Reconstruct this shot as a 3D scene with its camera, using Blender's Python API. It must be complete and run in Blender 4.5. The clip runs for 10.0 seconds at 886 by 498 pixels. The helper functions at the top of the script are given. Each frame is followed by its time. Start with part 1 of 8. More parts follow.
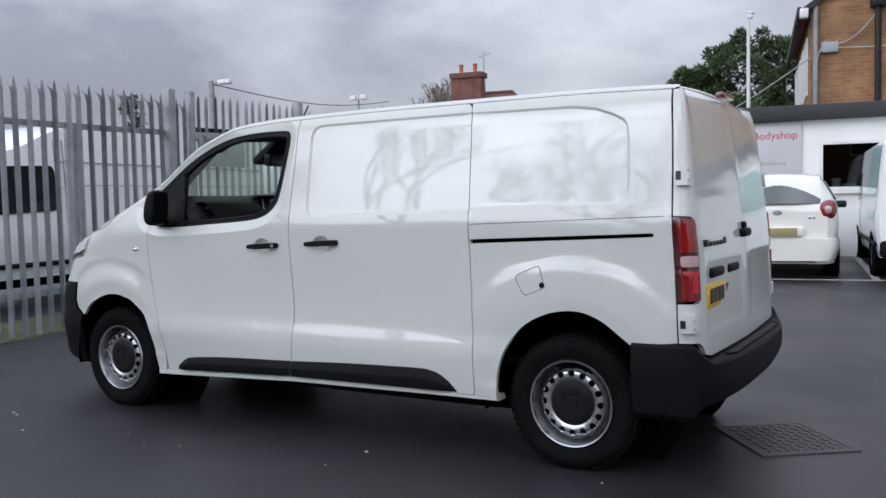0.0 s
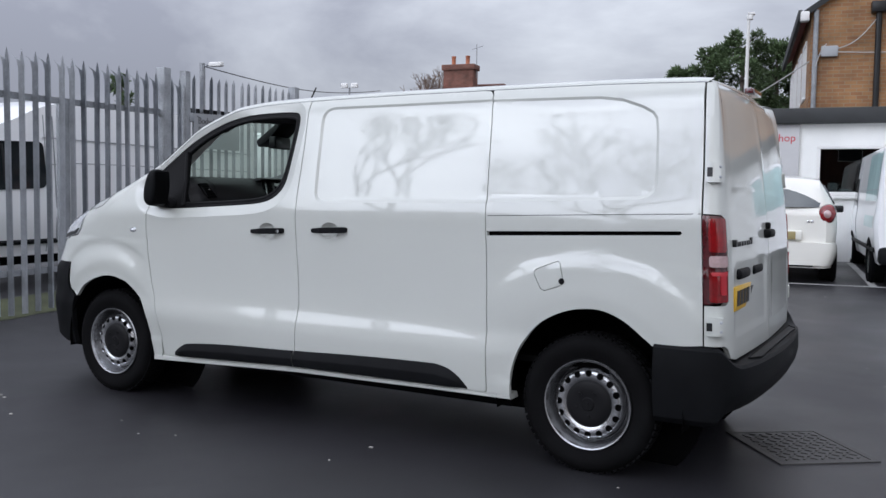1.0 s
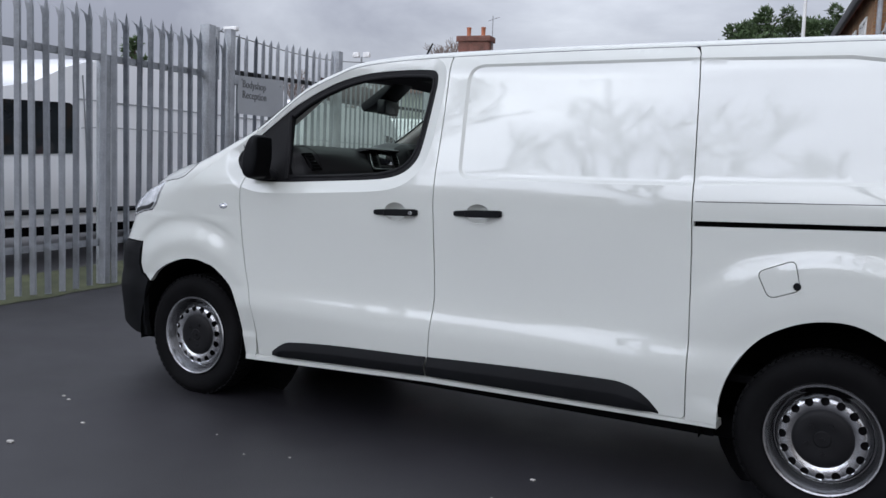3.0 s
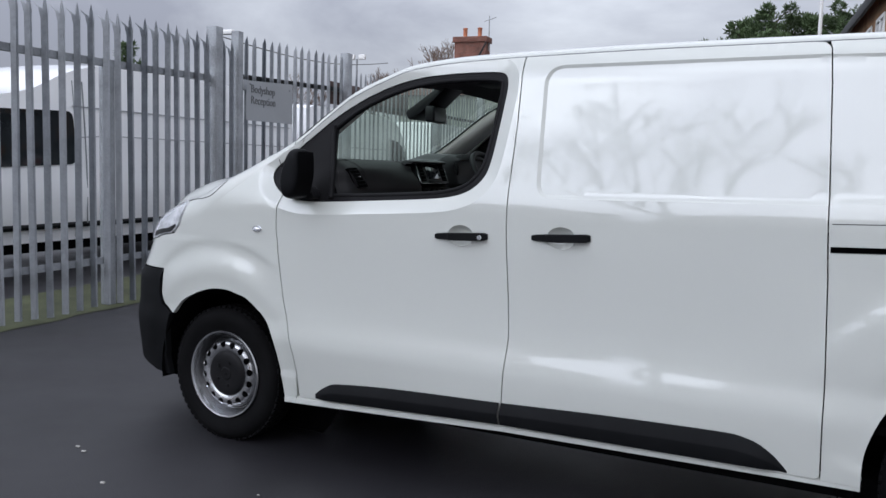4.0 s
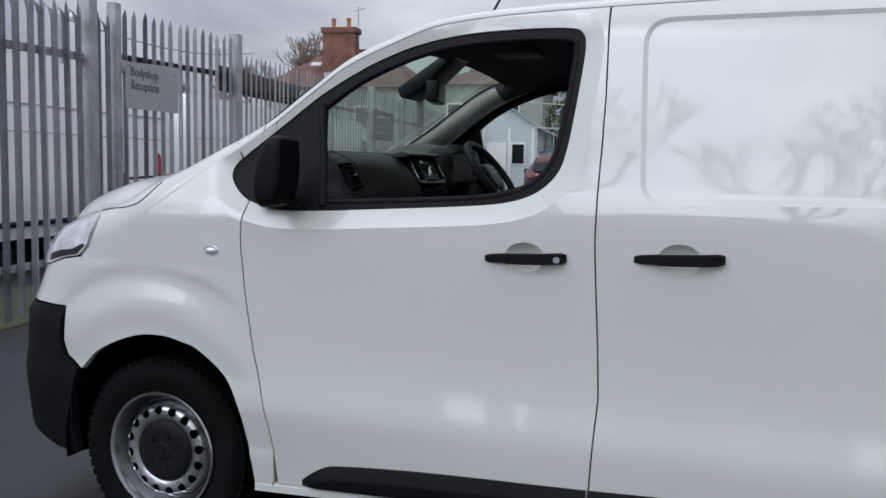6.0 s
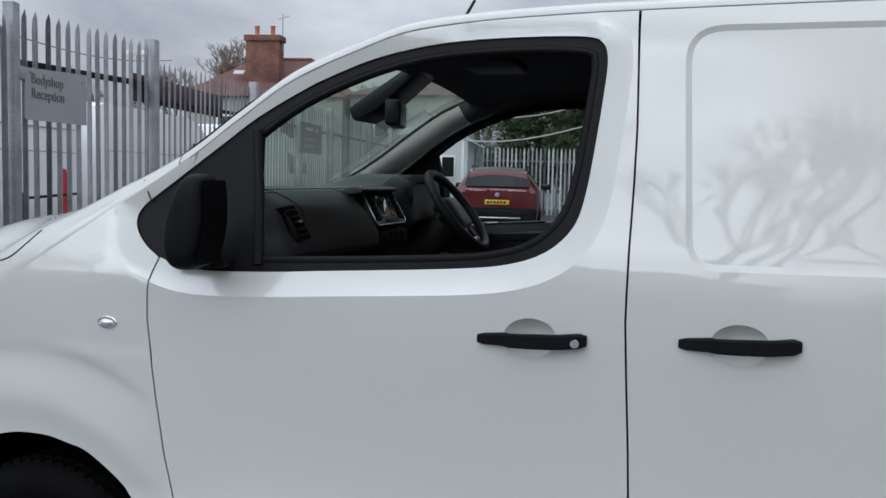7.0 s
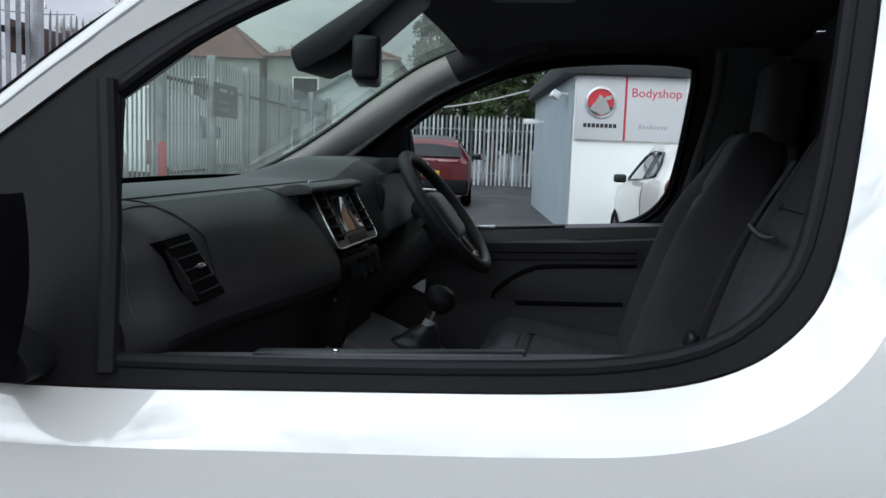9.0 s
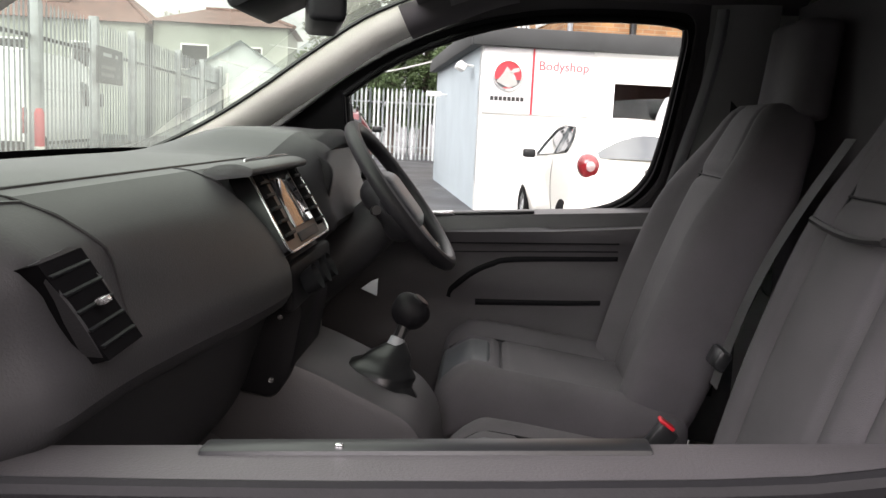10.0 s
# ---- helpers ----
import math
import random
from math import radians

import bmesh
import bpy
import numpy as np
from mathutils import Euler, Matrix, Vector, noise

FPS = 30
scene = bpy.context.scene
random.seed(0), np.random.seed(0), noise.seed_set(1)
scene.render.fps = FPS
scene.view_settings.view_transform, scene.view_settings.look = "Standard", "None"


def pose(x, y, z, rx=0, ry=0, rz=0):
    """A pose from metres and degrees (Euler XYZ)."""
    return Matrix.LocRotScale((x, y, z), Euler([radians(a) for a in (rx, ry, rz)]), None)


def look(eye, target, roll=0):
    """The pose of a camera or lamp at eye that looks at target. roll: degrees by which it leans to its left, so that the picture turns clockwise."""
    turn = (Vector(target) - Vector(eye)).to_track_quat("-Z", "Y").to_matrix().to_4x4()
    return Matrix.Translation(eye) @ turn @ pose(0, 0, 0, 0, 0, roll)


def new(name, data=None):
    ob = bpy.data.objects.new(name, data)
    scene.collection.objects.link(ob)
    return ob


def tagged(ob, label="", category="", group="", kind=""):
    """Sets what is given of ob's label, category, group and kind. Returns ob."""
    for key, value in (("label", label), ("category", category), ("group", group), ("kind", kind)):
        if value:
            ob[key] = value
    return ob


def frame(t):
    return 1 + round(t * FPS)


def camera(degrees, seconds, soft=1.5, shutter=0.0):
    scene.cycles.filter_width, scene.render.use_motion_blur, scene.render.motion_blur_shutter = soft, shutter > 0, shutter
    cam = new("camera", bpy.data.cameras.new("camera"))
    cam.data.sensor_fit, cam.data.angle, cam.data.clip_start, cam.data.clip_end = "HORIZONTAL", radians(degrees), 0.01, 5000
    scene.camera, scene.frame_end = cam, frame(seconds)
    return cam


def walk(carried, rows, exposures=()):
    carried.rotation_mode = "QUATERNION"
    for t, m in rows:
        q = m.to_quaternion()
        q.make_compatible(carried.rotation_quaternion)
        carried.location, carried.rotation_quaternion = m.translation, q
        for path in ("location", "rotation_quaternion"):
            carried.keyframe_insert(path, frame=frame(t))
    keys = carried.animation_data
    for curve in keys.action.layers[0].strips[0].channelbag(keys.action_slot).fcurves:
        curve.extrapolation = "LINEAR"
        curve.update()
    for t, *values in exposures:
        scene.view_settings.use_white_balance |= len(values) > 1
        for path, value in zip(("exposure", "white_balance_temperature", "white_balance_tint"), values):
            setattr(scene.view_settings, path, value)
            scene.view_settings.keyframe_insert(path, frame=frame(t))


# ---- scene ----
cam = camera(53.3, 10.0)
PATH = [
    (0, (4.938, -3.958, 1.338), (3.923, -2.238, 1.233), -1.2),
    (0.5, (4.862, -3.939, 1.327), (3.849, -2.218, 1.224), -0.8),
    (1, (4.716, -3.894, 1.324), (3.733, -2.156, 1.201), 0.8),
    (1.5, (4.51, -3.802, 1.316), (3.521, -2.071, 1.153), 1.3),
    (2, (4.255, -3.714, 1.326), (3.277, -1.977, 1.162), 1.2),
    (2.5, (3.978, -3.629, 1.328), (2.989, -1.901, 1.137), 1.7),
    (2.7, (3.827, -3.606, 1.313), (2.849, -1.870, 1.133), 2.3),
    (3.8, (3.123, -3.283, 1.364), (2.171, -1.535, 1.176), 1.4),
    (4, (3.033, -3.218, 1.374), (2.073, -1.473, 1.196), 1.4),
    (4.5, (2.687, -3.095, 1.36), (1.821, -1.299, 1.197), 1.3),
    (5, (2.422, -2.976, 1.367), (1.637, -1.146, 1.182), 1.9),
    (5.2, (2.335, -2.878, 1.347), (1.554, -1.048, 1.15), 1.7),
    (6.3, (1.858, -2.313, 1.392), (1.244, -0.417, 1.225), 1.4),
    (6.5, (1.78, -2.176, 1.422), (1.207, -0.265, 1.277), 1.9),
    (7, (1.64, -1.905, 1.454), (1.123, 0.02, 1.296), 1.3),
    (7.5, (1.562, -1.567, 1.477), (1.024, 0.353, 1.324), 1.4),
    (8, (1.442, -1.306, 1.485), (0.93, 0.618, 1.287), 2.1),
    (8.5, (1.280, -1.060, 1.502), (0.871, 0.887, 1.304), 2.4),
    (9, (1.181, -0.847, 1.501), (0.851, 1.095, 1.275), 2.1),
    (9.5, (1.070, -0.609, 1.502), (0.821, 1.329, 1.253), 1.8),
    (10, (0.980, -0.454, 1.490), (0.888, 1.502, 1.215), 2.8),
]
LIGHTEN = [(0.0, -0.20, 6500, 11), (2.5, -0.18, 6500, 11), (5.2, -0.12, 6500, 10), (6.3, -0.30, 6500, 9), (7.0, -0.30, 6500, 8), (8.0, -0.20, 6450, 7), (8.5, -0.03, 6450, 7), (9.0, 0.17, 6450, 8), (9.5, 0.70, 6700, 6), (10.0, 1.72, 7800, 18)]
walk(cam, [(t, look(eye, target, roll)) for t, eye, target, roll in PATH], LIGHTEN)  # exposures

# ---- light ----
world = bpy.data.worlds.new("overcast_sky")
scene.world = world
world.use_nodes = True
wn, wl = world.node_tree.nodes, world.node_tree.links
wn.clear()
w_out = wn.new("ShaderNodeOutputWorld")
w_bg = wn.new("ShaderNodeBackground")
w_sky = wn.new("ShaderNodeTexSky")
w_sky.sky_type, w_sky.sun_disc = "NISHITA", False
w_sky.sun_elevation, w_sky.sun_rotation = radians(28), radians(164)
w_sky.dust_density, w_sky.air_density = 3.0, 1.0
w_tex = wn.new("ShaderNodeTexCoord")
w_map = wn.new("ShaderNodeMapping")
w_map.inputs["Scale"].default_value = (1.0, 1.0, 2.3)
w_noise = wn.new("ShaderNodeTexNoise")
w_noise.inputs["Scale"].default_value, w_noise.inputs["Detail"].default_value, w_noise.inputs["Roughness"].default_value = 2.3, 7.0, 0.55
w_noise.inputs["Distortion"].default_value = 0.35
w_ramp = wn.new("ShaderNodeValToRGB")
w_ramp.color_ramp.elements[0].position, w_ramp.color_ramp.elements[0].color = 0.38, (3.75, 3.98, 4.85, 1)
w_ramp.color_ramp.elements[1].position, w_ramp.color_ramp.elements[1].color = 0.64, (7.6, 8.1, 9.0, 1)
w_mix = wn.new("ShaderNodeMix")
w_mix.data_type = "RGBA"
w_mix.inputs["Factor"].default_value = 0.9
wl.new(w_tex.outputs["Generated"], w_map.inputs["Vector"])
wl.new(w_map.outputs["Vector"], w_noise.inputs["Vector"])
wl.new(w_noise.outputs["Fac"], w_ramp.inputs["Fac"])
wl.new(w_sky.outputs["Color"], w_mix.inputs["A"])
w_sep = wn.new("ShaderNodeSeparateXYZ")
w_up = wn.new("ShaderNodeMapRange")  # overcast: brighter overhead than at the horizon
w_up.inputs["From Min"].default_value, w_up.inputs["From Max"].default_value = 0.1, 0.9
w_up.inputs["To Min"].default_value, w_up.inputs["To Max"].default_value = 1.0, 2.8
w_mul = wn.new("ShaderNodeVectorMath")
w_mul.operation = "SCALE"
wl.new(w_tex.outputs["Generated"], w_sep.inputs[0])
wl.new(w_sep.outputs["Z"], w_up.inputs["Value"])
wl.new(w_ramp.outputs["Color"], w_mul.inputs[0])
wl.new(w_up.outputs["Result"], w_mul.inputs["Scale"])
w_dot = wn.new("ShaderNodeVectorMath")  # the veiled sun's glow
w_dot.operation = "DOT_PRODUCT"
w_dot.inputs[1].default_value = (-0.30, -0.89, 0.35)
w_glow = wn.new("ShaderNodeMapRange")
w_glow.interpolation_type = "SMOOTHSTEP"
w_glow.inputs["From Min"].default_value, w_glow.inputs["From Max"].default_value = 0.83, 1.0
w_glow.inputs["To Min"].default_value, w_glow.inputs["To Max"].default_value = 1.0, 5.4
w_mul2 = wn.new("ShaderNodeVectorMath")
w_mul2.operation = "SCALE"
wl.new(w_tex.outputs["Generated"], w_dot.inputs[0])
wl.new(w_dot.outputs["Value"], w_glow.inputs["Value"])
wl.new(w_mul.outputs["Vector"], w_mul2.inputs[0])
wl.new(w_glow.outputs["Result"], w_mul2.inputs["Scale"])
wl.new(w_mul2.outputs["Vector"], w_mix.inputs["B"])
wl.new(w_mix.outputs["Result"], w_bg.inputs["Color"])
w_bg.inputs["Strength"].default_value = 0.1
wl.new(w_bg.outputs["Background"], w_out.inputs["Surface"])

sun = new("sun", bpy.data.lights.new("sun", "SUN"))
sun.data.energy, sun.data.angle, sun.data.color = 0.35, radians(70), (1.0, 0.98, 0.95)
sun.matrix_world = look((9.0, -9.5, 7.0), (0, 0, 0))


# ---- materials ----
def mat(name, color, rough=0.5, metal=0.0, var=0.12, scale=3.0, fine=60.0, bump=0.0, coat=0.0, spec=0.5, color2=None, coat_rough=0.03):
    """A procedural surface: two scales of tone variation, fine relief, optional clear coat."""
    m = bpy.data.materials.new(name)
    m.use_nodes = True
    n, l = m.node_tree.nodes, m.node_tree.links
    b = n["Principled BSDF"]
    b.inputs["Roughness"].default_value, b.inputs["Metallic"].default_value = rough, metal
    b.inputs["Specular IOR Level"].default_value = spec
    b.inputs["Coat Weight"].default_value, b.inputs["Coat Roughness"].default_value = coat, coat_rough
    tc = n.new("ShaderNodeTexCoord")
    big, small = n.new("ShaderNodeTexNoise"), n.new("ShaderNodeTexNoise")
    for t, s, d in ((big, scale, 4.0), (small, fine, 3.0)):
        t.inputs["Scale"].default_value, t.inputs["Detail"].default_value = s, d
        l.new(tc.outputs["Object"], t.inputs["Vector"])
    add = n.new("ShaderNodeMath")
    add.operation = "MULTIPLY_ADD"
    l.new(small.outputs["Fac"], add.inputs[0])
    add.inputs[1].default_value = 0.4
    l.new(big.outputs["Fac"], add.inputs[2])
    ramp = n.new("ShaderNodeMapRange")
    ramp.inputs["From Min"].default_value, ramp.inputs["From Max"].default_value = 0.45, 0.95
    l.new(add.outputs[0], ramp.inputs["Value"])
    mix = n.new("ShaderNodeMix")
    mix.data_type = "RGBA"
    c = Vector(color)
    lo = c * (1 - var)
    hi = Vector(color2) if color2 else c * (1 + var)
    mix.inputs["A"].default_value, mix.inputs["B"].default_value = (*lo, 1), (*hi, 1)
    l.new(ramp.outputs["Result"], mix.inputs["Factor"])
    l.new(mix.outputs["Result"], b.inputs["Base Color"])
    if bump:
        bp = n.new("ShaderNodeBump")
        bp.inputs["Strength"].default_value, bp.inputs["Distance"].default_value = 1.0, bump
        l.new(small.outputs["Fac"], bp.inputs["Height"])
        l.new(bp.outputs["Normal"], b.inputs["Normal"])
    return m


def glass_mat(name, tint=(0.8, 0.86, 0.84), rough=0.0, haze=0.0):
    """Thin glazing: clear, tinted, with a mirror sheen."""
    m = bpy.data.materials.new(name)
    m.use_nodes = True
    n, l = m.node_tree.nodes, m.node_tree.links
    n.remove(n["Principled BSDF"])
    t, g, x, f = n.new("ShaderNodeBsdfTransparent"), n.new("ShaderNodeBsdfGlossy"), n.new("ShaderNodeMixShader"), n.new("ShaderNodeLayerWeight")
    t.inputs["Color"].default_value = (*tint, 1)
    g.inputs["Roughness"].default_value = rough
    f.inputs["Blend"].default_value = 0.5
    pw, ad = n.new("ShaderNodeMath"), n.new("ShaderNodeMath")
    pw.operation, ad.operation = "POWER", "MULTIPLY_ADD"
    pw.inputs[1].default_value = 4.0
    ad.inputs[1].default_value, ad.inputs[2].default_value = 0.6, 0.05
    l.new(f.outputs["Facing"], pw.inputs[0])
    l.new(pw.outputs[0], ad.inputs[0])
    l.new(ad.outputs[0], x.inputs[0])
    l.new(t.outputs[0], x.inputs[1])
    l.new(g.outputs[0], x.inputs[2])
    last = x
    if haze:  # a pale veil mixed in, standing for reflections that wash out the view
        film, last, veil_noise = n.new("ShaderNodeBsdfTranslucent"), n.new("ShaderNodeMixShader"), n.new("ShaderNodeTexNoise")
        film.inputs["Color"].default_value = (0.77, 0.84, 0.74, 1)
        veil_noise.inputs["Scale"].default_value, veil_noise.inputs["Detail"].default_value = 3.0, 3.0
        veil_mix = n.new("ShaderNodeMath")
        veil_mix.operation = "MULTIPLY"
        veil_mix.inputs[1].default_value = haze * 2
        l.new(veil_noise.outputs["Fac"], veil_mix.inputs[0])
        l.new(veil_mix.outputs[0], last.inputs[0])
        l.new(x.outputs[0], last.inputs[1])
        l.new(film.outputs[0], last.inputs[2])
    l.new(last.outputs[0], n["Material Output"].inputs["Surface"])
    return m


PAINT = mat("white_van_paint", (0.565, 0.585, 0.552), 0.38, var=0.012, scale=1.5, fine=900, coat=1.0, coat_rough=0.035, spec=0.3)
PAINT.node_tree.nodes["Principled BSDF"].inputs["Coat IOR"].default_value = 1.64
PAINT_B = mat("plain_white_paint", (0.91, 0.92, 0.93), 0.35, var=0.03, scale=1.2, fine=40, coat=0.8)
CREAM = mat("cream_white_paint", (0.80, 0.79, 0.73), 0.35, var=0.03, scale=1.5, fine=80, coat=1.0)
PLASTIC = mat("grained_black_plastic", (0.0065, 0.007, 0.008), 0.55, var=0.25, scale=5, fine=350, bump=0.0004, spec=0.10)
TRIM = mat("dull_black_rubber_trim", (0.007, 0.007, 0.008), 0.55, var=0.25, scale=4, fine=250, bump=0.0003, spec=0.14)
SATIN = mat("satin_black_trim", (0.012, 0.013, 0.014), 0.34, var=0.2, scale=4, fine=200, spec=0.3)
RUBBER = mat("tyre_rubber", (0.0055, 0.0055, 0.006), 0.8, var=0.3, scale=6, fine=90, bump=0.0006, spec=0.07)
STEEL = mat("silver_wheel_steel", (0.44, 0.445, 0.455), 0.27, metal=1.0, var=0.16, scale=6, fine=120, bump=0.0002)
HUBCAP = mat("grey_hub_plastic", (0.009, 0.009, 0.010), 0.5, var=0.25, scale=9, fine=150, bump=0.0004, spec=0.14)
CHROME = mat("chrome", (0.75, 0.76, 0.78), 0.08, metal=1.0, var=0.03)
DARK = mat("underbody_black", (0.004, 0.004, 0.0045), 0.9, var=0.3, fine=80, spec=0.02)
GLASS = glass_mat("clear_side_glass", (0.86, 0.9, 0.88))
SCREEN_GLASS = glass_mat("windscreen_glass", (0.58, 0.69, 0.60), haze=0.06)
DARK_GLASS = mat("dark_window_glass", (0.012, 0.015, 0.017), 0.05, var=0.2, scale=2, fine=10, spec=0.35)
CAR_GLASS = mat("grey_car_glass", (0.045, 0.055, 0.06), 0.04, var=0.2, scale=2, fine=10, spec=0.8, coat=1.0)
PLATE_OLD = mat("dull_yellow_plate", (0.34, 0.28, 0.13), 0.45, var=0.12, fine=120)
LAMP_CLEAR = mat("clear_lamp_glass", (0.82, 0.84, 0.87), 0.16, metal=0.5, var=0.3, scale=16, fine=60, coat=1.0)
LAMP_RED = mat("red_lamp_lens", (0.20, 0.004, 0.007), 0.12, var=0.45, scale=9, fine=60, coat=1.0)
LAMP_DARK = mat("dark_red_lamp_housing", (0.07, 0.004, 0.007), 0.15, var=0.3, scale=9, coat=1.0)
LAMP_PALE = mat("pale_lamp_lens", (0.48, 0.34, 0.34), 0.12, var=0.25, scale=14, coat=1.0)
PLATE_Y = mat("yellow_plate", (0.70, 0.42, 0.03), 0.35, var=0.06, fine=120)
INK = mat("black_print", (0.012, 0.012, 0.013), 0.5, var=0.1)
DASH = mat("dark_dash_plastic", (0.036, 0.037, 0.040), 0.5, var=0.18, scale=4, fine=420, bump=0.0005)
# dash plastic darkened in colour for the front face, which gets less light
FASCIA_SHADE = mat("shaded_fascia_plastic", (0.021, 0.021, 0.023), 0.55, var=0.18, scale=4, fine=420, bump=0.0004, spec=0.35)
PILLAR_G = mat("grey_pillar_plastic", (0.11, 0.11, 0.112), 0.6, var=0.12, scale=4, fine=300, bump=0.0004)
DOOR_P = mat("door_card_plastic", (0.046, 0.044, 0.047), 0.55, var=0.18, scale=4, fine=420, bump=0.0005)
RIM_B = mat("dull_steering_rim", (0.016, 0.016, 0.018), 0.5, var=0.2, scale=6, fine=300, bump=0.0003, spec=0.25)
# near black, for the card's drawn shadow gaps and the mirror rim
FASCIA_B = mat("black_band_plastic", (0.006, 0.006, 0.007), 0.7, var=0.2, scale=4, fine=200, spec=0.1)
# lighter grey that stands for daylight on the far door upright
POST_LIT = mat("lit_post_plastic", (0.20, 0.20, 0.21), 0.5, var=0.12, scale=4, fine=300, bump=0.0003)
FABRIC = mat("charcoal_seat_fabric", (0.066, 0.062, 0.067), 0.85, var=0.25, scale=5, fine=700, bump=0.0006)
FABRIC_S = mat("smooth_seat_vinyl", (0.030, 0.036, 0.040), 0.55, var=0.2, scale=5, fine=300, bump=0.0004)
LINING = mat("pale_pillar_trim", (0.86, 0.86, 0.80), 0.75, var=0.08, scale=4, fine=300, bump=0.0003)
HEADLINE = mat("dark_roof_lining", (0.095, 0.088, 0.096), 0.95, var=0.15, scale=4, fine=500, bump=0.0004)
DISPLAY = mat("display_glass", (0.02, 0.022, 0.025), 0.12, var=0.15, coat=1.0)
RED_BTN = mat("red_buckle_button", (0.55, 0.02, 0.03), 0.4, var=0.1)
PRINT_G = mat("grey_print", (0.13, 0.135, 0.14), 0.5, var=0.1)
GALV = mat("galvanised_steel", (0.37, 0.39, 0.415), 0.55, metal=0.2, var=0.22, scale=5, fine=45, bump=0.0006)
GALV_D = mat("weathered_galvanised_steel", (0.28, 0.295, 0.31), 0.6, metal=0.2, var=0.3, scale=4, fine=45, bump=0.0006)
SIGN = mat("grey_sign_face", (0.33, 0.345, 0.36), 0.5, var=0.06, scale=2, fine=30)
SIGN_D = mat("dark_sign_face", (0.045, 0.05, 0.055), 0.5, var=0.15, scale=2, fine=30)
SIGN_P = mat("pale_grey_sign_panel", (0.50, 0.50, 0.51), 0.4, var=0.05, scale=1.5, fine=20)
RED = mat("red_paint", (0.45, 0.02, 0.03), 0.45, var=0.15, scale=4)
SIGN_RED = mat("sign_red", (0.50, 0.025, 0.04), 0.45, var=0.05)
SILVER = mat("silver_badge", (0.55, 0.56, 0.57), 0.25, metal=0.8, var=0.1)
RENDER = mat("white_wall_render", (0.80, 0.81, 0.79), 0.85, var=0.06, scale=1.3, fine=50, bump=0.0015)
RENDER_G = mat("blue_grey_wall", (0.36, 0.42, 0.45), 0.8, var=0.08, scale=1.2, fine=50, bump=0.0015)
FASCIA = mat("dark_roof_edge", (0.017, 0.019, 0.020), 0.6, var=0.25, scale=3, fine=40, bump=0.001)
FRAME_W = mat("white_window_frame", (0.72, 0.72, 0.70), 0.45, var=0.05)
TILE = mat("red_roof_tile", (0.13, 0.06, 0.048), 0.8, var=0.3, scale=1.2, fine=12, bump=0.01)
MAROON = mat("metallic_red_paint", (0.115, 0.010, 0.013), 0.3, metal=0.35, var=0.08, scale=2, coat=1.0)
TEAL = mat("teal_graphic_film", (0.38, 0.62, 0.62), 0.3, var=0.2, scale=2.5, coat=0.7)
BARK = mat("grey_brown_bark", (0.12, 0.095, 0.08), 0.9, var=0.35, scale=3, fine=25, bump=0.004)
TWIG = mat("bare_twigs", (0.17, 0.12, 0.095), 0.9, var=0.3, scale=2, fine=20)
FAR_TWIG = mat("dark_wet_branches", (0.05, 0.042, 0.036), 0.9, var=0.3, scale=2, fine=20)
LEAF = mat("dark_conifer_foliage", (0.075, 0.115, 0.050), 0.75, var=0.5, scale=0.7, fine=6)
MOSS = mat("mossy_verge", (0.058, 0.066, 0.030), 0.95, var=0.45, scale=3, fine=60, bump=0.004)
IRON = mat("cast_iron_cover", (0.055, 0.053, 0.052), 0.5, metal=0.2, var=0.3, scale=8, fine=90, bump=0.001)
LINE = mat("worn_white_line", (0.42, 0.42, 0.41), 0.75, var=0.25, scale=3, fine=45)
CONCRETE = mat("pale_concrete", (0.34, 0.33, 0.31), 0.85, var=0.2, scale=3, fine=50, bump=0.001)
POT = mat("terracotta_pot", (0.42, 0.15, 0.08), 0.8, var=0.2, scale=4)
CABLE = mat("pale_cable", (0.45, 0.45, 0.44), 0.6, var=0.1)
SHED = mat("pale_board_wall", (0.52, 0.56, 0.57), 0.7, var=0.08, scale=1.5, fine=30)
# render toned grey-green to stand for the windscreen's reflection over the houses
ROUGHCAST = mat("veil_toned_wall", (0.29, 0.31, 0.28), 0.85, var=0.15, scale=0.6, fine=20, bump=0.004)


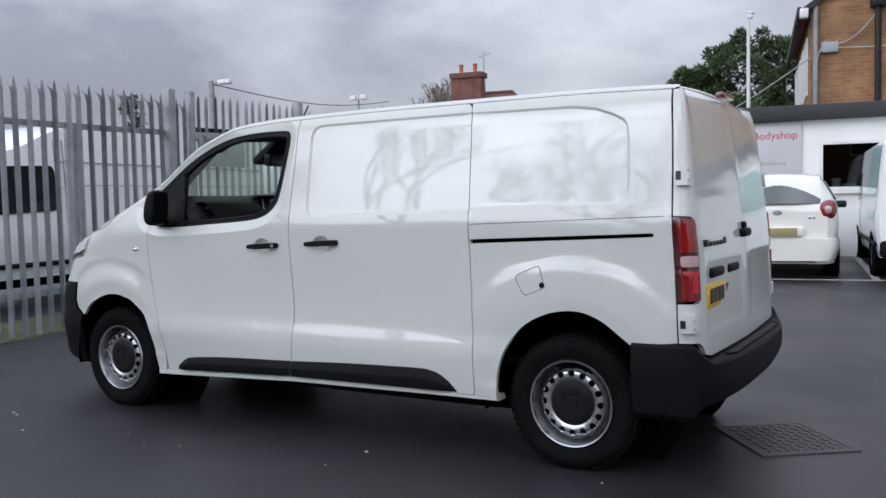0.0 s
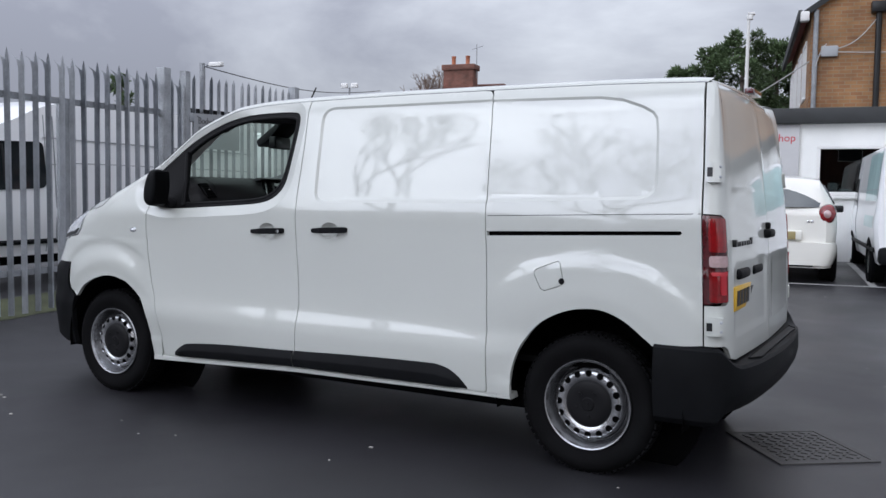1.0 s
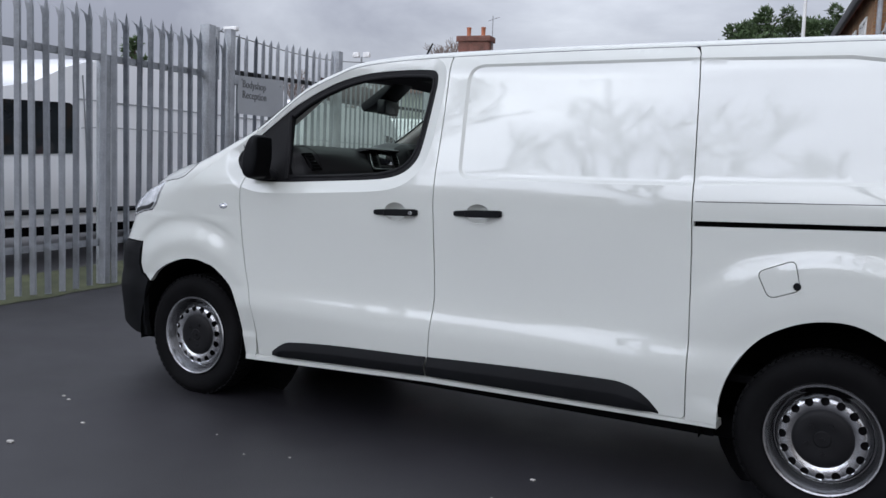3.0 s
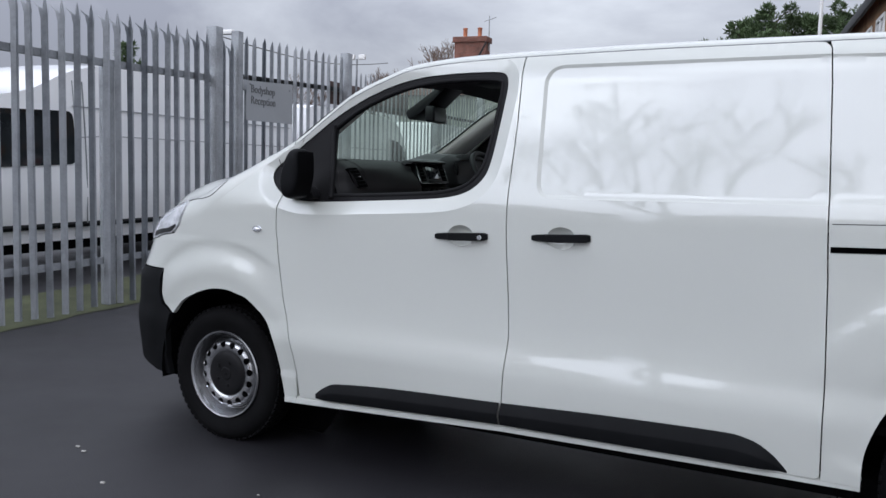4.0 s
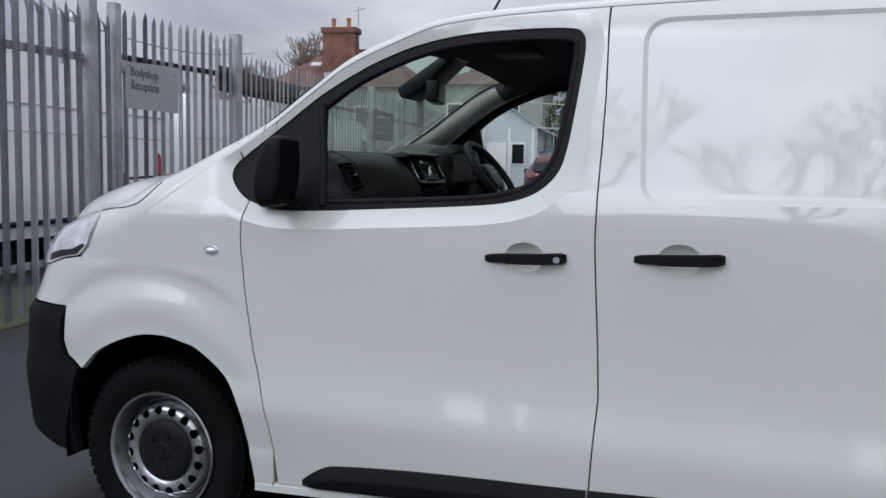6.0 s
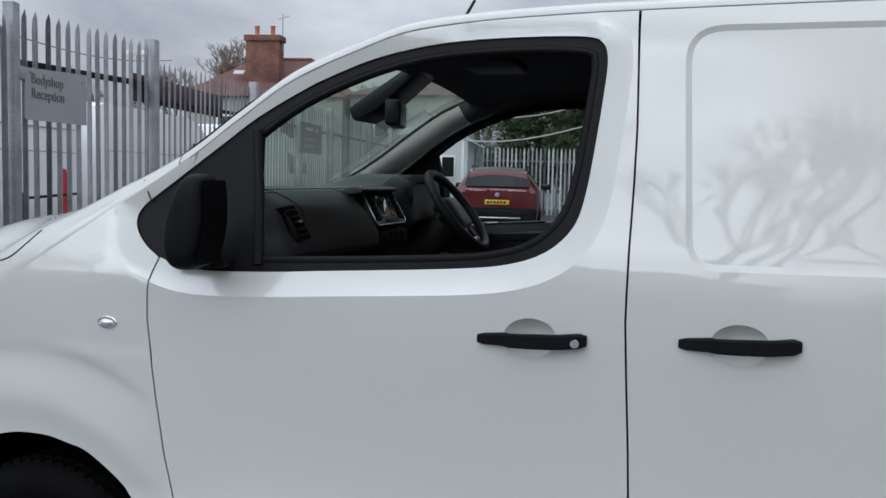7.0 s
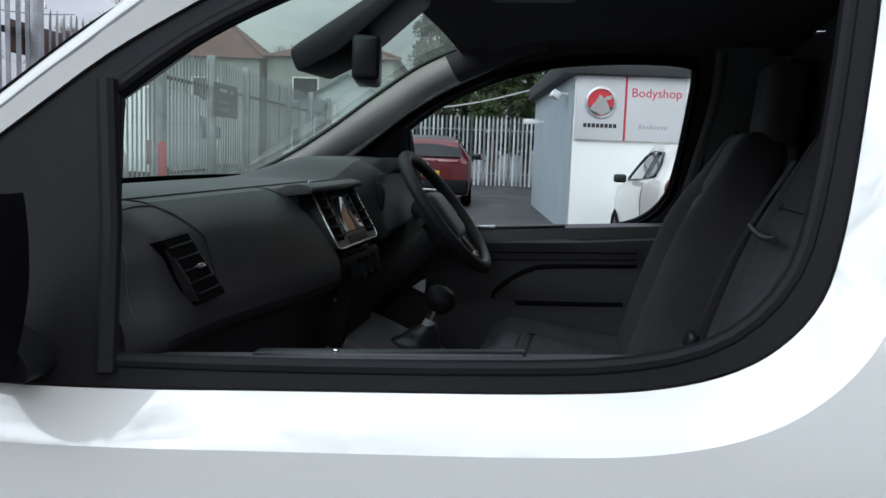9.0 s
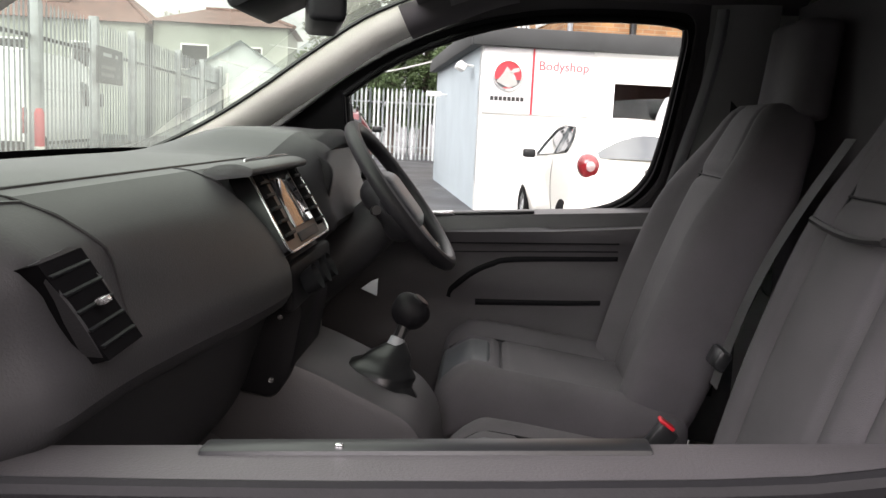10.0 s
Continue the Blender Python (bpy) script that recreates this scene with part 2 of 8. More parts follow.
def brick_mat(name, a, b, mortar):
    m = mat(name, a, 0.85, var=0.2, scale=1.0, fine=30, bump=0.0)
    n, l = m.node_tree.nodes, m.node_tree.links
    tc, sep, com, br, mx = n.new("ShaderNodeTexCoord"), n.new("ShaderNodeSeparateXYZ"), n.new("ShaderNodeCombineXYZ"), n.new("ShaderNodeTexBrick"), n.new("ShaderNodeMix")
    s = n.new("ShaderNodeMath")
    l.new(tc.outputs["Object"], sep.inputs[0])
    l.new(sep.outputs["X"], s.inputs[0])
    l.new(sep.outputs["Y"], s.inputs[1])
    l.new(s.outputs[0], com.inputs["X"])
    l.new(sep.outputs["Z"], com.inputs["Y"])
    l.new(com.outputs[0], br.inputs["Vector"])
    br.inputs["Color1"].default_value, br.inputs["Color2"].default_value, br.inputs["Mortar"].default_value = (*a, 1), (*b, 1), (*mortar, 1)
    br.inputs["Scale"].default_value, br.inputs["Brick Width"].default_value, br.inputs["Row Height"].default_value = 1.0, 0.225, 0.075
    br.inputs["Mortar Size"].default_value = 0.008
    mx.data_type, mx.blend_type = "RGBA", "MULTIPLY"
    mx.inputs["Factor"].default_value = 0.6
    nz = n.new("ShaderNodeTexNoise")
    nz.inputs["Scale"].default_value, nz.inputs["Detail"].default_value = 1.6, 6
    cr = n.new("ShaderNodeMapRange")
    cr.inputs["From Min"].default_value, cr.inputs["From Max"].default_value, cr.inputs["To Min"].default_value, cr.inputs["To Max"].default_value = 0.32, 0.66, 0.35, 1.25
    l.new(tc.outputs["Object"], nz.inputs["Vector"])
    l.new(nz.outputs["Fac"], cr.inputs["Value"])
    l.new(br.outputs["Color"], mx.inputs["A"])
    l.new(cr.outputs["Result"], mx.inputs["B"])
    b_ = n["Principled BSDF"]
    l.new(mx.outputs["Result"], b_.inputs["Base Color"])
    bp = n.new("ShaderNodeBump")
    bp.inputs["Distance"].default_value = 0.006
    bp.invert = True
    l.new(br.outputs["Fac"], bp.inputs["Height"])
    l.new(bp.outputs["Normal"], b_.inputs["Normal"])
    return m


BRICK = brick_mat("tan_brick", (0.36, 0.185, 0.078), (0.27, 0.125, 0.055), (0.30, 0.22, 0.14))
BRICK_R = brick_mat("red_brick", (0.20, 0.068, 0.046), (0.14, 0.05, 0.036), (0.20, 0.14, 0.11))


def asphalt_mat():
    m = mat("dark_asphalt", (0.019, 0.0185, 0.0215), 0.62, var=0.34, scale=0.8, fine=140, bump=0.0018, spec=0.5)
    n, l = m.node_tree.nodes, m.node_tree.links
    tc, nz, mr = n.new("ShaderNodeTexCoord"), n.new("ShaderNodeTexNoise"), n.new("ShaderNodeMapRange")
    nz.inputs["Scale"].default_value, nz.inputs["Detail"].default_value = 0.55, 5
    mr.inputs["From Min"].default_value, mr.inputs["From Max"].default_value, mr.inputs["To Min"].default_value, mr.inputs["To Max"].default_value = 0.35, 0.65, 0.33, 0.56
    l.new(tc.outputs["Object"], nz.inputs["Vector"])
    l.new(nz.outputs["Fac"], mr.inputs["Value"])
    l.new(mr.outputs["Result"], n["Principled BSDF"].inputs["Roughness"])
    return m


ASPHALT = asphalt_mat()


# ---- tools ----
def part(name, bm, material, parent=None, label="", smooth=30):
    """Link a bmesh as one mesh object under a thing."""
    me = bpy.data.meshes.new(name)
    bm.to_mesh(me)
    bm.free()
    me.materials.append(material)
    ob = new(name, me)
    if smooth:
        me.polygons.foreach_set("use_smooth", [True] * len(me.polygons))
        me.set_sharp_from_angle(angle=radians(smooth))
    if parent is not None:
        ob.parent = parent
    if label:
        tagged(ob, label)
    return ob


def thing(name, label, category, m=None, group="", kind=""):
    ob = new(name)
    ob.empty_display_size = 0.1
    if m is not None:
        ob.matrix_world = m
    return tagged(ob, label, category, group, kind)


def recalc(bm):
    bmesh.ops.recalc_face_normals(bm, faces=bm.faces[:])
    return bm


def box_bm(x0, x1, y0, y1, z0, z1, bevel=0.0, seg=2):
    bm = bmesh.new()
    bmesh.ops.create_cube(bm, size=1.0)
    bmesh.ops.transform(bm, matrix=Matrix.LocRotScale(((x0 + x1) / 2, (y0 + y1) / 2, (z0 + z1) / 2), None, (x1 - x0, y1 - y0, z1 - z0)), verts=bm.verts[:])
    if bevel:
        bmesh.ops.bevel(bm, geom=bm.edges[:], offset=bevel, segments=seg, profile=0.5, affect="EDGES", clamp_overlap=True)
    return bm


def tf(bm, m):
    bmesh.ops.transform(bm, matrix=m, verts=bm.verts[:])
    return bm


def prism(poly, axis, a0, a1, bevel=0.0):
    """Extrude a closed 2D outline along an axis: 'x' takes (y, z), 'y' takes (x, z), 'z' takes (x, y)."""
    bm = bmesh.new()
    put = {"x": lambda p, a: (a, p[0], p[1]), "y": lambda p, a: (p[0], a, p[1]), "z": lambda p, a: (p[0], p[1], a)}[axis]
    lo = [bm.verts.new(put(p, a0)) for p in poly]
    hi = [bm.verts.new(put(p, a1)) for p in poly]
    bm.faces.new(lo)
    bm.faces.new(hi[::-1])
    k = len(poly)
    for i in range(k):
        bm.faces.new((lo[i], hi[i], hi[(i + 1) % k], lo[(i + 1) % k]))
    recalc(bm)
    if bevel:
        ed = [e for e in bm.edges if len(e.link_faces) == 2 and e.calc_face_angle(0) > 0.5]
        bmesh.ops.bevel(bm, geom=ed, offset=bevel, segments=2, profile=0.5, affect="EDGES", clamp_overlap=True)
    return bm


def lathe(profile, n=48, axis_y=True):
    """Turn a closed or open (radius, depth) profile round the y axis."""
    bm = bmesh.new()
    rings = []
    for r, d in profile:
        rings.append([bm.verts.new((r * math.cos(2 * math.pi * i / n), d, r * math.sin(2 * math.pi * i / n))) for i in range(n)] if r > 1e-6 else [bm.verts.new((0, d, 0))])
    for a, b in zip(rings, rings[1:]):
        for i in range(n):
            j = (i + 1) % n
            if len(a) > 1 and len(b) > 1:
                bm.faces.new((a[i], a[j], b[j], b[i]))
            elif len(b) > 1:
                bm.faces.new((a[0], b[j], b[i]))
            elif len(a) > 1:
                bm.faces.new((a[i], a[j], b[0]))
    return recalc(bm)


def tube(points, radius, n=8, closed=False):
    """A round bar along a polyline; radius is a number or one per point."""
    pts = [Vector(p) for p in points]
    rad = radius if hasattr(radius, "__len__") else [radius] * len(pts)
    bm = bmesh.new()
    rings = []
    side = None
    for i, p in enumerate(pts):
        if closed:
            d = pts[(i + 1) % len(pts)] - pts[i - 1]
        else:
            d = pts[min(i + 1, len(pts) - 1)] - pts[max(i - 1, 0)]
        d.normalize()
        if side is None:
            side = d.orthogonal().normalized()
        side = (side - d * side.dot(d)).normalized()
        up = d.cross(side)
        rings.append([bm.verts.new(p + (side * math.cos(2 * math.pi * k / n) + up * math.sin(2 * math.pi * k / n)) * rad[i]) for k in range(n)])
    pairs = list(zip(rings, rings[1:])) + ([(rings[-1], rings[0])] if closed else [])
    for a, b in pairs:
        for k in range(n):
            bm.faces.new((a[k], a[(k + 1) % n], b[(k + 1) % n], b[k]))
    if not closed:
        bm.faces.new(rings[0][::-1])
        bm.faces.new(rings[-1])
    return recalc(bm)


def grid_bm(f, us, vs, close_u=False):
    """A sheet f(u, v) over two lists of parameters."""
    bm = bmesh.new()
    g = [[bm.verts.new(f(u, v)) for v in vs] for u in us]
    for i in range(len(us) - 1):
        for j in range(len(vs) - 1):
            bm.faces.new((g[i][j], g[i + 1][j], g[i + 1][j + 1], g[i][j + 1]))
    return bm


def solid(bm, depth):
    """Give a sheet a thickness (towards the back of its faces)."""
    bmesh.ops.solidify(bm, geom=bm.faces[:], thickness=depth)
    return recalc(bm)


def spread(a, b, n):
    return [a + (b - a) * i / (n - 1) for i in range(n)]


def lerp_table(table):
    xs, ys = [p[0] for p in table], [p[1] for p in table]
    return lambda x: float(np.interp(x, xs, ys))


def smooth_table(table):
    """Monotone cubic through the table's points."""
    xs, ys = np.array([p[0] for p in table], float), np.array([p[1] for p in table], float)
    h, d = np.diff(xs), np.diff(ys) / np.diff(xs)
    m = np.zeros(len(xs))
    for i in range(1, len(xs) - 1):
        m[i] = 0 if d[i - 1] * d[i] <= 0 else 3 * (h[i - 1] + h[i]) / ((2 * h[i] + h[i - 1]) / d[i - 1] + (h[i] + 2 * h[i - 1]) / d[i])
    m[0], m[-1] = d[0], d[-1]

    def f(x):
        if x <= xs[0]:
            return float(ys[0])
        if x >= xs[-1]:
            return float(ys[-1])
        i = int(np.searchsorted(xs, x) - 1)
        t = (x - xs[i]) / h[i]
        return float((1 + 2 * t) * (1 - t) ** 2 * ys[i] + t * (1 - t) ** 2 * h[i] * m[i] + t * t * (3 - 2 * t) * ys[i + 1] + t * t * (t - 1) * h[i] * m[i + 1])
    return f


def curve2(pts, n=6, closed=False):
    """A smooth curve (Catmull-Rom) through 2D points."""
    out, k = [], len(pts)
    for i in range(k if closed else k - 1):
        p = [Vector(pts[(i + o) % k] if closed else pts[min(max(i + o, 0), k - 1)]) for o in (-1, 0, 1, 2)]
        for j in range(n):
            t = j / n
            q = 0.5 * (2 * p[1] + (p[2] - p[0]) * t + (2 * p[0] - 5 * p[1] + 4 * p[2] - p[3]) * t * t + (3 * p[1] - p[0] - 3 * p[2] + p[3]) * t ** 3)
            out.append((q.x, q.y))
    if not closed:
        out.append(tuple(pts[-1]))
    return out


def rounded(poly, r, n=5):
    """Round the corners of a closed 2D outline; r is a number or one per corner."""
    out, k = [], len(poly)
    for i in range(k):
        a, b, c = Vector(poly[i - 1]), Vector(poly[i]), Vector(poly[(i + 1) % k])
        rr = r[i] if hasattr(r, "__len__") else r
        if rr <= 0:
            out.append((b.x, b.y))
            continue
        p = b + (a - b).normalized() * min(rr, (a - b).length * 0.49)
        q = b + (c - b).normalized() * min(rr, (c - b).length * 0.49)
        for j in range(n + 1):
            t = j / n
            v = p * (1 - t) ** 2 + b * 2 * t * (1 - t) + q * t * t
            out.append((v.x, v.y))
    return out


def dense(poly, step):
    """Split the long edges of a closed outline."""
    out = []
    for i, a in enumerate(poly):
        b = poly[(i + 1) % len(poly)]
        k = max(1, int(math.ceil(math.dist(a, b) / step)))
        out += [(a[0] + (b[0] - a[0]) * j / k, a[1] + (b[1] - a[1]) * j / k) for j in range(k)]
    return out


def inside(poly, P):
    """Which of the points P (n x 2) lie in the outline."""
    A = np.asarray(poly)
    B = np.roll(A, -1, axis=0)
    x, y = P[:, 0][:, None], P[:, 1][:, None]
    cross = ((A[:, 1] > y) != (B[:, 1] > y))
    with np.errstate(divide="ignore", invalid="ignore"):
        xi = (B[:, 0] - A[:, 0]) * (y - A[:, 1]) / (B[:, 1] - A[:, 1]) + A[:, 0]
    return (cross & (x < xi)).sum(axis=1) % 2 == 1


def gap_to(poly, P):
    """Distance of points to an outline's edges, plus when inside."""
    A = np.asarray(poly, float)
    B = np.roll(A, -1, axis=0)
    d = B - A
    t = np.clip(((P[:, None, :] - A) * d).sum(-1) / np.maximum((d * d).sum(-1), 1e-12), 0, 1)
    g = np.sqrt((((A + t[..., None] * d) - P[:, None, :]) ** 2).sum(-1)).min(axis=1)
    return np.where(inside(poly, P), g, -g)


def shrink(poly, by):
    """Move a closed outline inwards (rough offset along its normals)."""
    A = np.asarray(poly, float)
    t = np.roll(A, -1, 0) - np.roll(A, 1, 0)
    n = np.stack([-t[:, 1], t[:, 0]], 1)
    n /= np.maximum(np.linalg.norm(n, axis=1), 1e-9)[:, None]
    area = (A[:, 0] * np.roll(A[:, 1], -1) - np.roll(A[:, 0], -1) * A[:, 1]).sum()
    return [tuple(p) for p in A + n * (by if area > 0 else -by)]


def panel(outline, fmap, step=0.03, depth=0.02, holes=(), loops=(), flip=False, edge=0.02):
    """A sheet-metal panel: a flat outline with holes and crease loops, laid on the surface fmap(a, b), its rim turned in by depth."""
    from mathutils.geometry import delaunay_2d_cdt
    rims = [dense(outline, edge)] + [dense(h, edge) for h in holes]
    pts, edges = [], []
    for ring in rims + [dense(q, edge) for q in loops]:
        k = len(pts)
        pts += ring
        edges += [(k + i, k + (i + 1) % len(ring)) for i in range(len(ring))]
    lo, hi = np.min(outline, axis=0), np.max(outline, axis=0)
    gx, gy = np.meshgrid(np.arange(lo[0] + step / 2, hi[0], step), np.arange(lo[1] + step / 2, hi[1], step))
    P = np.stack([gx.ravel(), gy.ravel()], 1)
    keep = inside(outline, P)
    for ring in rims:
        keep &= np.abs(gap_to(ring, P)) > step * 0.35
    for h in holes:
        keep &= ~inside(h, P)
    for q in loops:
        keep &= np.abs(gap_to(q, P)) > 0.011
    pts += [tuple(p) for p in P[keep]]
    vs, _, fs, *_ = delaunay_2d_cdt([Vector(p) for p in pts], edges, [], 0, 1e-6)
    V = np.array([tuple(v) for v in vs])
    C = np.array([V[list(f)].mean(axis=0) for f in fs])
    ok = inside(outline, C)
    for h in holes:
        ok &= ~inside(h, C)
    bm = bmesh.new()
    made = [bm.verts.new(fmap(a, b)) for a, b in V]
    for f, good in zip(fs, ok):
        if good:
            bm.faces.new([made[i] for i in (f[::-1] if flip else f)])
    bm.verts.index_update()
    index = {v: i for i, v in enumerate(made)}
    border = [e for e in bm.edges if len(e.link_faces) == 1]
    bm.normal_update()
    inner = {}
    for v in {v for e in border for v in e.verts}:
        inner[v] = bm.verts.new(v.co - v.normal * depth)
    for e in border:
        l = e.link_loops[0]
        a, b = l.vert, l.link_loop_next.vert
        bm.faces.new((b, a, inner[a], inner[b]))
    bmesh.ops.delete(bm, geom=[v for v in bm.verts if not v.link_faces], context="VERTS")
    return bm


def joined(bms):
    """Several pieces in one bmesh."""
    out = bmesh.new()
    for b in bms:
        me = bpy.data.meshes.new("tmp")
        b.to_mesh(me)
        out.from_mesh(me)
        bpy.data.meshes.remove(me)
        b.free()
    return out


def words(body, size, material, m, parent, name, depth=0.002):
    """Lettering in the built-in font, turned into a mesh."""
    cu = bpy.data.curves.new(name, "FONT")
    cu.body, cu.size, cu.extrude, cu.resolution_u = body, size, depth, 3
    tmp = new(name + "_curve", cu)
    bpy.context.view_layer.update()
    me = bpy.data.meshes.new_from_object(tmp.evaluated_get(bpy.context.evaluated_depsgraph_get()))
    bpy.data.objects.remove(tmp)
    me.materials.clear()
    me.materials.append(material)
    ob = new(name, me)
    ob.parent = parent
    ob.matrix_basis = m
    return ob


def mirror_bm(bm):
    """The same part on the other side of the van."""
    tf(bm, Matrix.Translation((0, 1.92, 0)) @ Matrix.Diagonal((1, -1, 1, 1)))
    bmesh.ops.reverse_faces(bm, faces=bm.faces[:])
    return bm


def soft(a, b, x):
    t = min(max((x - a) / (b - a), 0.0), 1.0)
    return t * t * (3 - 2 * t)


def dist1(poly, x, z):
    return float(gap_to(poly, np.array([[x, z]]))[0])


# ---- the yard ----
YAW = radians(8.6)
SITE = Matrix.Rotation(YAW, 4, "Z")  # the yard's own axes: u across, v along the fence


def rise(v):
    """The yard climbs a little away from the van."""
    return 0.24 * soft(1.8, 12.5, v) * 1.0


def ground_z(x, y):
    v = -math.sin(YAW) * x + math.cos(YAW) * y
    return rise(v)


steps = sorted({round(s * k, 2) for s in (-1, 1) for k in [0, 1, 2, 3, 4, 5, 6, 7, 8, 9, 10, 11, 12, 13, 14, 16, 18, 21, 25, 30, 40, 60, 100, 180, 320, 600]})
gb = grid_bm(lambda u, v: SITE @ Vector((u, v, rise(v))), steps, steps)
recalc(gb)
ground = part("ground", gb, ASPHALT)
tagged(ground, "dark damp asphalt yard surface", "ground", kind="structure")
if ground.data.polygons[0].normal.z < 0:
    ground.data.flip_normals()


def at_site(u, v, z=None, turn=0.0):
    return SITE @ Matrix.Translation((u, v, rise(v) if z is None else z)) @ Matrix.Rotation(radians(turn), 4, "Z")


verge = part("verge", recalc(grid_bm(lambda v, k: SITE @ Vector((-4.3 + (1.12 + 0.06 * noise.noise(Vector((v * 2.1, 3, 0))) + 0.03 * noise.noise(Vector((v * 9.0, 1, 0)))) * k, v, rise(v) + 0.006 + 0.03 * (1 - k))), spread(-2, 28, 140), spread(0, 1, 4))), MOSS)
tagged(verge, "mossy strip of earth under the fence", "verge", kind="structure")
for nm, a, b, w in (("bay_line", (1.0, 8.52), (6.0, 8.52), 0.10), ("bay_line", (5.28, 8.57), (5.22, 12.2), 0.10), ("bay_line", (2.75, 8.57), (2.75, 12.2), 0.10)):
    d = Vector((b[0] - a[0], b[1] - a[1])).normalized()
    p_ = Vector((-d.y, d.x)) * w / 2
    k = 14
    bm = grid_bm(lambda t, s: (a[0] + (b[0] - a[0]) * t + p_.x * s, a[1] + (b[1] - a[1]) * t + p_.y * s, rise(a[1] + (b[1] - a[1]) * t + p_.y * s) + 0.004), spread(0, 1, k), (-1, 1))
    ob = part(nm, tf(recalc(bm), SITE), LINE)
    tagged(ob, "worn white parking bay line on asphalt", "road marking", kind="structure")


# ---- palisade fence and gate ----
def paling_bm(h, w=0.068, splay=True, depth=0.022, lip=0.012):
    """A rolled steel pale: a folded section whose head is cut into points that bend outwards."""
    sec = [(-w / 2, lip), (-w / 2 + 0.008, 0.0), (-w * 0.16, -depth), (w * 0.16, -depth), (w / 2 - 0.008, 0.0), (w / 2, lip)]
    bm = bmesh.new()
    cut = h - (0.20 if splay else 0.17)
    rows = [[bm.verts.new((x * 1.0, y, z)) for x, y in sec] for z in (0.0, cut * 0.5, cut)]
    for a, b in zip(rows, rows[1:]):
        for i in range(5):
            bm.faces.new((a[i], a[i + 1], b[i + 1], b[i]))
    t = rows[-1]
    if splay:
        for tip, base, bend in (((-w * 0.62, 0.085, h - 0.055), (0, 1, 2), 0.03), ((0.0, 0.0, h), (1, 2, 3, 4), 0.0), ((w * 0.62, -0.01, h - 0.055), (3, 4, 5), 0.03)):
            mid = [bm.verts.new((t[i].co.x * 0.72 + tip[0] * 0.30, t[i].co.y * 0.6 + tip[1] * 0.3, cut + (tip[2] - cut) * 0.62)) for i in base]
            e = bm.verts.new(tip)
            for j in range(len(base) - 1):
                bm.faces.new((t[base[j]], t[base[j + 1]], mid[j + 1], mid[j]))
                bm.faces.new((mid[j], mid[j + 1], e))
    else:
        e = bm.verts.new((0, -depth * 0.4, h))
        mid = [bm.verts.new((v.co.x * 0.62, v.co.y, cut + 0.10)) for v in t]
        for j in range(5):
            bm.faces.new((t[j], t[j + 1], mid[j + 1], mid[j]))
            bm.faces.new((mid[j], mid[j + 1], e))
    solid(bm, 0.003)
    return bm


PALE_M = Matrix.Rotation(radians(90), 4, "Z")  # pales face the yard
fence_near = thing("palisade_fence", "grey galvanised palisade fence with splayed pointed pales", "fence", SITE.copy(), "yard fences")
FU = -3.3


def pale_row(parent, v0, v1, pitch, h, w, splay, material, u=FU, name="pale", depth=0.022, lip=0.012):
    mesh = None
    n = int(round((v1 - v0) / pitch))
    rng = random.Random(int(v0 * 10) + 5)
    for k in range(n + 1):
        v = v0 + (v1 - v0) * k / n
        if mesh is None:
            ob = part(name, paling_bm(h, w, splay, depth, lip), material, parent, smooth=20)
            mesh = ob.data
        else:
            ob = new(name, mesh)
            ob.parent = parent
        ob.matrix_basis = Matrix.Translation((u + rng.uniform(-0.004, 0.004), v, rise(v) + 0.02 + rng.uniform(-0.012, 0.012))) @ PALE_M @ Matrix.Rotation(rng.uniform(-0.008, 0.008), 4, "Y") @ Matrix.Rotation(rng.uniform(-0.04, 0.04), 4, "Z")


def rail(parent, v0, v1, z, material, u=FU - 0.028, deep=0.05, high=0.05, name="rail"):
    k = 12
    bm = bmesh.new()
    rows = []
    for v in spread(v0, v1, k):
        zz = rise(v) + z
        rows.append([bm.verts.new((u + a, v, zz + b)) for a, b in ((0, 0), (0, high), (-0.006, high), (-0.006, 0.006), (-deep, 0.006), (-deep, 0))])
    for a, b in zip(rows, rows[1:]):
        for i in range(6):
            bm.faces.new((a[i], a[(i + 1) % 6], b[(i + 1) % 6], b[i]))
    bm.faces.new(rows[0])
    bm.faces.new(rows[-1][::-1])
    return part(name, recalc(bm), material, parent)


def post(parent, v, h, size, material, u=FU - 0.07, name="post", cap=True):
    return part(name, tf(box_bm(-size / 2, size / 2, -size / 2, size / 2, 0, h, 0.006), Matrix.Translation((u, v, rise(v)))), material, parent)


pale_row(fence_near, -1.2, 4.62, 0.178, 2.75, 0.076, True, GALV)
for z in (0.41, 2.25):
    rail(fence_near, -1.3, 4.72, z, GALV_D, high=0.065)
for v in (0.35, 3.12):
    post(fence_near, v, 2.3, 0.10, GALV_D)
post(fence_near, 4.77, 2.84, 0.13, GALV_D, FU - 0.02)
pale_row(fence_near, 4.90, 5.06, 0.16, 2.72, 0.06, True, GALV)

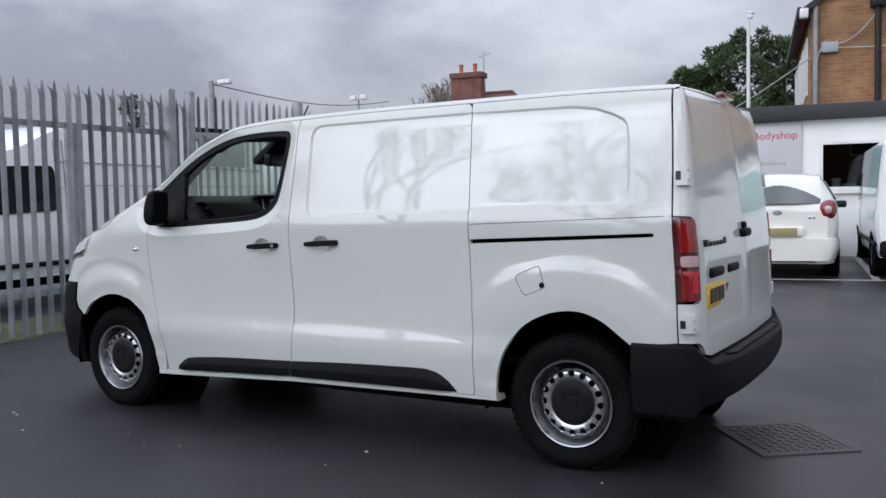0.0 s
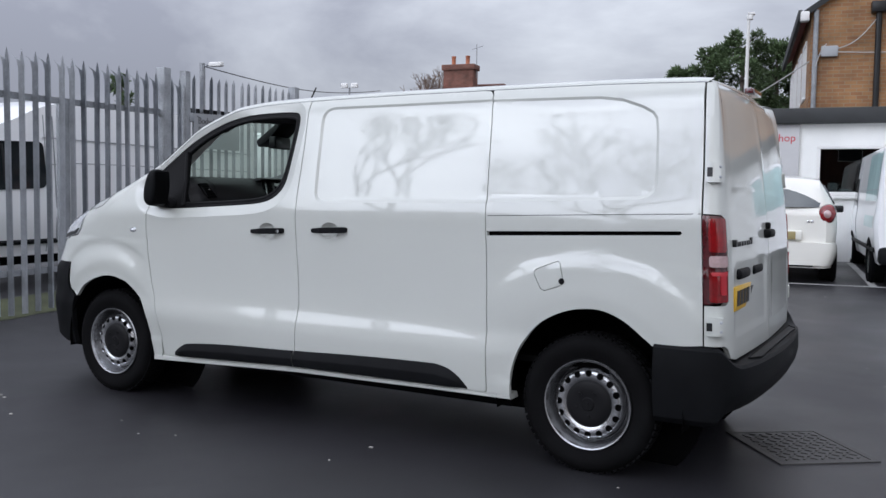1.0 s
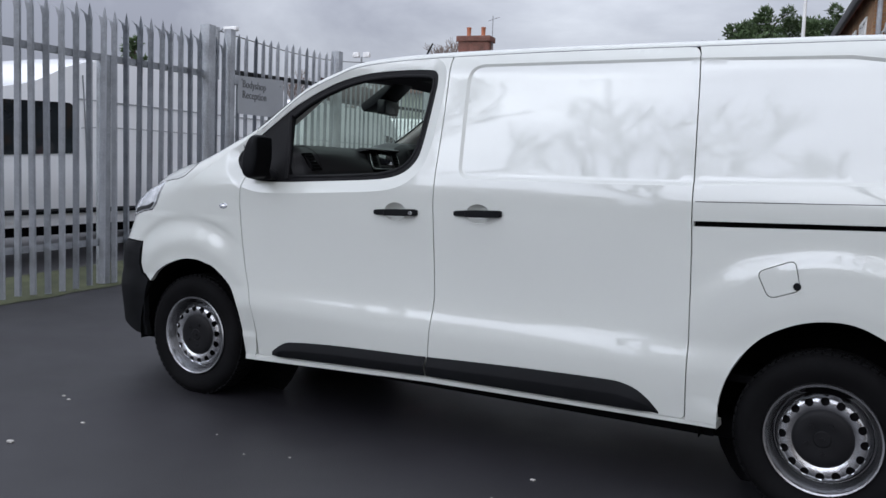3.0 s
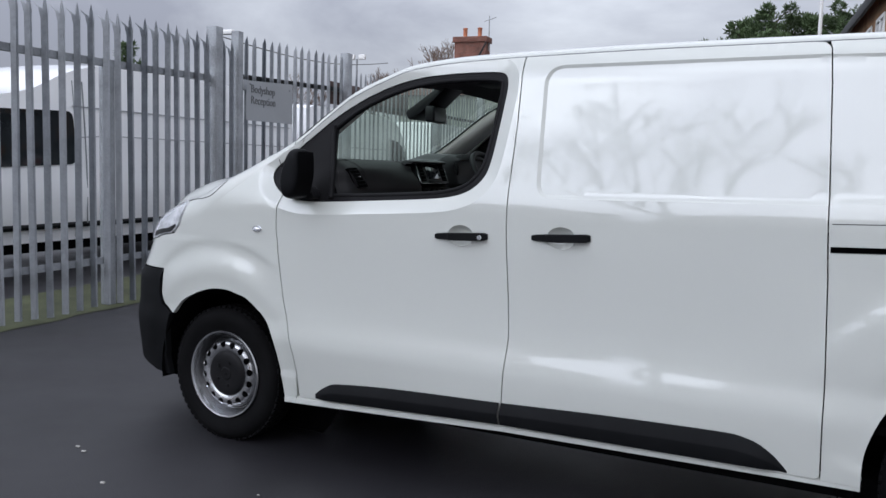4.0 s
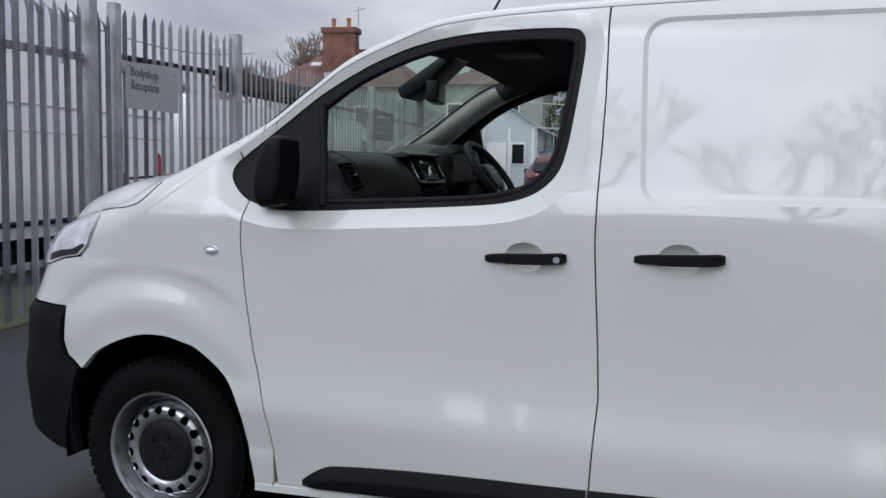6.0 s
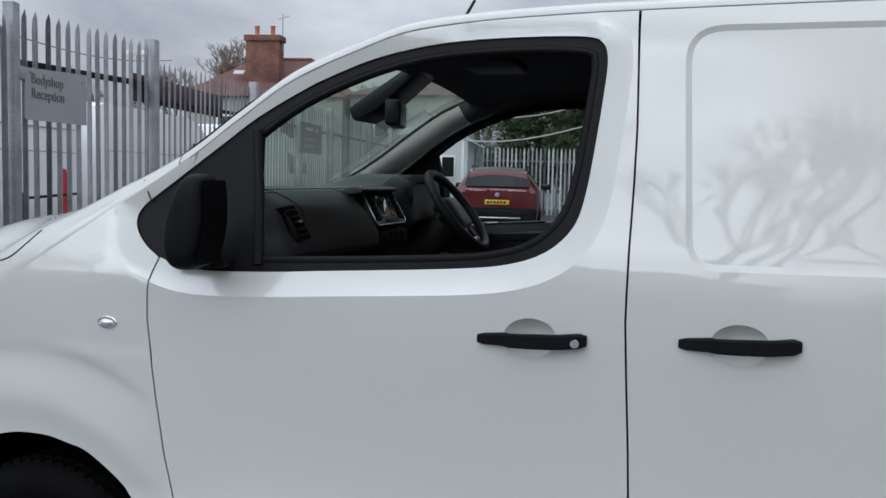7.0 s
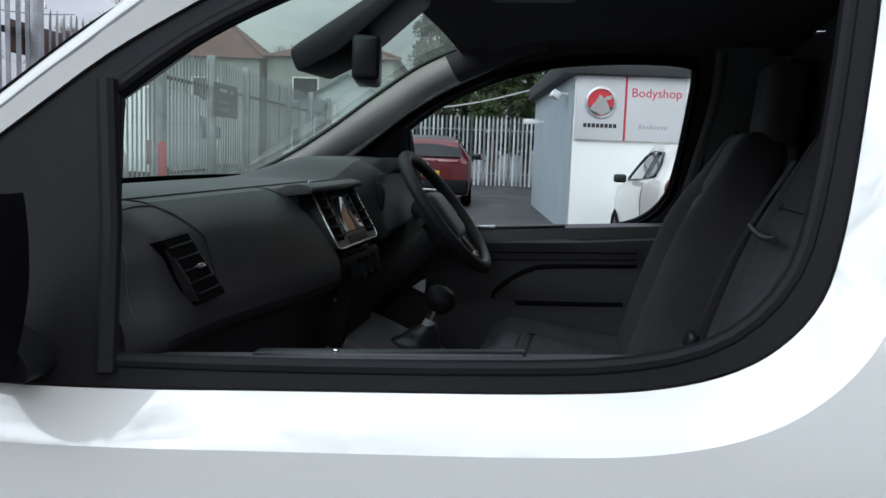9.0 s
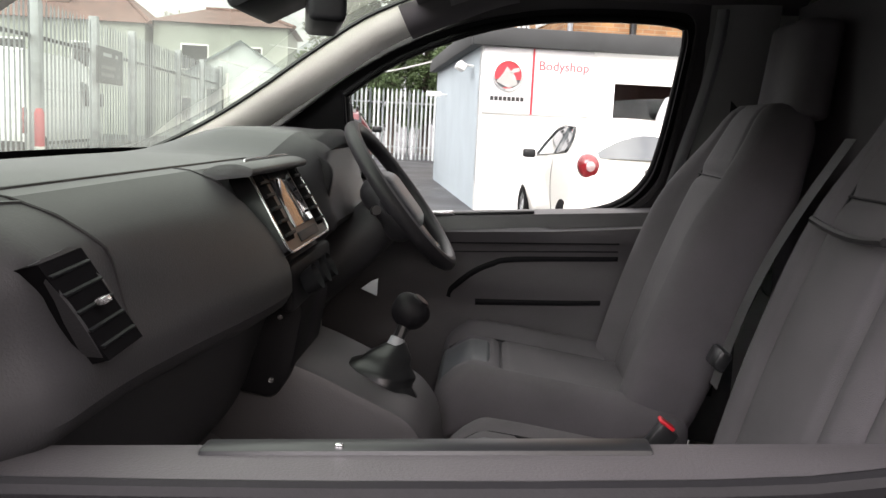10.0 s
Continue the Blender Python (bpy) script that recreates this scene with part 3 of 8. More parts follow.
gate = thing("palisade_gate", "galvanised palisade gate with pointed pales and black rail", "gate", SITE.copy(), "yard fences")
post(gate, 5.18, 2.84, 0.10, GALV_D, FU)
pale_row(gate, 5.36, 7.80, 0.195, 2.80, 0.055, False, GALV)
for z in (0.30, 2.31):
    rail(gate, 5.2, 8.1, z, SATIN, high=0.06)
rail(gate, 5.2, 6.3, 1.12, SATIN, high=0.025)
part("drop_bolt", tube([(FU + 0.03, 5.25, 0.9), (FU + 0.03, 5.25, 1.25)], 0.012, 8), SATIN, gate)
part("hinge_block", box_bm(FU - 0.05, FU + 0.06, 5.20, 5.30, 2.24, 2.36, 0.01), GALV_D, gate)

fence_far = thing("palisade_fence", "long galvanised palisade fence with pointed pales beside the yard", "fence", SITE.copy(), "yard fences")
post(fence_far, 7.95, 2.86, 0.13, GALV_D, FU)
pale_row(fence_far, 8.28, 27.2, 0.165, 2.62, 0.058, False, GALV, FU, "pale", 0.010, 0.004)
for z in (0.35, 2.12):
    rail(fence_far, 8.1, 27.3, z, SATIN if z > 1 else GALV_D)
for v in (11.6, 14.2, 16.6, 20.9, 24.1, 27.3):
    post(fence_far, v, 2.68, 0.13, GALV_D, FU + 0.01)

fence_back = thing("palisade_fence", "pale galvanised palisade fence closing the yard", "fence", SITE.copy(), "yard fences")
mesh = None
for k in range(62):
    u = -4.0 + 0.148 * k
    if mesh is None:
        ob = part("pale", paling_bm(2.42, 0.075, False), SHED, fence_back, smooth=20)
        mesh = ob.data
    else:
        ob = new("pale", mesh)
        ob.parent = fence_back
    ob.matrix_basis = Matrix.Translation((u, 30.0, rise(30)))
for z in (0.4, 1.9):
    part("rail", box_bm(-4.1, 5.2, 30.02, 30.06, rise(30) + z, rise(30) + z + 0.05), GALV_D, fence_back)

# signs on the fence
sign = thing("gate_sign", "grey sheet sign lettered Bodyshop Reception on the gate", "sign", SITE @ Matrix.Translation((FU + 0.035, 5.845, 2.125 + 0.02)) @ Matrix.Rotation(radians(0.0), 4, "X"))
part("sign_board", panel(rounded([(-0.53, -0.245), (0.53, -0.235), (0.53, 0.265), (-0.53, 0.215)], 0.015), lambda a, b: (0.0, a, b), 0.1, 0.012), SIGN, sign)
TEXT_M = Matrix(((0, 0, 1, 0), (1, 0, 0, 0), (0, 1, 0, 0), (0, 0, 0, 1)))
words("Bodyshop", 0.135, PRINT_G, Matrix.Translation((0.004, -0.44, 0.085)) @ TEXT_M, sign, "sign_lettering")
words("Reception", 0.135, PRINT_G, Matrix.Translation((0.004, -0.44, -0.045)) @ TEXT_M, sign, "sign_lettering")
for a in (-0.45, 0.45):
    part("sign_bolt", tf(lathe([(0.0, -0.004), (0.012, -0.003), (0.012, 0.004)], 10), Matrix.Translation((0.006, a, 0.18)) @ Matrix.Rotation(radians(90), 4, "Z")), GALV_D, sign)

parts_sign = thing("fence_sign", "dark grey notice board with pale bars on the fence", "sign", SITE @ Matrix.Translation((FU + 0.10, 14.78, 2.18)))
part("sign_board", box_bm(-0.015, 0.015, -0.74, 0.74, -0.29, 0.29, 0.006), SIGN_D, parts_sign)
for z, a, b in ((0.17, -0.45, 0.05), (0.17, 0.28, 0.42), (-0.03, -0.55, 0.30), (-0.15, -0.55, 0.20), (-0.15, 0.40, 0.55)):
    part("writing_bar", box_bm(0.0155, 0.018, a, b, z - 0.028, z + 0.028), PRINT_G if z < 0 else SIGN, parts_sign)
side_sign = thing("fence_sign", "long dark brown board fixed behind the fence pales", "sign", SITE @ Matrix.Translation((FU - 0.085, 9.05, 2.43)))
part("sign_board", box_bm(-0.012, 0.0, -1.45, 1.45, -0.16, 0.16, 0.004), mat("brown_sign_face", (0.09, 0.055, 0.05), 0.6, var=0.2), side_sign)

red_post = thing("marker_post", "red hazard post standing behind the gate", "post", at_site(-3.75, 6.77))
part("post_body", lathe([(0.0, 0.0), (0.045, 0.0), (0.045, 1.30), (0.03, 1.36), (0.0, 1.37)], 16), RED, red_post)
red_post.matrix_world = at_site(-3.75, 6.77) @ Matrix.Rotation(radians(90), 4, "X")
wall_post = thing("marker_post", "red hazard post standing beside the long fence", "post")
part("post_body", lathe([(0.0, 0.0), (0.06, 0.0), (0.06, 1.16), (0.04, 1.22), (0.0, 1.23)], 16), RED, wall_post)
part("post_band", lathe([(0.061, 0.62), (0.063, 0.63), (0.063, 0.74), (0.061, 0.75)], 16), FRAME_W, wall_post, "pale reflective band")
wall_post.matrix_world = at_site(-3.05, 11.0) @ Matrix.Rotation(radians(90), 4, "X")


# ---- bodyshop building ----
shop = thing("bodyshop_building", "single-storey white rendered bodyshop with flat dark roof edge", "building", SITE.copy())
CU, CV = 2.69, 12.48


def wall_with_holes(u0, u1, z0, z1, holes, v0, v1, m_, name, parent):
    """A wall facing -v with openings right through."""
    rect = [(u0, z0), (u1, z0), (u1, z1), (u0, z1)]
    bm = panel(rect, lambda a, b: (a, v0, b), 0.6, v1 - v0, holes=holes, edge=0.6)
    bm.normal_update()
    if sum(f.normal.y for f in bm.faces if abs(f.normal.y) > 0.9) > 0:
        pass
    return part(name, bm, m_, parent, smooth=0)


WU0, WU1, WZ0, WZ1 = 4.67, 6.75, 1.45, 2.24
wall_with_holes(CU, 13.0, 0.05, 2.72, [[(WU0, WZ0), (WU1, WZ0), (WU1, WZ1), (WU0, WZ1)]], CV, CV + 0.22, RENDER, "front_wall", shop)
# the side wall is a darker blue-grey than the front
part("side_wall", box_bm(CU, CU + 0.2, CV + 0.003, CV + 7.3, 0.05, 2.72), RENDER_G, shop, "blue-grey side wall")
# backing wall in near-black: the room's dimness is put into its colour
part("dim_room_wall", box_bm(CU + 0.25, 12.9, CV + 2.8, CV + 3.0, 0.05, 2.7), FASCIA, shop)
part("roof_slab", box_bm(CU - 0.14, 13.1, CV - 0.16, CV + 7.4, 2.72, 2.80, 0.01), FASCIA, shop)
part("roof_fascia", box_bm(CU - 0.17, 13.1, CV - 0.20, CV - 0.03, 2.66, 2.93, 0.02), FASCIA, shop, "dark felt roof edge")
part("side_fascia", box_bm(CU - 0.17, CU + 0.0, CV - 0.03, CV + 7.4, 2.66, 2.93, 0.02), FASCIA, shop)
part("roof_felt", box_bm(CU + 0.0, 13.1, CV + 0.0, CV + 7.4, 2.80, 2.90, 0.01), FASCIA, shop)
win = new("window")
win.parent = shop
for a, b, c, d in ((WU0 - 0.03, WU1 + 0.03, WZ0 - 0.06, WZ0 + 0.02), (WU0 - 0.03, WU1 + 0.03, WZ1 - 0.02, WZ1 + 0.04), (WU0 - 0.03, WU0 + 0.03, WZ0, WZ1), (WU1 - 0.03, WU1 + 0.03, WZ0, WZ1), (5.95, 5.99, WZ0, WZ1)):
    part("window_frame", box_bm(a, b, CV - 0.035, CV + 0.05, c, d, 0.006), FRAME_W, win)
part("window_pane", box_bm(WU0, WU1, CV + 0.02, CV + 0.026, WZ0, WZ1), glass_mat("office_glass", (0.5, 0.55, 0.55)), win)
part("window_sill", box_bm(WU0 - 0.08, WU1 + 0.08, CV - 0.09, CV + 0.02, WZ0 - 0.10, WZ0 - 0.06, 0.008), FRAME_W, win)
part("desk_clutter", box_bm(4.85, 5.0, CV + 0.2, CV + 0.3, WZ0 - 0.05, WZ0 + 0.18, 0.02), SIGN_P, shop)
part("desk_clutter", box_bm(5.02, 5.25, CV + 0.2, CV + 0.3, WZ0 - 0.05, WZ0 + 0.08, 0.03), SIGN, shop)

fascia_sign = thing("bodyshop_sign", "pale grey wall sign with round red emblem lettered Bodyshop", "sign", SITE @ Matrix.Translation((CU, CV, 0)))
fs = fascia_sign
part("emblem_panel", box_bm(0.02, 0.745, -0.07, -0.004, 1.70, 2.655, 0.008), SIGN_P, fs)
part("name_panel", box_bm(0.775, 1.66, -0.07, -0.004, 1.70, 2.655, 0.008), SIGN_P, fs)
part("red_divider", box_bm(0.747, 0.772, -0.074, -0.004, 1.70, 2.655, 0.002), SIGN_RED, fs)
FACE_M = Matrix(((1, 0, 0, 0), (0, 0, -1, 0), (0, 1, 0, 0), (0, 0, 0, 1)))
words("Bodyshop", 0.190, SIGN_RED, Matrix.Translation((0.835, -0.072, 2.355)) @ FACE_M, fs, "sign_lettering")
for k in range(8):
    part("name_bar", box_bm(0.97 + 0.055 * k, 1.01 + 0.055 * k, -0.073, -0.069, 1.885, 1.955 if k in (0, 3) else 1.935), SIGN, fs)
part("emblem_ring", tf(lathe([(0.235, 0.0), (0.235, -0.03), (0.20, -0.035), (0.195, 0.0)], 40), Matrix.Translation((0.385, -0.07, 2.26))), SILVER, fs)
part("emblem_disc", tf(lathe([(0.0, -0.014), (0.197, -0.012), (0.197, 0.0)], 40), Matrix.Translation((0.385, -0.07, 2.26))), SIGN_RED, fs)
for poly in ([(-0.17, -0.10), (0.02, -0.19), (0.15, -0.13), (0.10, 0.0), (-0.02, 0.12), (-0.07, 0.02)], [(0.02, 0.02), (0.16, 0.05), (0.17, 0.11), (0.07, 0.09)]):
    part("emblem_shape", tf(prism(rounded(poly, 0.02), "y", -0.022, -0.012), Matrix.Translation((0.385, -0.07, 2.26))), SILVER, fs)
part("emblem_shade", tf(prism(rounded([(-0.19, -0.06), (0.19, -0.06), (0.12, -0.18), (-0.12, -0.18)], 0.03), "y", -0.017, -0.012), Matrix.Translation((0.385, -0.07, 2.26))), SIGN_D, fs)
for k in range(8):
    part("name_bar", box_bm(0.14 + 0.064 * k, 0.19 + 0.064 * k, -0.074, -0.069, 1.885, 1.945), INK, fs)

flood = thing("wall_floodlight", "white twin floodlight on the grey side wall", "lamp", SITE @ Matrix.Translation((CU, CV + 0.9, 2.42)))
part("lamp_arm", tube([(0.0, 0, 0), (-0.16, 0, 0.02)], 0.02, 8), FRAME_W, flood)
for dv in (-0.12, 0.12):
    part("lamp_head", tf(box_bm(-0.07, 0.07, -0.08, 0.08, -0.06, 0.06, 0.02), Matrix.Translation((-0.2, dv, -0.01)) @ Matrix.Rotation(0.5, 4, "Y")), FRAME_W, flood)
bell = thing("alarm_camera", "small white camera on a wall bracket", "camera", SITE @ Matrix.Translation((CU, CV + 4.9, 2.1)))
part("camera_body", box_bm(-0.42, -0.12, -0.05, 0.05, -0.05, 0.05, 0.02), FRAME_W, bell)
part("bracket", tube([(0, 0, 0), (-0.14, 0, 0)], 0.015, 8), FRAME_W, bell)

# ---- tall brick building behind ----
HM = SITE @ Matrix.Translation((4.53, 15.3, 0)) @ Matrix.Rotation(radians(2.3), 4, "Z")
house = thing("brick_building", "tan brick two-storey building with white side windows", "building", HM)
gable = [(0, 0.2), (10.0, 0.2), (10.0, 5.25), (5.0, 8.6), (0, 5.25)]
part("gable_wall", prism(gable, "y", 0.0, 0.3), BRICK, house)
side_holes = [[(1.0 + 1.75 * k, 3.5), (2.1 + 1.75 * k, 3.5), (2.1 + 1.75 * k, 4.75), (1.0 + 1.75 * k, 4.75)] for k in range(4)]
part("side_wall", panel([(0.302, 0.2), (7.4, 0.2), (7.4, 5.25), (0.302, 5.25)], lambda a, b: (0.0, a, b), 1.0, 0.25, holes=side_holes, edge=1.0, flip=True), BRICK, house, smooth=0)
part("far_walls", box_bm(0.3, 10.0, 7.2, 7.4, 0.2, 5.25), BRICK, house)
part("right_wall", box_bm(9.75, 10.0, 0.3, 7.2, 0.2, 5.25), BRICK, house)
for s0, s1, x0, x1 in ((5.12, 8.72, -0.22, 5.0), (8.72, 5.12, 5.0, 10.22)):
    part("roof_slope", recalc(solid(grid_bm(lambda a, v: (x0 + (x1 - x0) * a, v, s0 + (s1 - s0) * a), spread(0, 1, 5), (-0.12, 7.5)), 0.12)), TILE, house)
part("barge_board", tube([(-0.2, -0.1, 5.08), (5.0, -0.1, 8.66)], 0.08, 4), FASCIA, house)
part("eaves_board", box_bm(-0.26, -0.18, -0.12, 7.5, 4.98, 5.20, 0.01), FASCIA, house)
for k in range(4):
    wn_ = new("window")
    wn_.parent = house
    y0, y1 = 1.0 + 1.75 * k, 2.1 + 1.75 * k
    for a, b, c, d in ((y0, y1, 3.5, 3.58), (y0, y1, 4.67, 4.75), (y0, y0 + 0.08, 3.58, 4.67), (y1 - 0.08, y1, 3.58, 4.67), ((y0 + y1) / 2 - 0.03, (y0 + y1) / 2 + 0.03, 3.58, 4.67)):
        part("window_frame", box_bm(-0.03, 0.06, a, b, c, d, 0.004), FRAME_W, wn_)
    part("window_pane", box_bm(0.03, 0.036, y0, y1, 3.5, 4.75), DARK_GLASS, wn_)
part("downpipe", tube([(1.25, -0.07, 2.9), (1.25, -0.07, 5.1)], 0.06, 10), SATIN, house)
part("downpipe_hopper", box_bm(1.10, 1.40, -0.2, 0.0, 5.08, 5.30, 0.02), SATIN, house)
part("corner_pipe", tube([(0.09, -0.06, 2.8), (0.09, -0.06, 5.2)], 0.05, 10), GALV_D, house)
part("junction_box", box_bm(0.20, 0.52, -0.10, 0.0, 4.24, 4.46, 0.02), SIGN, house, "grey wall box with cables")
part("corner_lamp", box_bm(-0.22, -0.05, -0.25, -0.05, 4.95, 5.15, 0.03), FRAME_W, house)
for i, (a, b, sag) in enumerate((((0.5, -0.08, 4.33), (2.6, -0.10, 4.36), 0.05), ((0.5, -0.08, 4.40), (1.2, -0.08, 4.95), 0.12), ((0.10, -0.10, 4.05), (0.3, -0.10, 4.5), -0.08))):
    part("wall_cable", tube([(a[0] + (b[0] - a[0]) * t, a[1], a[2] + (b[2] - a[2]) * t - sag * math.sin(t * math.pi)) for t in spread(0, 1, 12)], 0.010, 5), CABLE, house)

cam_pole = thing("camera_pole", "tall grey pole with a white security camera", "pole", SITE @ Matrix.Translation((3.28, 16.0, 2.85)))
part("pole_shaft", tube([(0, 0, 0), (0, 0, 2.45)], [0.045, 0.034], 12), FRAME_W, cam_pole)
part("camera_body", box_bm(-0.04, 0.09, -0.05, 0.05, 2.36, 2.46, 0.02), FRAME_W, cam_pole)
part("camera_hood", box_bm(-0.02, 0.13, -0.05, 0.05, 2.46, 2.52, 0.015), FRAME_W, cam_pole)

line_1 = thing("overhead_cable", "pale overhead cable slung from the brick building", "cable")
a, b = HM @ Vector((0.2, -0.1, 4.3)), SITE @ Vector((-1.5, 24.0, 3.4))
part("cable_run", tube([a.lerp(b, t) - Vector((0, 0, 0.7 * math.sin(t * math.pi))) for t in spread(0, 1, 24)], 0.014, 5), CABLE, line_1)
line_2 = thing("overhead_cable", "pale overhead cable beside the flat roof", "cable")
a, b = SITE @ Vector((3.0, 19.0, 3.0)), SITE @ Vector((-3.0, 25.0, 3.0))
part("cable_run", tube([a.lerp(b, t) - Vector((0, 0, 0.5 * math.sin(t * math.pi))) for t in spread(0, 1, 20)], 0.02, 5), CABLE, line_2)

# ---- low white building at the end of the yard ----
shed = thing("white_outbuilding", "low white boarded building with a pitched roof", "building", SITE @ Matrix.Translation((-4.2, 27.5, rise(27))))
part("end_wall", prism([(0, 0), (2.95, 0), (2.95, 2.55), (1.5, 3.45), (0, 2.55)], "y", 0.0, 0.2), SHED, shed)
part("long_wall", box_bm(2.75, 2.95, 0.2, 9.0, 0, 2.55), SHED, shed)
# roof takes the pale wall colour, so haze over the view is painted in
for x0, z0, x1, z1 in ((3.15, 2.44, 1.5, 3.5), (-0.2, 2.44, 1.5, 3.5)):
    part("roof_slope", recalc(solid(grid_bm(lambda t, v: (x0 + (x1 - x0) * t, v, z0 + (z1 - z0) * t), spread(0, 1, 3), (-0.25, 9.0)), 0.1)), SHED, shed)
for x0, x1, z0, z1 in ((0.5, 1.0, 1.0, 2.0), (2.1, 2.5, 1.3, 1.95)):
    sw = new("window")
    sw.parent = shed
    part("window_frame", box_bm(x0 - 0.06, x1 + 0.06, -0.04, 0.0, z0 - 0.06, z1 + 0.06, 0.01), FRAME_W, sw)
    part("window_pane", box_bm(x0, x1, -0.05, -0.042, z0, z1), DARK_GLASS, sw)
part("door", box_bm(1.2, 1.9, -0.05, 0.0, 0.0, 2.0, 0.01), FRAME_W, shed)
for x in (0.25, 1.1, 2.0, 2.8):
    part("cover_strip", box_bm(x - 0.05, x + 0.05, -0.03, 0.0, 0.0, 2.5, 0.008), FRAME_W, shed)

# ---- manhole ----
mm = Matrix.Translation((4.095, 1.115, 0.0)) @ Matrix.Rotation(radians(-53), 4, "Z") @ Matrix.Diagonal((0.93, 0.93, 1.0, 1.0))
cover = thing("manhole_cover", "rectangular cast iron cover set in the asphalt", "manhole cover", mm)
part("cover_frame", panel([(-0.33, -0.29), (0.33, -0.29), (0.33, 0.29), (-0.33, 0.29)], lambda a, b: (a, b, 0.007), 0.2, 0.01, holes=[[(-0.295, -0.255), (0.295, -0.255), (0.295, 0.255), (-0.295, 0.255)]], edge=0.2), IRON, cover)
part("cover_plate", box_bm(-0.29, 0.29, -0.25, 0.25, -0.02, 0.005), IRON, cover)
stud = None
for i in range(11):
    for j in range(9):
        if stud is None:
            ob = part("raised_stud", box_bm(-0.02, 0.02, -0.007, 0.007, 0.004, 0.010, 0.002, 1), IRON, cover)
            stud = ob.data
        else:
            ob = new("raised_stud", stud)
            ob.parent = cover
        ob.matrix_basis = Matrix.Translation((-0.25 + 0.05 * i, -0.21 + 0.0525 * j, 0)) @ Matrix.Rotation(radians(45 if (i + j) % 2 else -45), 4, "Z")
rng = random.Random(3)
grit = bmesh.new()
for k in range(70):
    x, y = rng.uniform(-4, 5.5), rng.uniform(-2.5, 1.0) if k % 2 else rng.uniform(-1.0, 8.0)
    if -0.9 < x < 4.1 and -0.05 < y < 2.0:
        continue
    s = rng.choice((0.006, 0.008, 0.012, 0.018))
    b = bmesh.ops.create_icosphere(grit, subdivisions=1, radius=s)
    bmesh.ops.transform(grit, matrix=Matrix.Translation((x, y, ground_z(x, y) + s * 0.3)) @ Matrix.Diagonal((1.3, 0.9, 0.5, 1)), verts=b["verts"])
g_ob = part("loose_grit", grit, CONCRETE)
tagged(g_ob, "scattered pale grit and litter on asphalt", "grit", kind="stuff")


# ---- the white panel van: outer surface ----
MID = 0.96
DOOR_Y = smooth_table([(0.15, 0.075), (0.22, 0.05), (0.30, 0.036), (0.42, 0.0235), (0.50, 0.0175), (0.545, 0.0155), (0.58, 0.0188), (0.62, 0.0275), (0.66, 0.0360), (0.70, 0.0405), (0.77, 0.0425), (0.86, 0.0418), (0.95, 0.0392), (1.1, 0.035), (1.2, 0.034), (1.28, 0.043), (1.36, 0.0585), (1.45, 0.0768), (1.53, 0.094), (1.6, 0.1095), (1.70, 0.1325), (1.78, 0.1518), (1.85, 0.19), (1.90, 0.25)])
NOSE_Y = smooth_table([(-0.88, 0.96), (-0.87, 0.62), (-0.83, 0.40), (-0.77, 0.26), (-0.69, 0.155), (-0.6, 0.09), (-0.45, 0.04), (-0.25, 0.012), (0.0, 0.0)])
NOSE_BACK = smooth_table([(0.6, 0.0), (0.78, 0.01), (0.9, 0.06), (1.0, 0.105), (1.15, 0.18), (1.3, 0.26)])
WING_OUT = smooth_table([(-0.4, 0.02), (-0.1, 0.034), (0.3, 0.036), (0.6, 0.022), (1.3, 0.0)])
GUTTER = smooth_table([(-0.88, 0.86), (-0.6, 0.98), (-0.34, 1.062), (-0.15, 1.118), (0.0, 1.20), (0.15, 1.30), (0.30, 1.405), (0.437, 1.498), (0.551, 1.588), (0.697, 1.692), (0.844, 1.758), (1.0, 1.812), (1.237, 1.838), (1.53, 1.849), (2.2, 1.86), (3.2, 1.862), (3.82, 1.848)])
EDGE_H = smooth_table([(-0.88, 0.12), (-0.1, 0.125), (0.15, 0.08), (0.4, 0.042), (1.0, 0.035), (3.82, 0.032)])
EDGE_W = smooth_table([(-0.88, 0.12), (-0.1, 0.13), (0.3, 0.09), (0.7, 0.075), (1.1, 0.10), (3.82, 0.10)])
CROWN = smooth_table([(-0.88, 0.06), (-0.6, 0.13), (-0.4, 0.125), (-0.1, 0.08), (0.04, 0.03), (0.12, 0.012), (0.25, 0.012), (0.45, 0.04), (0.9, 0.035), (1.5, 0.03), (3.82, 0.022)])

WIN_OUT = curve2([(0.385, 1.243), (0.465, 1.221), (0.555, 1.216), (0.70, 1.221), (0.814, 1.228), (1.0, 1.239), (1.136, 1.248), (1.24, 1.259), (1.317, 1.279), (1.373, 1.312), (1.413, 1.362), (1.432, 1.43), (1.446, 1.53), (1.46, 1.66), (1.464, 1.735), (1.452, 1.773), (1.415, 1.789), (1.30, 1.792), (1.15, 1.787), (1.03, 1.774), (0.90, 1.744), (0.78, 1.697), (0.70, 1.656), (0.60, 1.595), (0.50, 1.518), (0.42, 1.456), (0.35, 1.402), (0.31, 1.368), (0.297, 1.338), (0.306, 1.308), (0.338, 1.272)], 4, True)
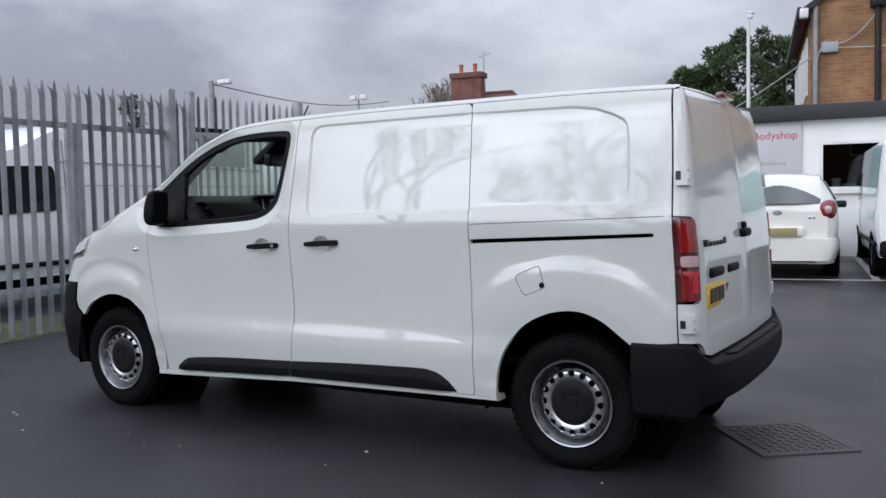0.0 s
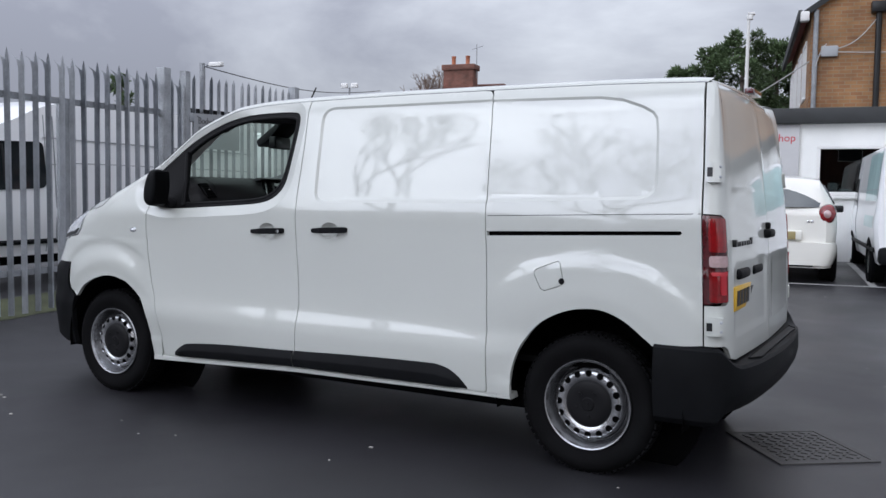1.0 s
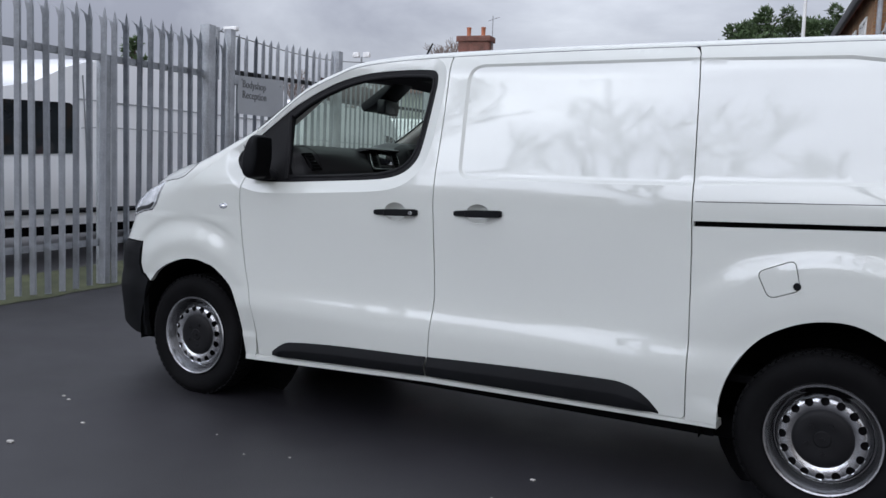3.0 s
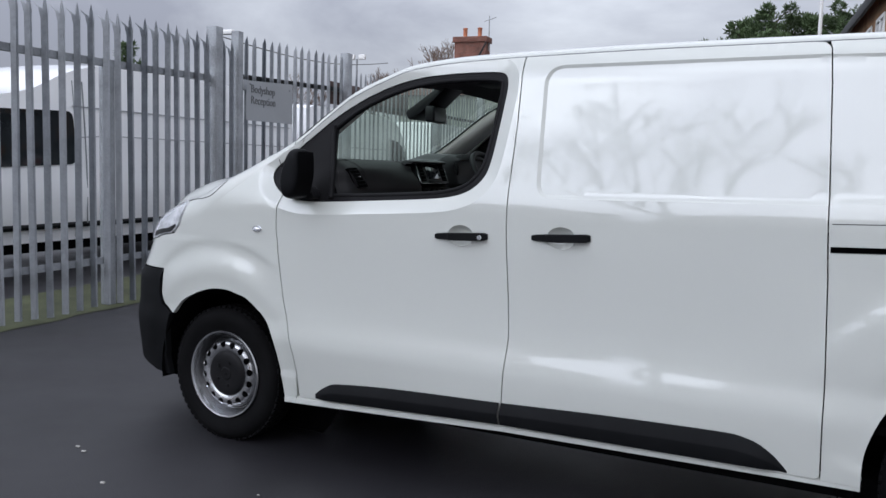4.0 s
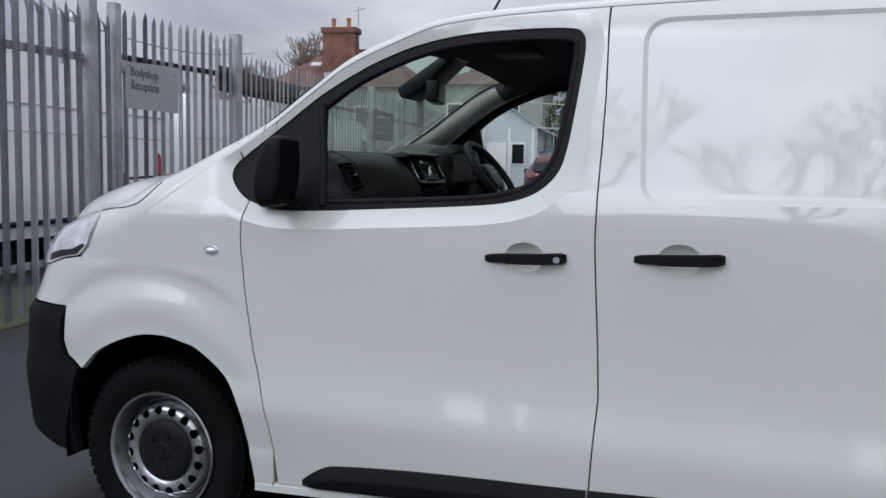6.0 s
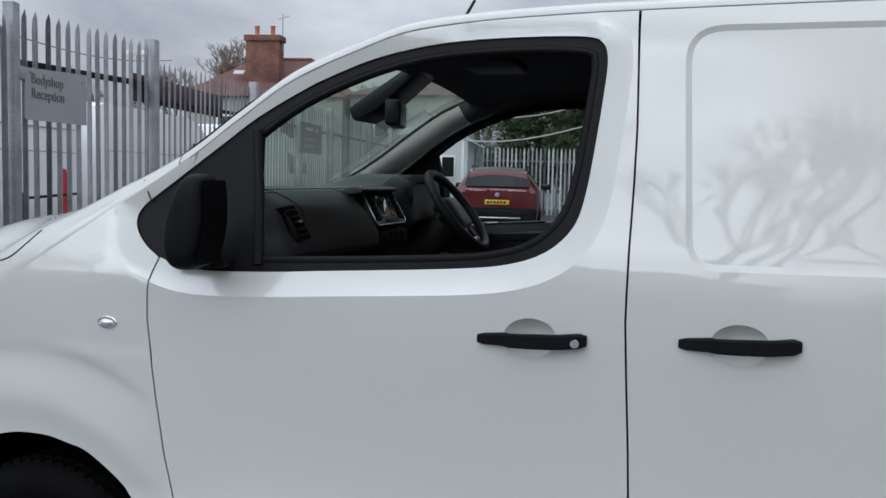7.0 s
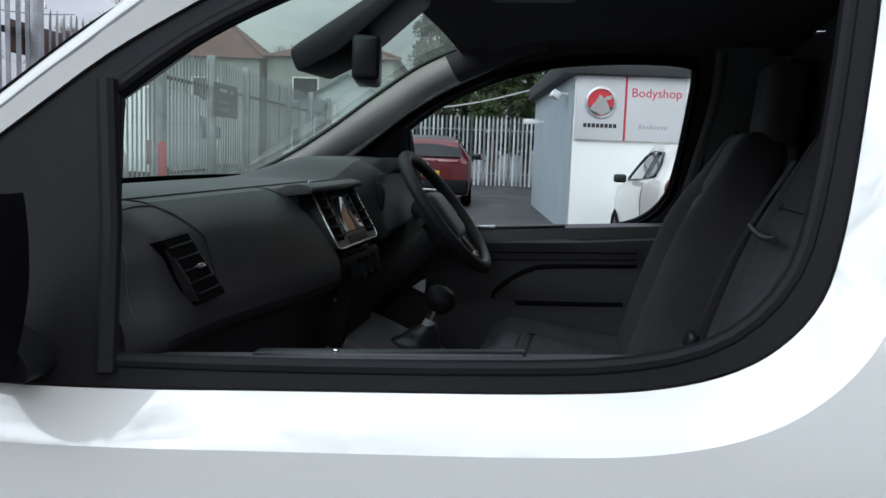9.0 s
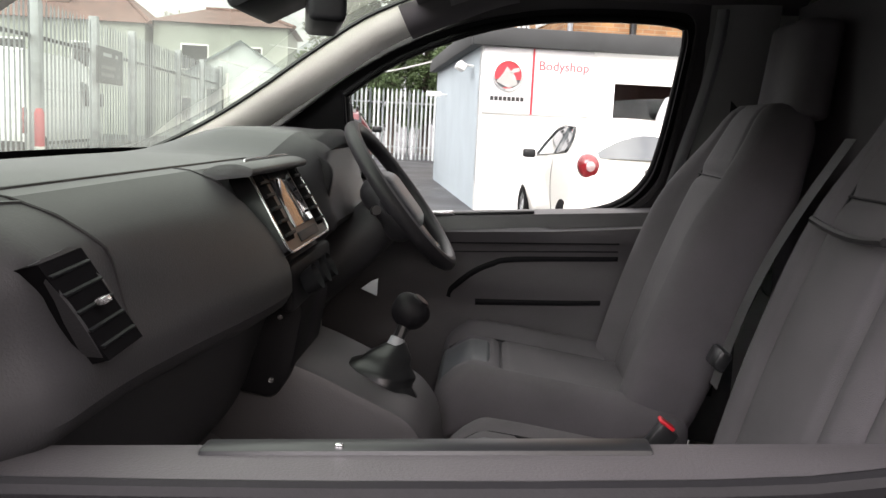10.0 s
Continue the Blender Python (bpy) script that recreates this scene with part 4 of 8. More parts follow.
WIN_IN = curve2([(0.637, 1.262), (0.652, 1.248), (0.70, 1.248), (0.9, 1.2565), (1.13, 1.271), (1.23, 1.283), (1.30, 1.303), (1.35, 1.336), (1.387, 1.386), (1.405, 1.45), (1.42, 1.55), (1.432, 1.66), (1.436, 1.73), (1.415, 1.755), (1.3, 1.762), (1.15, 1.757), (1.03, 1.744), (0.91, 1.714), (0.79, 1.667), (0.70, 1.619), (0.620, 1.560), (0.613, 1.545), (0.618, 1.47), (0.627, 1.36)], 4, True)
BLANK_S = rounded([(1.655, 1.270), (2.90, 1.287), (2.90, 1.812), (1.632, 1.807)], [0.07, 0, 0, 0.09], 7)
BLANK_Q = [(2.5, 1.283), (3.50, 1.314), (3.548, 1.325), (3.578, 1.352), (3.588, 1.39), (3.582, 1.50), (3.574, 1.62), (3.562, 1.693), (3.540, 1.722), (3.49, 1.750), (3.39, 1.786), (3.27, 1.803), (2.5, 1.811)]


def side_y(x, z):
    """How far the left flank stands in from the widest line."""
    y = DOOR_Y(z)
    fade = soft(0.2, 0.75, x) * (1 - soft(2.35, 2.75, x))
    flat = DOOR_Y(1.0) - 0.012 if 0.5 < z < 1.0 else y
    if z < 1.0:
        flat = 0.034 if z > 0.45 else y + 0.004
        y = y * fade + min(y, flat) * (1 - fade)
    for hx, amt, rc in ((0.0, 0.020, 0.675), (3.275, 0.017, 0.715)):
        r = math.hypot(x - hx, z - 0.335)
        if z > 0.4 and r < 0.8:
            m = soft(0.40, 0.95, (z - 0.335) / max(r, 0.01)) * (1 - soft(0.22, 0.45, x) if hx < 1 else 1.0)
            if hx < 1:
                y += m * (0.007 * (1 - soft(0.650, 0.684, r)) - 0.020 * (1 - soft(0.52, 0.655, r)))
            else:
                y -= amt * (1 - soft(rc - 0.055, rc + 0.035, r)) * m
            y += 0.006 * (1 - soft(0.45, 0.53, r))
    y -= WING_OUT(x) * soft(0.3, 0.7, z) * (1 - soft(1.15, 1.4, z))
    y += NOSE_Y(x - NOSE_BACK(z)) if x < 0.3 else 0.0
    if z > 1.08:
        if 0.2 < x < 1.62:
            g = dist1(WIN_OUT, x, z)
            if g > -0.07:
                y += 0.024 * min(max((g + 0.058) / 0.058, 0.0), 1.0)
        elif x > 1.6 and z > 1.25:
            g = max(dist1(BLANK_S, x, z) if x < 2.75 else -1, dist1(BLANK_Q, x, z) if x > 2.7 else -1)
            y += 0.009 * min(max(g / 0.014, 0.0), 1.0)
    y += 0.05 * soft(3.74, 3.84, x) ** 2 * 0.2
    return y


def side(x, z):
    """Unrolled flank: above the gutter it turns over into the roof or bonnet."""
    zg = GUTTER(x)
    if z <= zg:
        return (x, side_y(x, z), z)
    y0, rh, rw = side_y(x, zg), EDGE_H(x), EDGE_W(x)
    t = min((z - zg) / (0.5 * (rh + rw)), 1.0)
    a = t * math.pi / 2
    return (x, y0 + rw * (1 - math.cos(a)), zg + rh * math.sin(a))


def top(x, s):
    """Roof, screen and bonnet: s runs 0..1 from the left edge to the right edge."""
    zg = GUTTER(x)
    y0, rh, rw = side_y(x, zg), EDGE_H(x), EDGE_W(x)
    k = 0.14
    m = s if s <= 0.5 else 1 - s
    if m < k:
        a = m / k * math.pi / 2
        y, z = y0 + rw * (1 - math.cos(a)), zg + rh * math.sin(a)
    else:
        t = (m - k) / (0.5 - k)
        y = y0 + rw + (MID - y0 - rw) * t
        z = zg + rh + CROWN(x) * (1 - (1 - t) ** (2 + 5 * (1 - soft(-0.05, 0.12, x))))
    return (x, y if s <= 0.5 else 2 * MID - y, z)


REAR_PLAN = [(3.806, 0.0), (3.840, 0.003), (3.865, 0.014), (3.882, 0.036), (3.892, 0.068), (3.898, 0.11), (3.903, 0.18), (3.909, 0.32), (3.918, 0.6), (3.922, 0.91)]
REAR_S = [0.0]
for p, q in zip(REAR_PLAN, REAR_PLAN[1:]):
    REAR_S.append(REAR_S[-1] + math.dist(p, q))
REAR_LEN = REAR_S[-1]
REAR_X = smooth_table([(s, p[0]) for s, p in zip(REAR_S, REAR_PLAN)])
REAR_Y = smooth_table([(s, p[1]) for s, p in zip(REAR_S, REAR_PLAN)])
REAR_LEAN = smooth_table([(0.4, 0.02), (0.7, 0.02), (1.1, 0.004), (1.4, -0.03), (1.72, -0.075), (1.80, -0.095), (1.85, -0.125), (1.875, -0.16), (1.89, -0.21)])


REAR_SEAM = smooth_table([(0.672, 3.819), (0.8, 3.815), (1.0, 3.806), (1.25, 3.794), (1.45, 3.787), (1.65, 3.775), (1.845, 3.759), (1.90, 3.745)])


def rear(s, z):
    """The back of the van, unrolled from the left corner to the middle."""
    y0 = side_y(3.80, min(z, 1.845))
    y = y0 + (MID - y0) * REAR_Y(s) / 0.91
    x = REAR_X(s) + REAR_LEAN(z) * soft(0.0, 0.2, s) + (REAR_SEAM(z) + 0.0005 - 3.806) * (1 - soft(0.0, 0.2, s))
    return (x, y, z)


van = thing("panel_van", "white panel van with black bumpers parked on dark asphalt", "van")


def both(name, make, material, label="", smooth=30):
    part(name, make(), material, van, label, smooth)
    part(name, mirror_bm(make()), material, van, label, smooth)


G = 0.0024  # half of a shut line
seam_ab = [(0.490, 0.296), (0.485, 0.405), (0.472, 0.503), (0.446, 0.625), (0.416, 0.75), (0.396, 0.877), (0.381, 1.0), (0.372, 1.09), (0.373, 1.17), (0.383, 1.243)]
seam_bc = [(1.535, 0.334), (1.538, 0.397), (1.548, 0.562), (1.556, 0.70), (1.549, 0.86), (1.540, 1.015), (1.533, 1.15), (1.534, 1.296), (1.538, 1.45), (1.539, 1.578), (1.535, 1.72), (1.532, 1.846)]
seam_cd = [(2.757, 0.345), (2.756, 0.45), (2.755, 0.60), (2.753, 0.722), (2.743, 1.03), (2.737, 1.14), (2.730, 1.329), (2.720, 1.50), (2.709, 1.697), (2.698, 1.83)]
SILL = lerp_table([(0.40, 0.283), (1.54, 0.325), (2.53, 0.331), (2.89, 0.331)])


def shift(run, d):
    return [(x + d, z) for x, z in run]


arch_f = curve2([(-0.313, 0.617), (-0.24, 0.684), (-0.141, 0.734), (-0.03, 0.768), (0.07, 0.772), (0.14, 0.758), (0.21, 0.735), (0.307, 0.655), (0.362, 0.55), (0.388, 0.41), (0.402, 0.286)], 4)
arch_r = curve2([(2.884, 0.331), (2.890, 0.45), (2.930, 0.57), (2.985, 0.655), (3.055, 0.722), (3.16, 0.775), (3.26, 0.797), (3.36, 0.794), (3.46, 0.754), (3.545, 0.69), (3.592, 0.652)], 4)
gut = lambda a, b, n, d=-G: [(x, GUTTER(x) + d) for x in spread(a, b, n)]
light_edge = [(-0.82, 0.935), (-0.62, 0.960), (-0.50, 0.985), (-0.44, 1.004), (-0.333, 1.02), (-0.288, 1.06), (-0.258, 1.115), (-0.256, 1.15), (-0.272, 1.168)]
i0 = min(range(len(WIN_OUT)), key=lambda i: math.dist(WIN_OUT[i], (0.385, 1.243)))
ring = WIN_OUT[i0:] + WIN_OUT[:i0]
i_top = min(range(len(ring)), key=lambda i: math.dist(ring[i], (0.43, 1.464)))


def wing():
    tail = ring[i_top:][::-1]
    outline = [(-0.409, 0.836), (-0.408, 0.71), (-0.384, 0.657)] + arch_f + [(0.474, 0.290)] + shift(seam_ab, -G)[1:] + tail + [(0.447, GUTTER(0.447) - G)] + gut(0.43, -0.10, 27, 0.001) + [(-0.12, GUTTER(-0.12) + 0.075), (-0.25, GUTTER(-0.25) + 0.075)] + light_edge[::-1] + [(-0.80, 0.836)]
    return panel(outline, side, 0.016, 0.02)


CUPS = ((1.325, 1.104), (1.771, 1.118))
BEVEL = [p for p in shrink(WIN_OUT, -0.058)]


def cup_edge(cx, cz, k=1.0, n=40):
    return [(cx + 0.060 * k * math.cos(2 * math.pi * i / n), cz + 0.044 * k * math.sin(2 * math.pi * i / n)) for i in range(n)]


def front_door():
    outline = shift(seam_ab, G) + ring[1:i_top + 1] + [(0.452, GUTTER(0.452) - G)] + gut(0.49, 1.528, 26) + shift(seam_bc, -G)[::-1][1:] + [(1.53, SILL(1.53) + 0.004), (1.0, SILL(1.0) + 0.004)]
    return panel(outline, side, 0.026, 0.025, holes=[cup_edge(*CUPS[0])], loops=[BEVEL])


def sliding_door():
    outline = shift(seam_bc, G) + gut(1.545, 2.64, 24) + [(2.675, GUTTER(2.675) - 0.006), (2.69, GUTTER(2.69) - 0.02)] + shift(seam_cd, -G)[::-1] + [(2.74, 0.337), (2.2, SILL(2.2) + 0.004)]
    lp = [(x, z) for x, z in BLANK_S if x < 2.7]
    return panel(outline, side, 0.026, 0.025, holes=[cup_edge(*CUPS[1])], loops=[BLANK_S, shrink(BLANK_S, 0.014)])


FUEL = rounded([(3.0, 0.966), (3.14, 1.023), (3.168, 0.905), (3.05, 0.862)], 0.03)


def quarter():
    outline = shift(seam_cd, G)[1:] + [(2.69, GUTTER(2.69) - G)] + gut(2.75, 3.752, 22) + [(3.756, 1.845), (3.772, 1.65), (3.784, 1.45), (3.791, 1.252), (3.803, 1.0), (3.812, 0.80), (3.816, 0.672)] + [(3.70, 0.661)] + arch_r[::-1] + [(2.82, 0.334), (2.76, 0.334)]
    track = [(2.745, 1.124), (3.702, 1.158), (3.712, 1.166), (3.704, 1.176), (2.744, 1.146)]
    return panel(outline, side, 0.026, 0.025, holes=[FUEL, track], loops=[BLANK_Q, shrink(BLANK_Q, 0.014)])


both("front_wing", wing, PAINT)
both("front_door", front_door, PAINT, "", 13)
both("sliding_door", sliding_door, PAINT, "", 28)
both("rear_quarter_panel", quarter, PAINT, "", 28)
both("fuel_flap", lambda: panel(shrink(FUEL, 0.0035), side, 0.03, 0.015), PAINT)
def sill_bm():
    deep = lerp_table([(0.40, 0.024), (1.54, 0.022), (2.89, 0.014)])
    sec = lambda x: [(0.12, SILL(x) + 0.012), (0.046, SILL(x) + 0.008), (0.036, SILL(x)), (0.036, SILL(x) - deep(x)), (0.05, SILL(x) - deep(x) - 0.006), (0.14, SILL(x) - deep(x) - 0.006)]
    bm = bmesh.new()
    rows = [[bm.verts.new((x, y, z)) for y, z in sec(x)] for x in spread(0.402, 2.884, 12)]
    for a, b in zip(rows, rows[1:]):
        for i in range(5):
            bm.faces.new((a[i], b[i], b[i + 1], a[i + 1]))
    bm.faces.new(rows[-1])
    return recalc(bm)


both("sill", sill_bm, PAINT)
both("door_rail_slot", lambda: box_bm(2.70, 3.715, 0.068, 0.10, 1.10, 1.19), DARK)
both("upper_shut_line", lambda: panel([(2.746, 1.2215), (3.79, 1.2535), (3.79, 1.2565), (2.746, 1.2245)], lambda x, z: (x, side_y(x, z) - 0.0006, z), 0.05, 0.002, edge=0.05), INK)


# roof, screen and bonnet
def top_sheet(x0, x1, s0, s1, nx, ns, thick=0.012):
    bm = grid_bm(top, spread(x0, x1, nx), spread(s0, s1, ns))
    recalc(bm)
    if sum(f.normal.z for f in bm.faces) < 0:
        bmesh.ops.reverse_faces(bm, faces=bm.faces[:])
    return bm


part("roof", top_sheet(0.965, 3.70, 0.004, 0.996, 70, 61), PAINT, van)
for s0, s1 in ((0.004, 0.14), (0.86, 0.996)):
    part("screen_pillar", top_sheet(0.405, 0.965, s0, s1, 22, 8), PAINT, van)
    part("wing_top", top_sheet(-0.12, 0.402, s0 - 0.004 if s0 < 0.5 else s0, s1 + 0.004 if s1 > 0.5 else s1, 40, 12), PAINT, van)
screen = part("windscreen", top_sheet(0.19, 0.955, 0.142, 0.858, 24, 24), SCREEN_GLASS, van, "tinted windscreen glass")
screen.visible_shadow = False
part("cowl", top_sheet(0.13, 0.19, 0.14, 0.86, 4, 24), PLASTIC, van)


def bonnet_pt(x, s):
    """The bonnet tucks a little under the wing tops."""
    p = top(x, s)
    return (p[0], p[1], p[2] - 0.005 * (1 - soft(0.125, 0.165, min(s, 1 - s))))


bon = grid_bm(bonnet_pt, spread(-0.80, 0.135, 60), [0.07 + 0.86 * i / 60 for i in range(61)])
recalc(bon)
if sum(f.normal.z for f in bon.faces) < 0:
    bmesh.ops.reverse_faces(bon, faces=bon.faces[:])
part("bonnet", bon, PAINT, van)
BONNET_EDGE = smooth_table([(-0.29, 0.098), (-0.19, 0.078), (-0.125, 0.06), (-0.05, 0.044), (-0.01, 0.055), (0.022, 0.078)])
both("bonnet_gap", lambda: tube([top(x, BONNET_EDGE(x)) for x in spread(-0.285, 0.022, 40)], 0.0024, 6), INK)
both("wing_seam", lambda: tube([Vector(side(x, z)) for x, z in ((0.332, 1.376), (0.322, 1.402), (0.308, 1.432))], 0.0022, 6), INK)


def rear_lip():
    """Closes the roof down on to the tops of the rear doors."""
    run = [rear(s, 1.868) for s in spread(0.02, REAR_LEN, 40)]
    ys, xs = [p[1] for p in run], [p[0] for p in run]
    bm = bmesh.new()
    rows = []
    for s in spread(0.004, 0.996, 61):
        a = Vector(top(3.70, s))
        y = a.y if a.y <= MID else 2 * MID - a.y
        b = Vector((float(np.interp(y, ys, xs)) - 0.003, a.y, min(1.871, a.z - 0.003)))
        m = Vector((b.x - 0.004, a.y, a.z - 0.004))
        rows.append([bm.verts.new(a * (1 - t) ** 2 + m * 2 * t * (1 - t) + b * t * t) for t in spread(0, 1, 9)])
    for p, q in zip(rows, rows[1:]):
        for i in range(8):
            bm.faces.new((p[i], p[i + 1], q[i + 1], q[i]))
    return recalc(bm)


part("roof_rear_lip", rear_lip(), PAINT, van)
both("roof_gutter", lambda: tube([Vector(side(x, GUTTER(x))) + Vector((0, 0.003, 0)) for x in spread(0.43, 3.76, 60)], 0.0035, 6), GALV_D)

# front end: headlamp, bumper, grille
lamp_out = [(-0.80, 0.95), (-0.62, 0.965), (-0.50, 0.990), (-0.44, 1.009), (-0.337, 1.025), (-0.294, 1.063), (-0.264, 1.117), (-0.262, 1.148), (-0.28, 1.163), (-0.335, 1.168), (-0.45, 1.128), (-0.60, 1.075), (-0.78, 1.02)]
both("headlamp", lambda: panel(rounded(lamp_out, 0.02, 3), lambda x, z: Vector(side(x, z)) - Vector((0.006, 0.004, 0)), 0.03, 0.03), LAMP_CLEAR, "clear headlamp glass")
both("headlamp_housing", lambda: panel(rounded([(-0.53, 0.992), (-0.44, 1.014), (-0.345, 1.029), (-0.305, 1.062), (-0.308, 1.070), (-0.37, 1.046), (-0.44, 1.036), (-0.53, 1.012)], 0.012, 3), lambda x, z: Vector(side(x, z)) - Vector((0.008, 0.008, 0)), 0.03, 0.03), SATIN)


def bumper_front():
    out = [(-0.413, 0.832), (-0.412, 0.708), (-0.388, 0.653), (-0.318, 0.615), (-0.36, 0.50), (-0.372, 0.38), (-0.355, 0.285), (-0.47, 0.292), (-0.62, 0.33), (-0.78, 0.37), (-0.84, 0.42), (-0.845, 0.82)]
    return panel(out, lambda x, z: Vector(side(x, z)) + Vector((-0.012, -0.006, 0)) * soft(0.83, 0.79, z), 0.035, 0.03)


both("front_bumper", bumper_front, PLASTIC)
part("nose_grille", box_bm(-0.875, -0.80, 0.45, 1.47, 0.26, 1.0, 0.03), PLASTIC, van)

# window surrounds, glass and quarter trim
both("window_surround", lambda: panel(shrink(WIN_OUT, 0.0015), lambda x, z: (x, side_y(x, z) + 0.006, z), 0.03, 0.03, holes=[WIN_IN]), TRIM, "black window surround")
both("window_seal", lambda: tube([(x, side_y(x, z) + 0.012, z) for x, z in WIN_IN[::2]], 0.010, 10, True), TRIM)
gl = part("door_glass", mirror_bm(panel(WIN_IN, lambda x, z: (x, side_y(x, z) + 0.02, z), 0.06, 0.004)), GLASS, van, "clear door glass")
gl.visible_shadow = False
both("window_divider", lambda: tube([(0.648, side_y(0.645, 1.24) + 0.002, 1.235), (0.63, side_y(0.63, 1.4) + 0.002, 1.40), (0.607, side_y(0.607, 1.55) + 0.002, 1.565)], 0.013, 10), TRIM)


# lower door strip: grained moulding with a sloping upper face
def strip():
    top_run = smooth_table([(0.585, 0.325), (0.63, 0.357), (0.70, 0.388), (1.548, 0.428), (2.1, 0.449), (2.45, 0.455), (2.53, 0.440), (2.60, 0.400), (2.65, 0.350)])
    low = lambda x: SILL(x) + 0.012
    bm = bmesh.new()
    rows = []
    for x in spread(0.585, 2.65, 90):
        e = soft(0.0, 0.06, x - 0.585) * soft(0.0, 0.10, 2.65 - x)
        zt, zl = max(top_run(x), low(x) + 0.006), low(x)
        mid = zl + (zt - zl) * 0.55
        yb = lambda z: side_y(x, z)
        out = [(yb(zt) + 0.004, zt), (yb(zt) - 0.006 * e, zt - 0.003), (yb(mid) - 0.026 * e, mid), (yb(mid) - 0.027 * e, mid - 0.008), (yb(zl) - 0.018 * e, zl), (yb(zl) + 0.012, zl - 0.004)]
        rows.append([bm.verts.new((x, y, z)) for y, z in out])
    for a, b in zip(rows, rows[1:]):
        for i in range(len(a) - 1):
            bm.faces.new((a[i], b[i], b[i + 1], a[i + 1]))
    return recalc(bm)


def cut_strip(x0, x1):
    bm = strip()
    for x, s in ((x0, -1), (x1, 1)):
        bmesh.ops.bisect_plane(bm, geom=bm.verts[:] + bm.edges[:] + bm.faces[:], plane_co=(x, 0, 0), plane_no=(s, 0, 0), clear_outer=True)
    return bm


both("rubbing_strip", lambda: cut_strip(0.5, 1.533), PLASTIC, "black grained rubbing strip")
both("rubbing_strip", lambda: cut_strip(1.540, 2.7), PLASTIC, "black grained rubbing strip")


# door handles: a bar across a scooped cup
def handle_bar(x0, x1, z):
    prof = [(0.0, 0.004, 0.009), (0.06, 0.012, 0.0125), (0.25, 0.020, 0.0145), (0.32, 0.034, 0.0155), (0.5, 0.040, 0.0165), (0.7, 0.040, 0.0165), (0.78, 0.036, 0.0165), (0.94, 0.024, 0.016), (1.0, 0.010, 0.011)]
    bm = bmesh.new()
    rings = []
    for t, out, h in prof:
        x = x0 + (x1 - x0) * t
        y = side_y(x, z) - out
        zc = z + 0.010 * (t - 0.5)
        th = 0.016 if 0.25 < t < 0.8 else out + 0.01
        rings.append([bm.verts.new((x, y + dy * th, zc + dz * h)) for dy, dz in ((0, -0.75), (0, 0.75), (0.2, 1), (0.8, 1), (1, 0.6), (1, -0.6), (0.8, -1), (0.2, -1))])
    for a, b in zip(rings, rings[1:]):
        for i in range(8):
            bm.faces.new((a[i], a[(i + 1) % 8], b[(i + 1) % 8], b[i]))
    bm.faces.new(rings[0][::-1])
    bm.faces.new(rings[-1])
    recalc(bm)
    return bm


def cup(cx, cz):
    """The scooped recess behind a handle."""
    def f(a, r):
        x, z = cx + 0.0605 * r * math.cos(a), cz + 0.0445 * r * math.sin(a)
        return (x, side_y(x, z) + 0.034 * (1 - r ** 2.6), z)
    bm = grid_bm(f, spread(0, 2 * math.pi, 41), [0.02, 0.3, 0.5, 0.7, 0.82, 0.9, 0.96, 1.0])
    recalc(bm)
    return face_out(bm)


def face_out(bm):
    """Turn a sheet's faces towards the outside of the van."""
    bm.normal_update()
    if sum(f.normal.y * f.calc_area() for f in bm.faces) > 0:
        bmesh.ops.reverse_faces(bm, faces=bm.faces[:])
    return bm


for x0, x1, z in ((1.205, 1.452, 1.101), (1.646, 1.893, 1.119)):
    both("handle_cup", lambda: cup(*CUPS[0 if x0 < 1.5 else 1]), PAINT)
    both("door_handle", lambda: handle_bar(x0, x1, z), PLASTIC, "black door handle")
part("lock_barrel", tf(lathe([(0.0, -0.003), (0.009, -0.003), (0.010, 0.002)], 20), Matrix.Translation((1.428, side_y(1.428, 1.103) - 0.034, 1.103))), CHROME, van)


def repeater():
    bm = bmesh.new()
    bmesh.ops.create_uvsphere(bm, u_segments=16, v_segments=10, radius=1.0)
    return tf(bm, Matrix.Translation((0.259, side_y(0.259, 1.076) - 0.001, 1.076)) @ Matrix.Diagonal((0.022, 0.010, 0.010, 1)))


both("indicator_repeater", repeater, LAMP_CLEAR, "clear oval indicator")
both("repeater_rim", lambda: tube([(0.259 + 0.025 * math.cos(a), side_y(0.259 + 0.025 * math.cos(a), 1.076) - 0.001, 1.076 + 0.0125 * math.sin(a)) for a in spread(0, 2 * math.pi * 23 / 24, 24)], 0.0035, 6, True), CHROME)
part("fuel_lock", tf(lathe([(0.0, -0.006), (0.013, -0.006), (0.016, 0.004)], 18), Matrix.Translation((3.152, side_y(3.152, 0.921), 0.921))), PLASTIC, van)


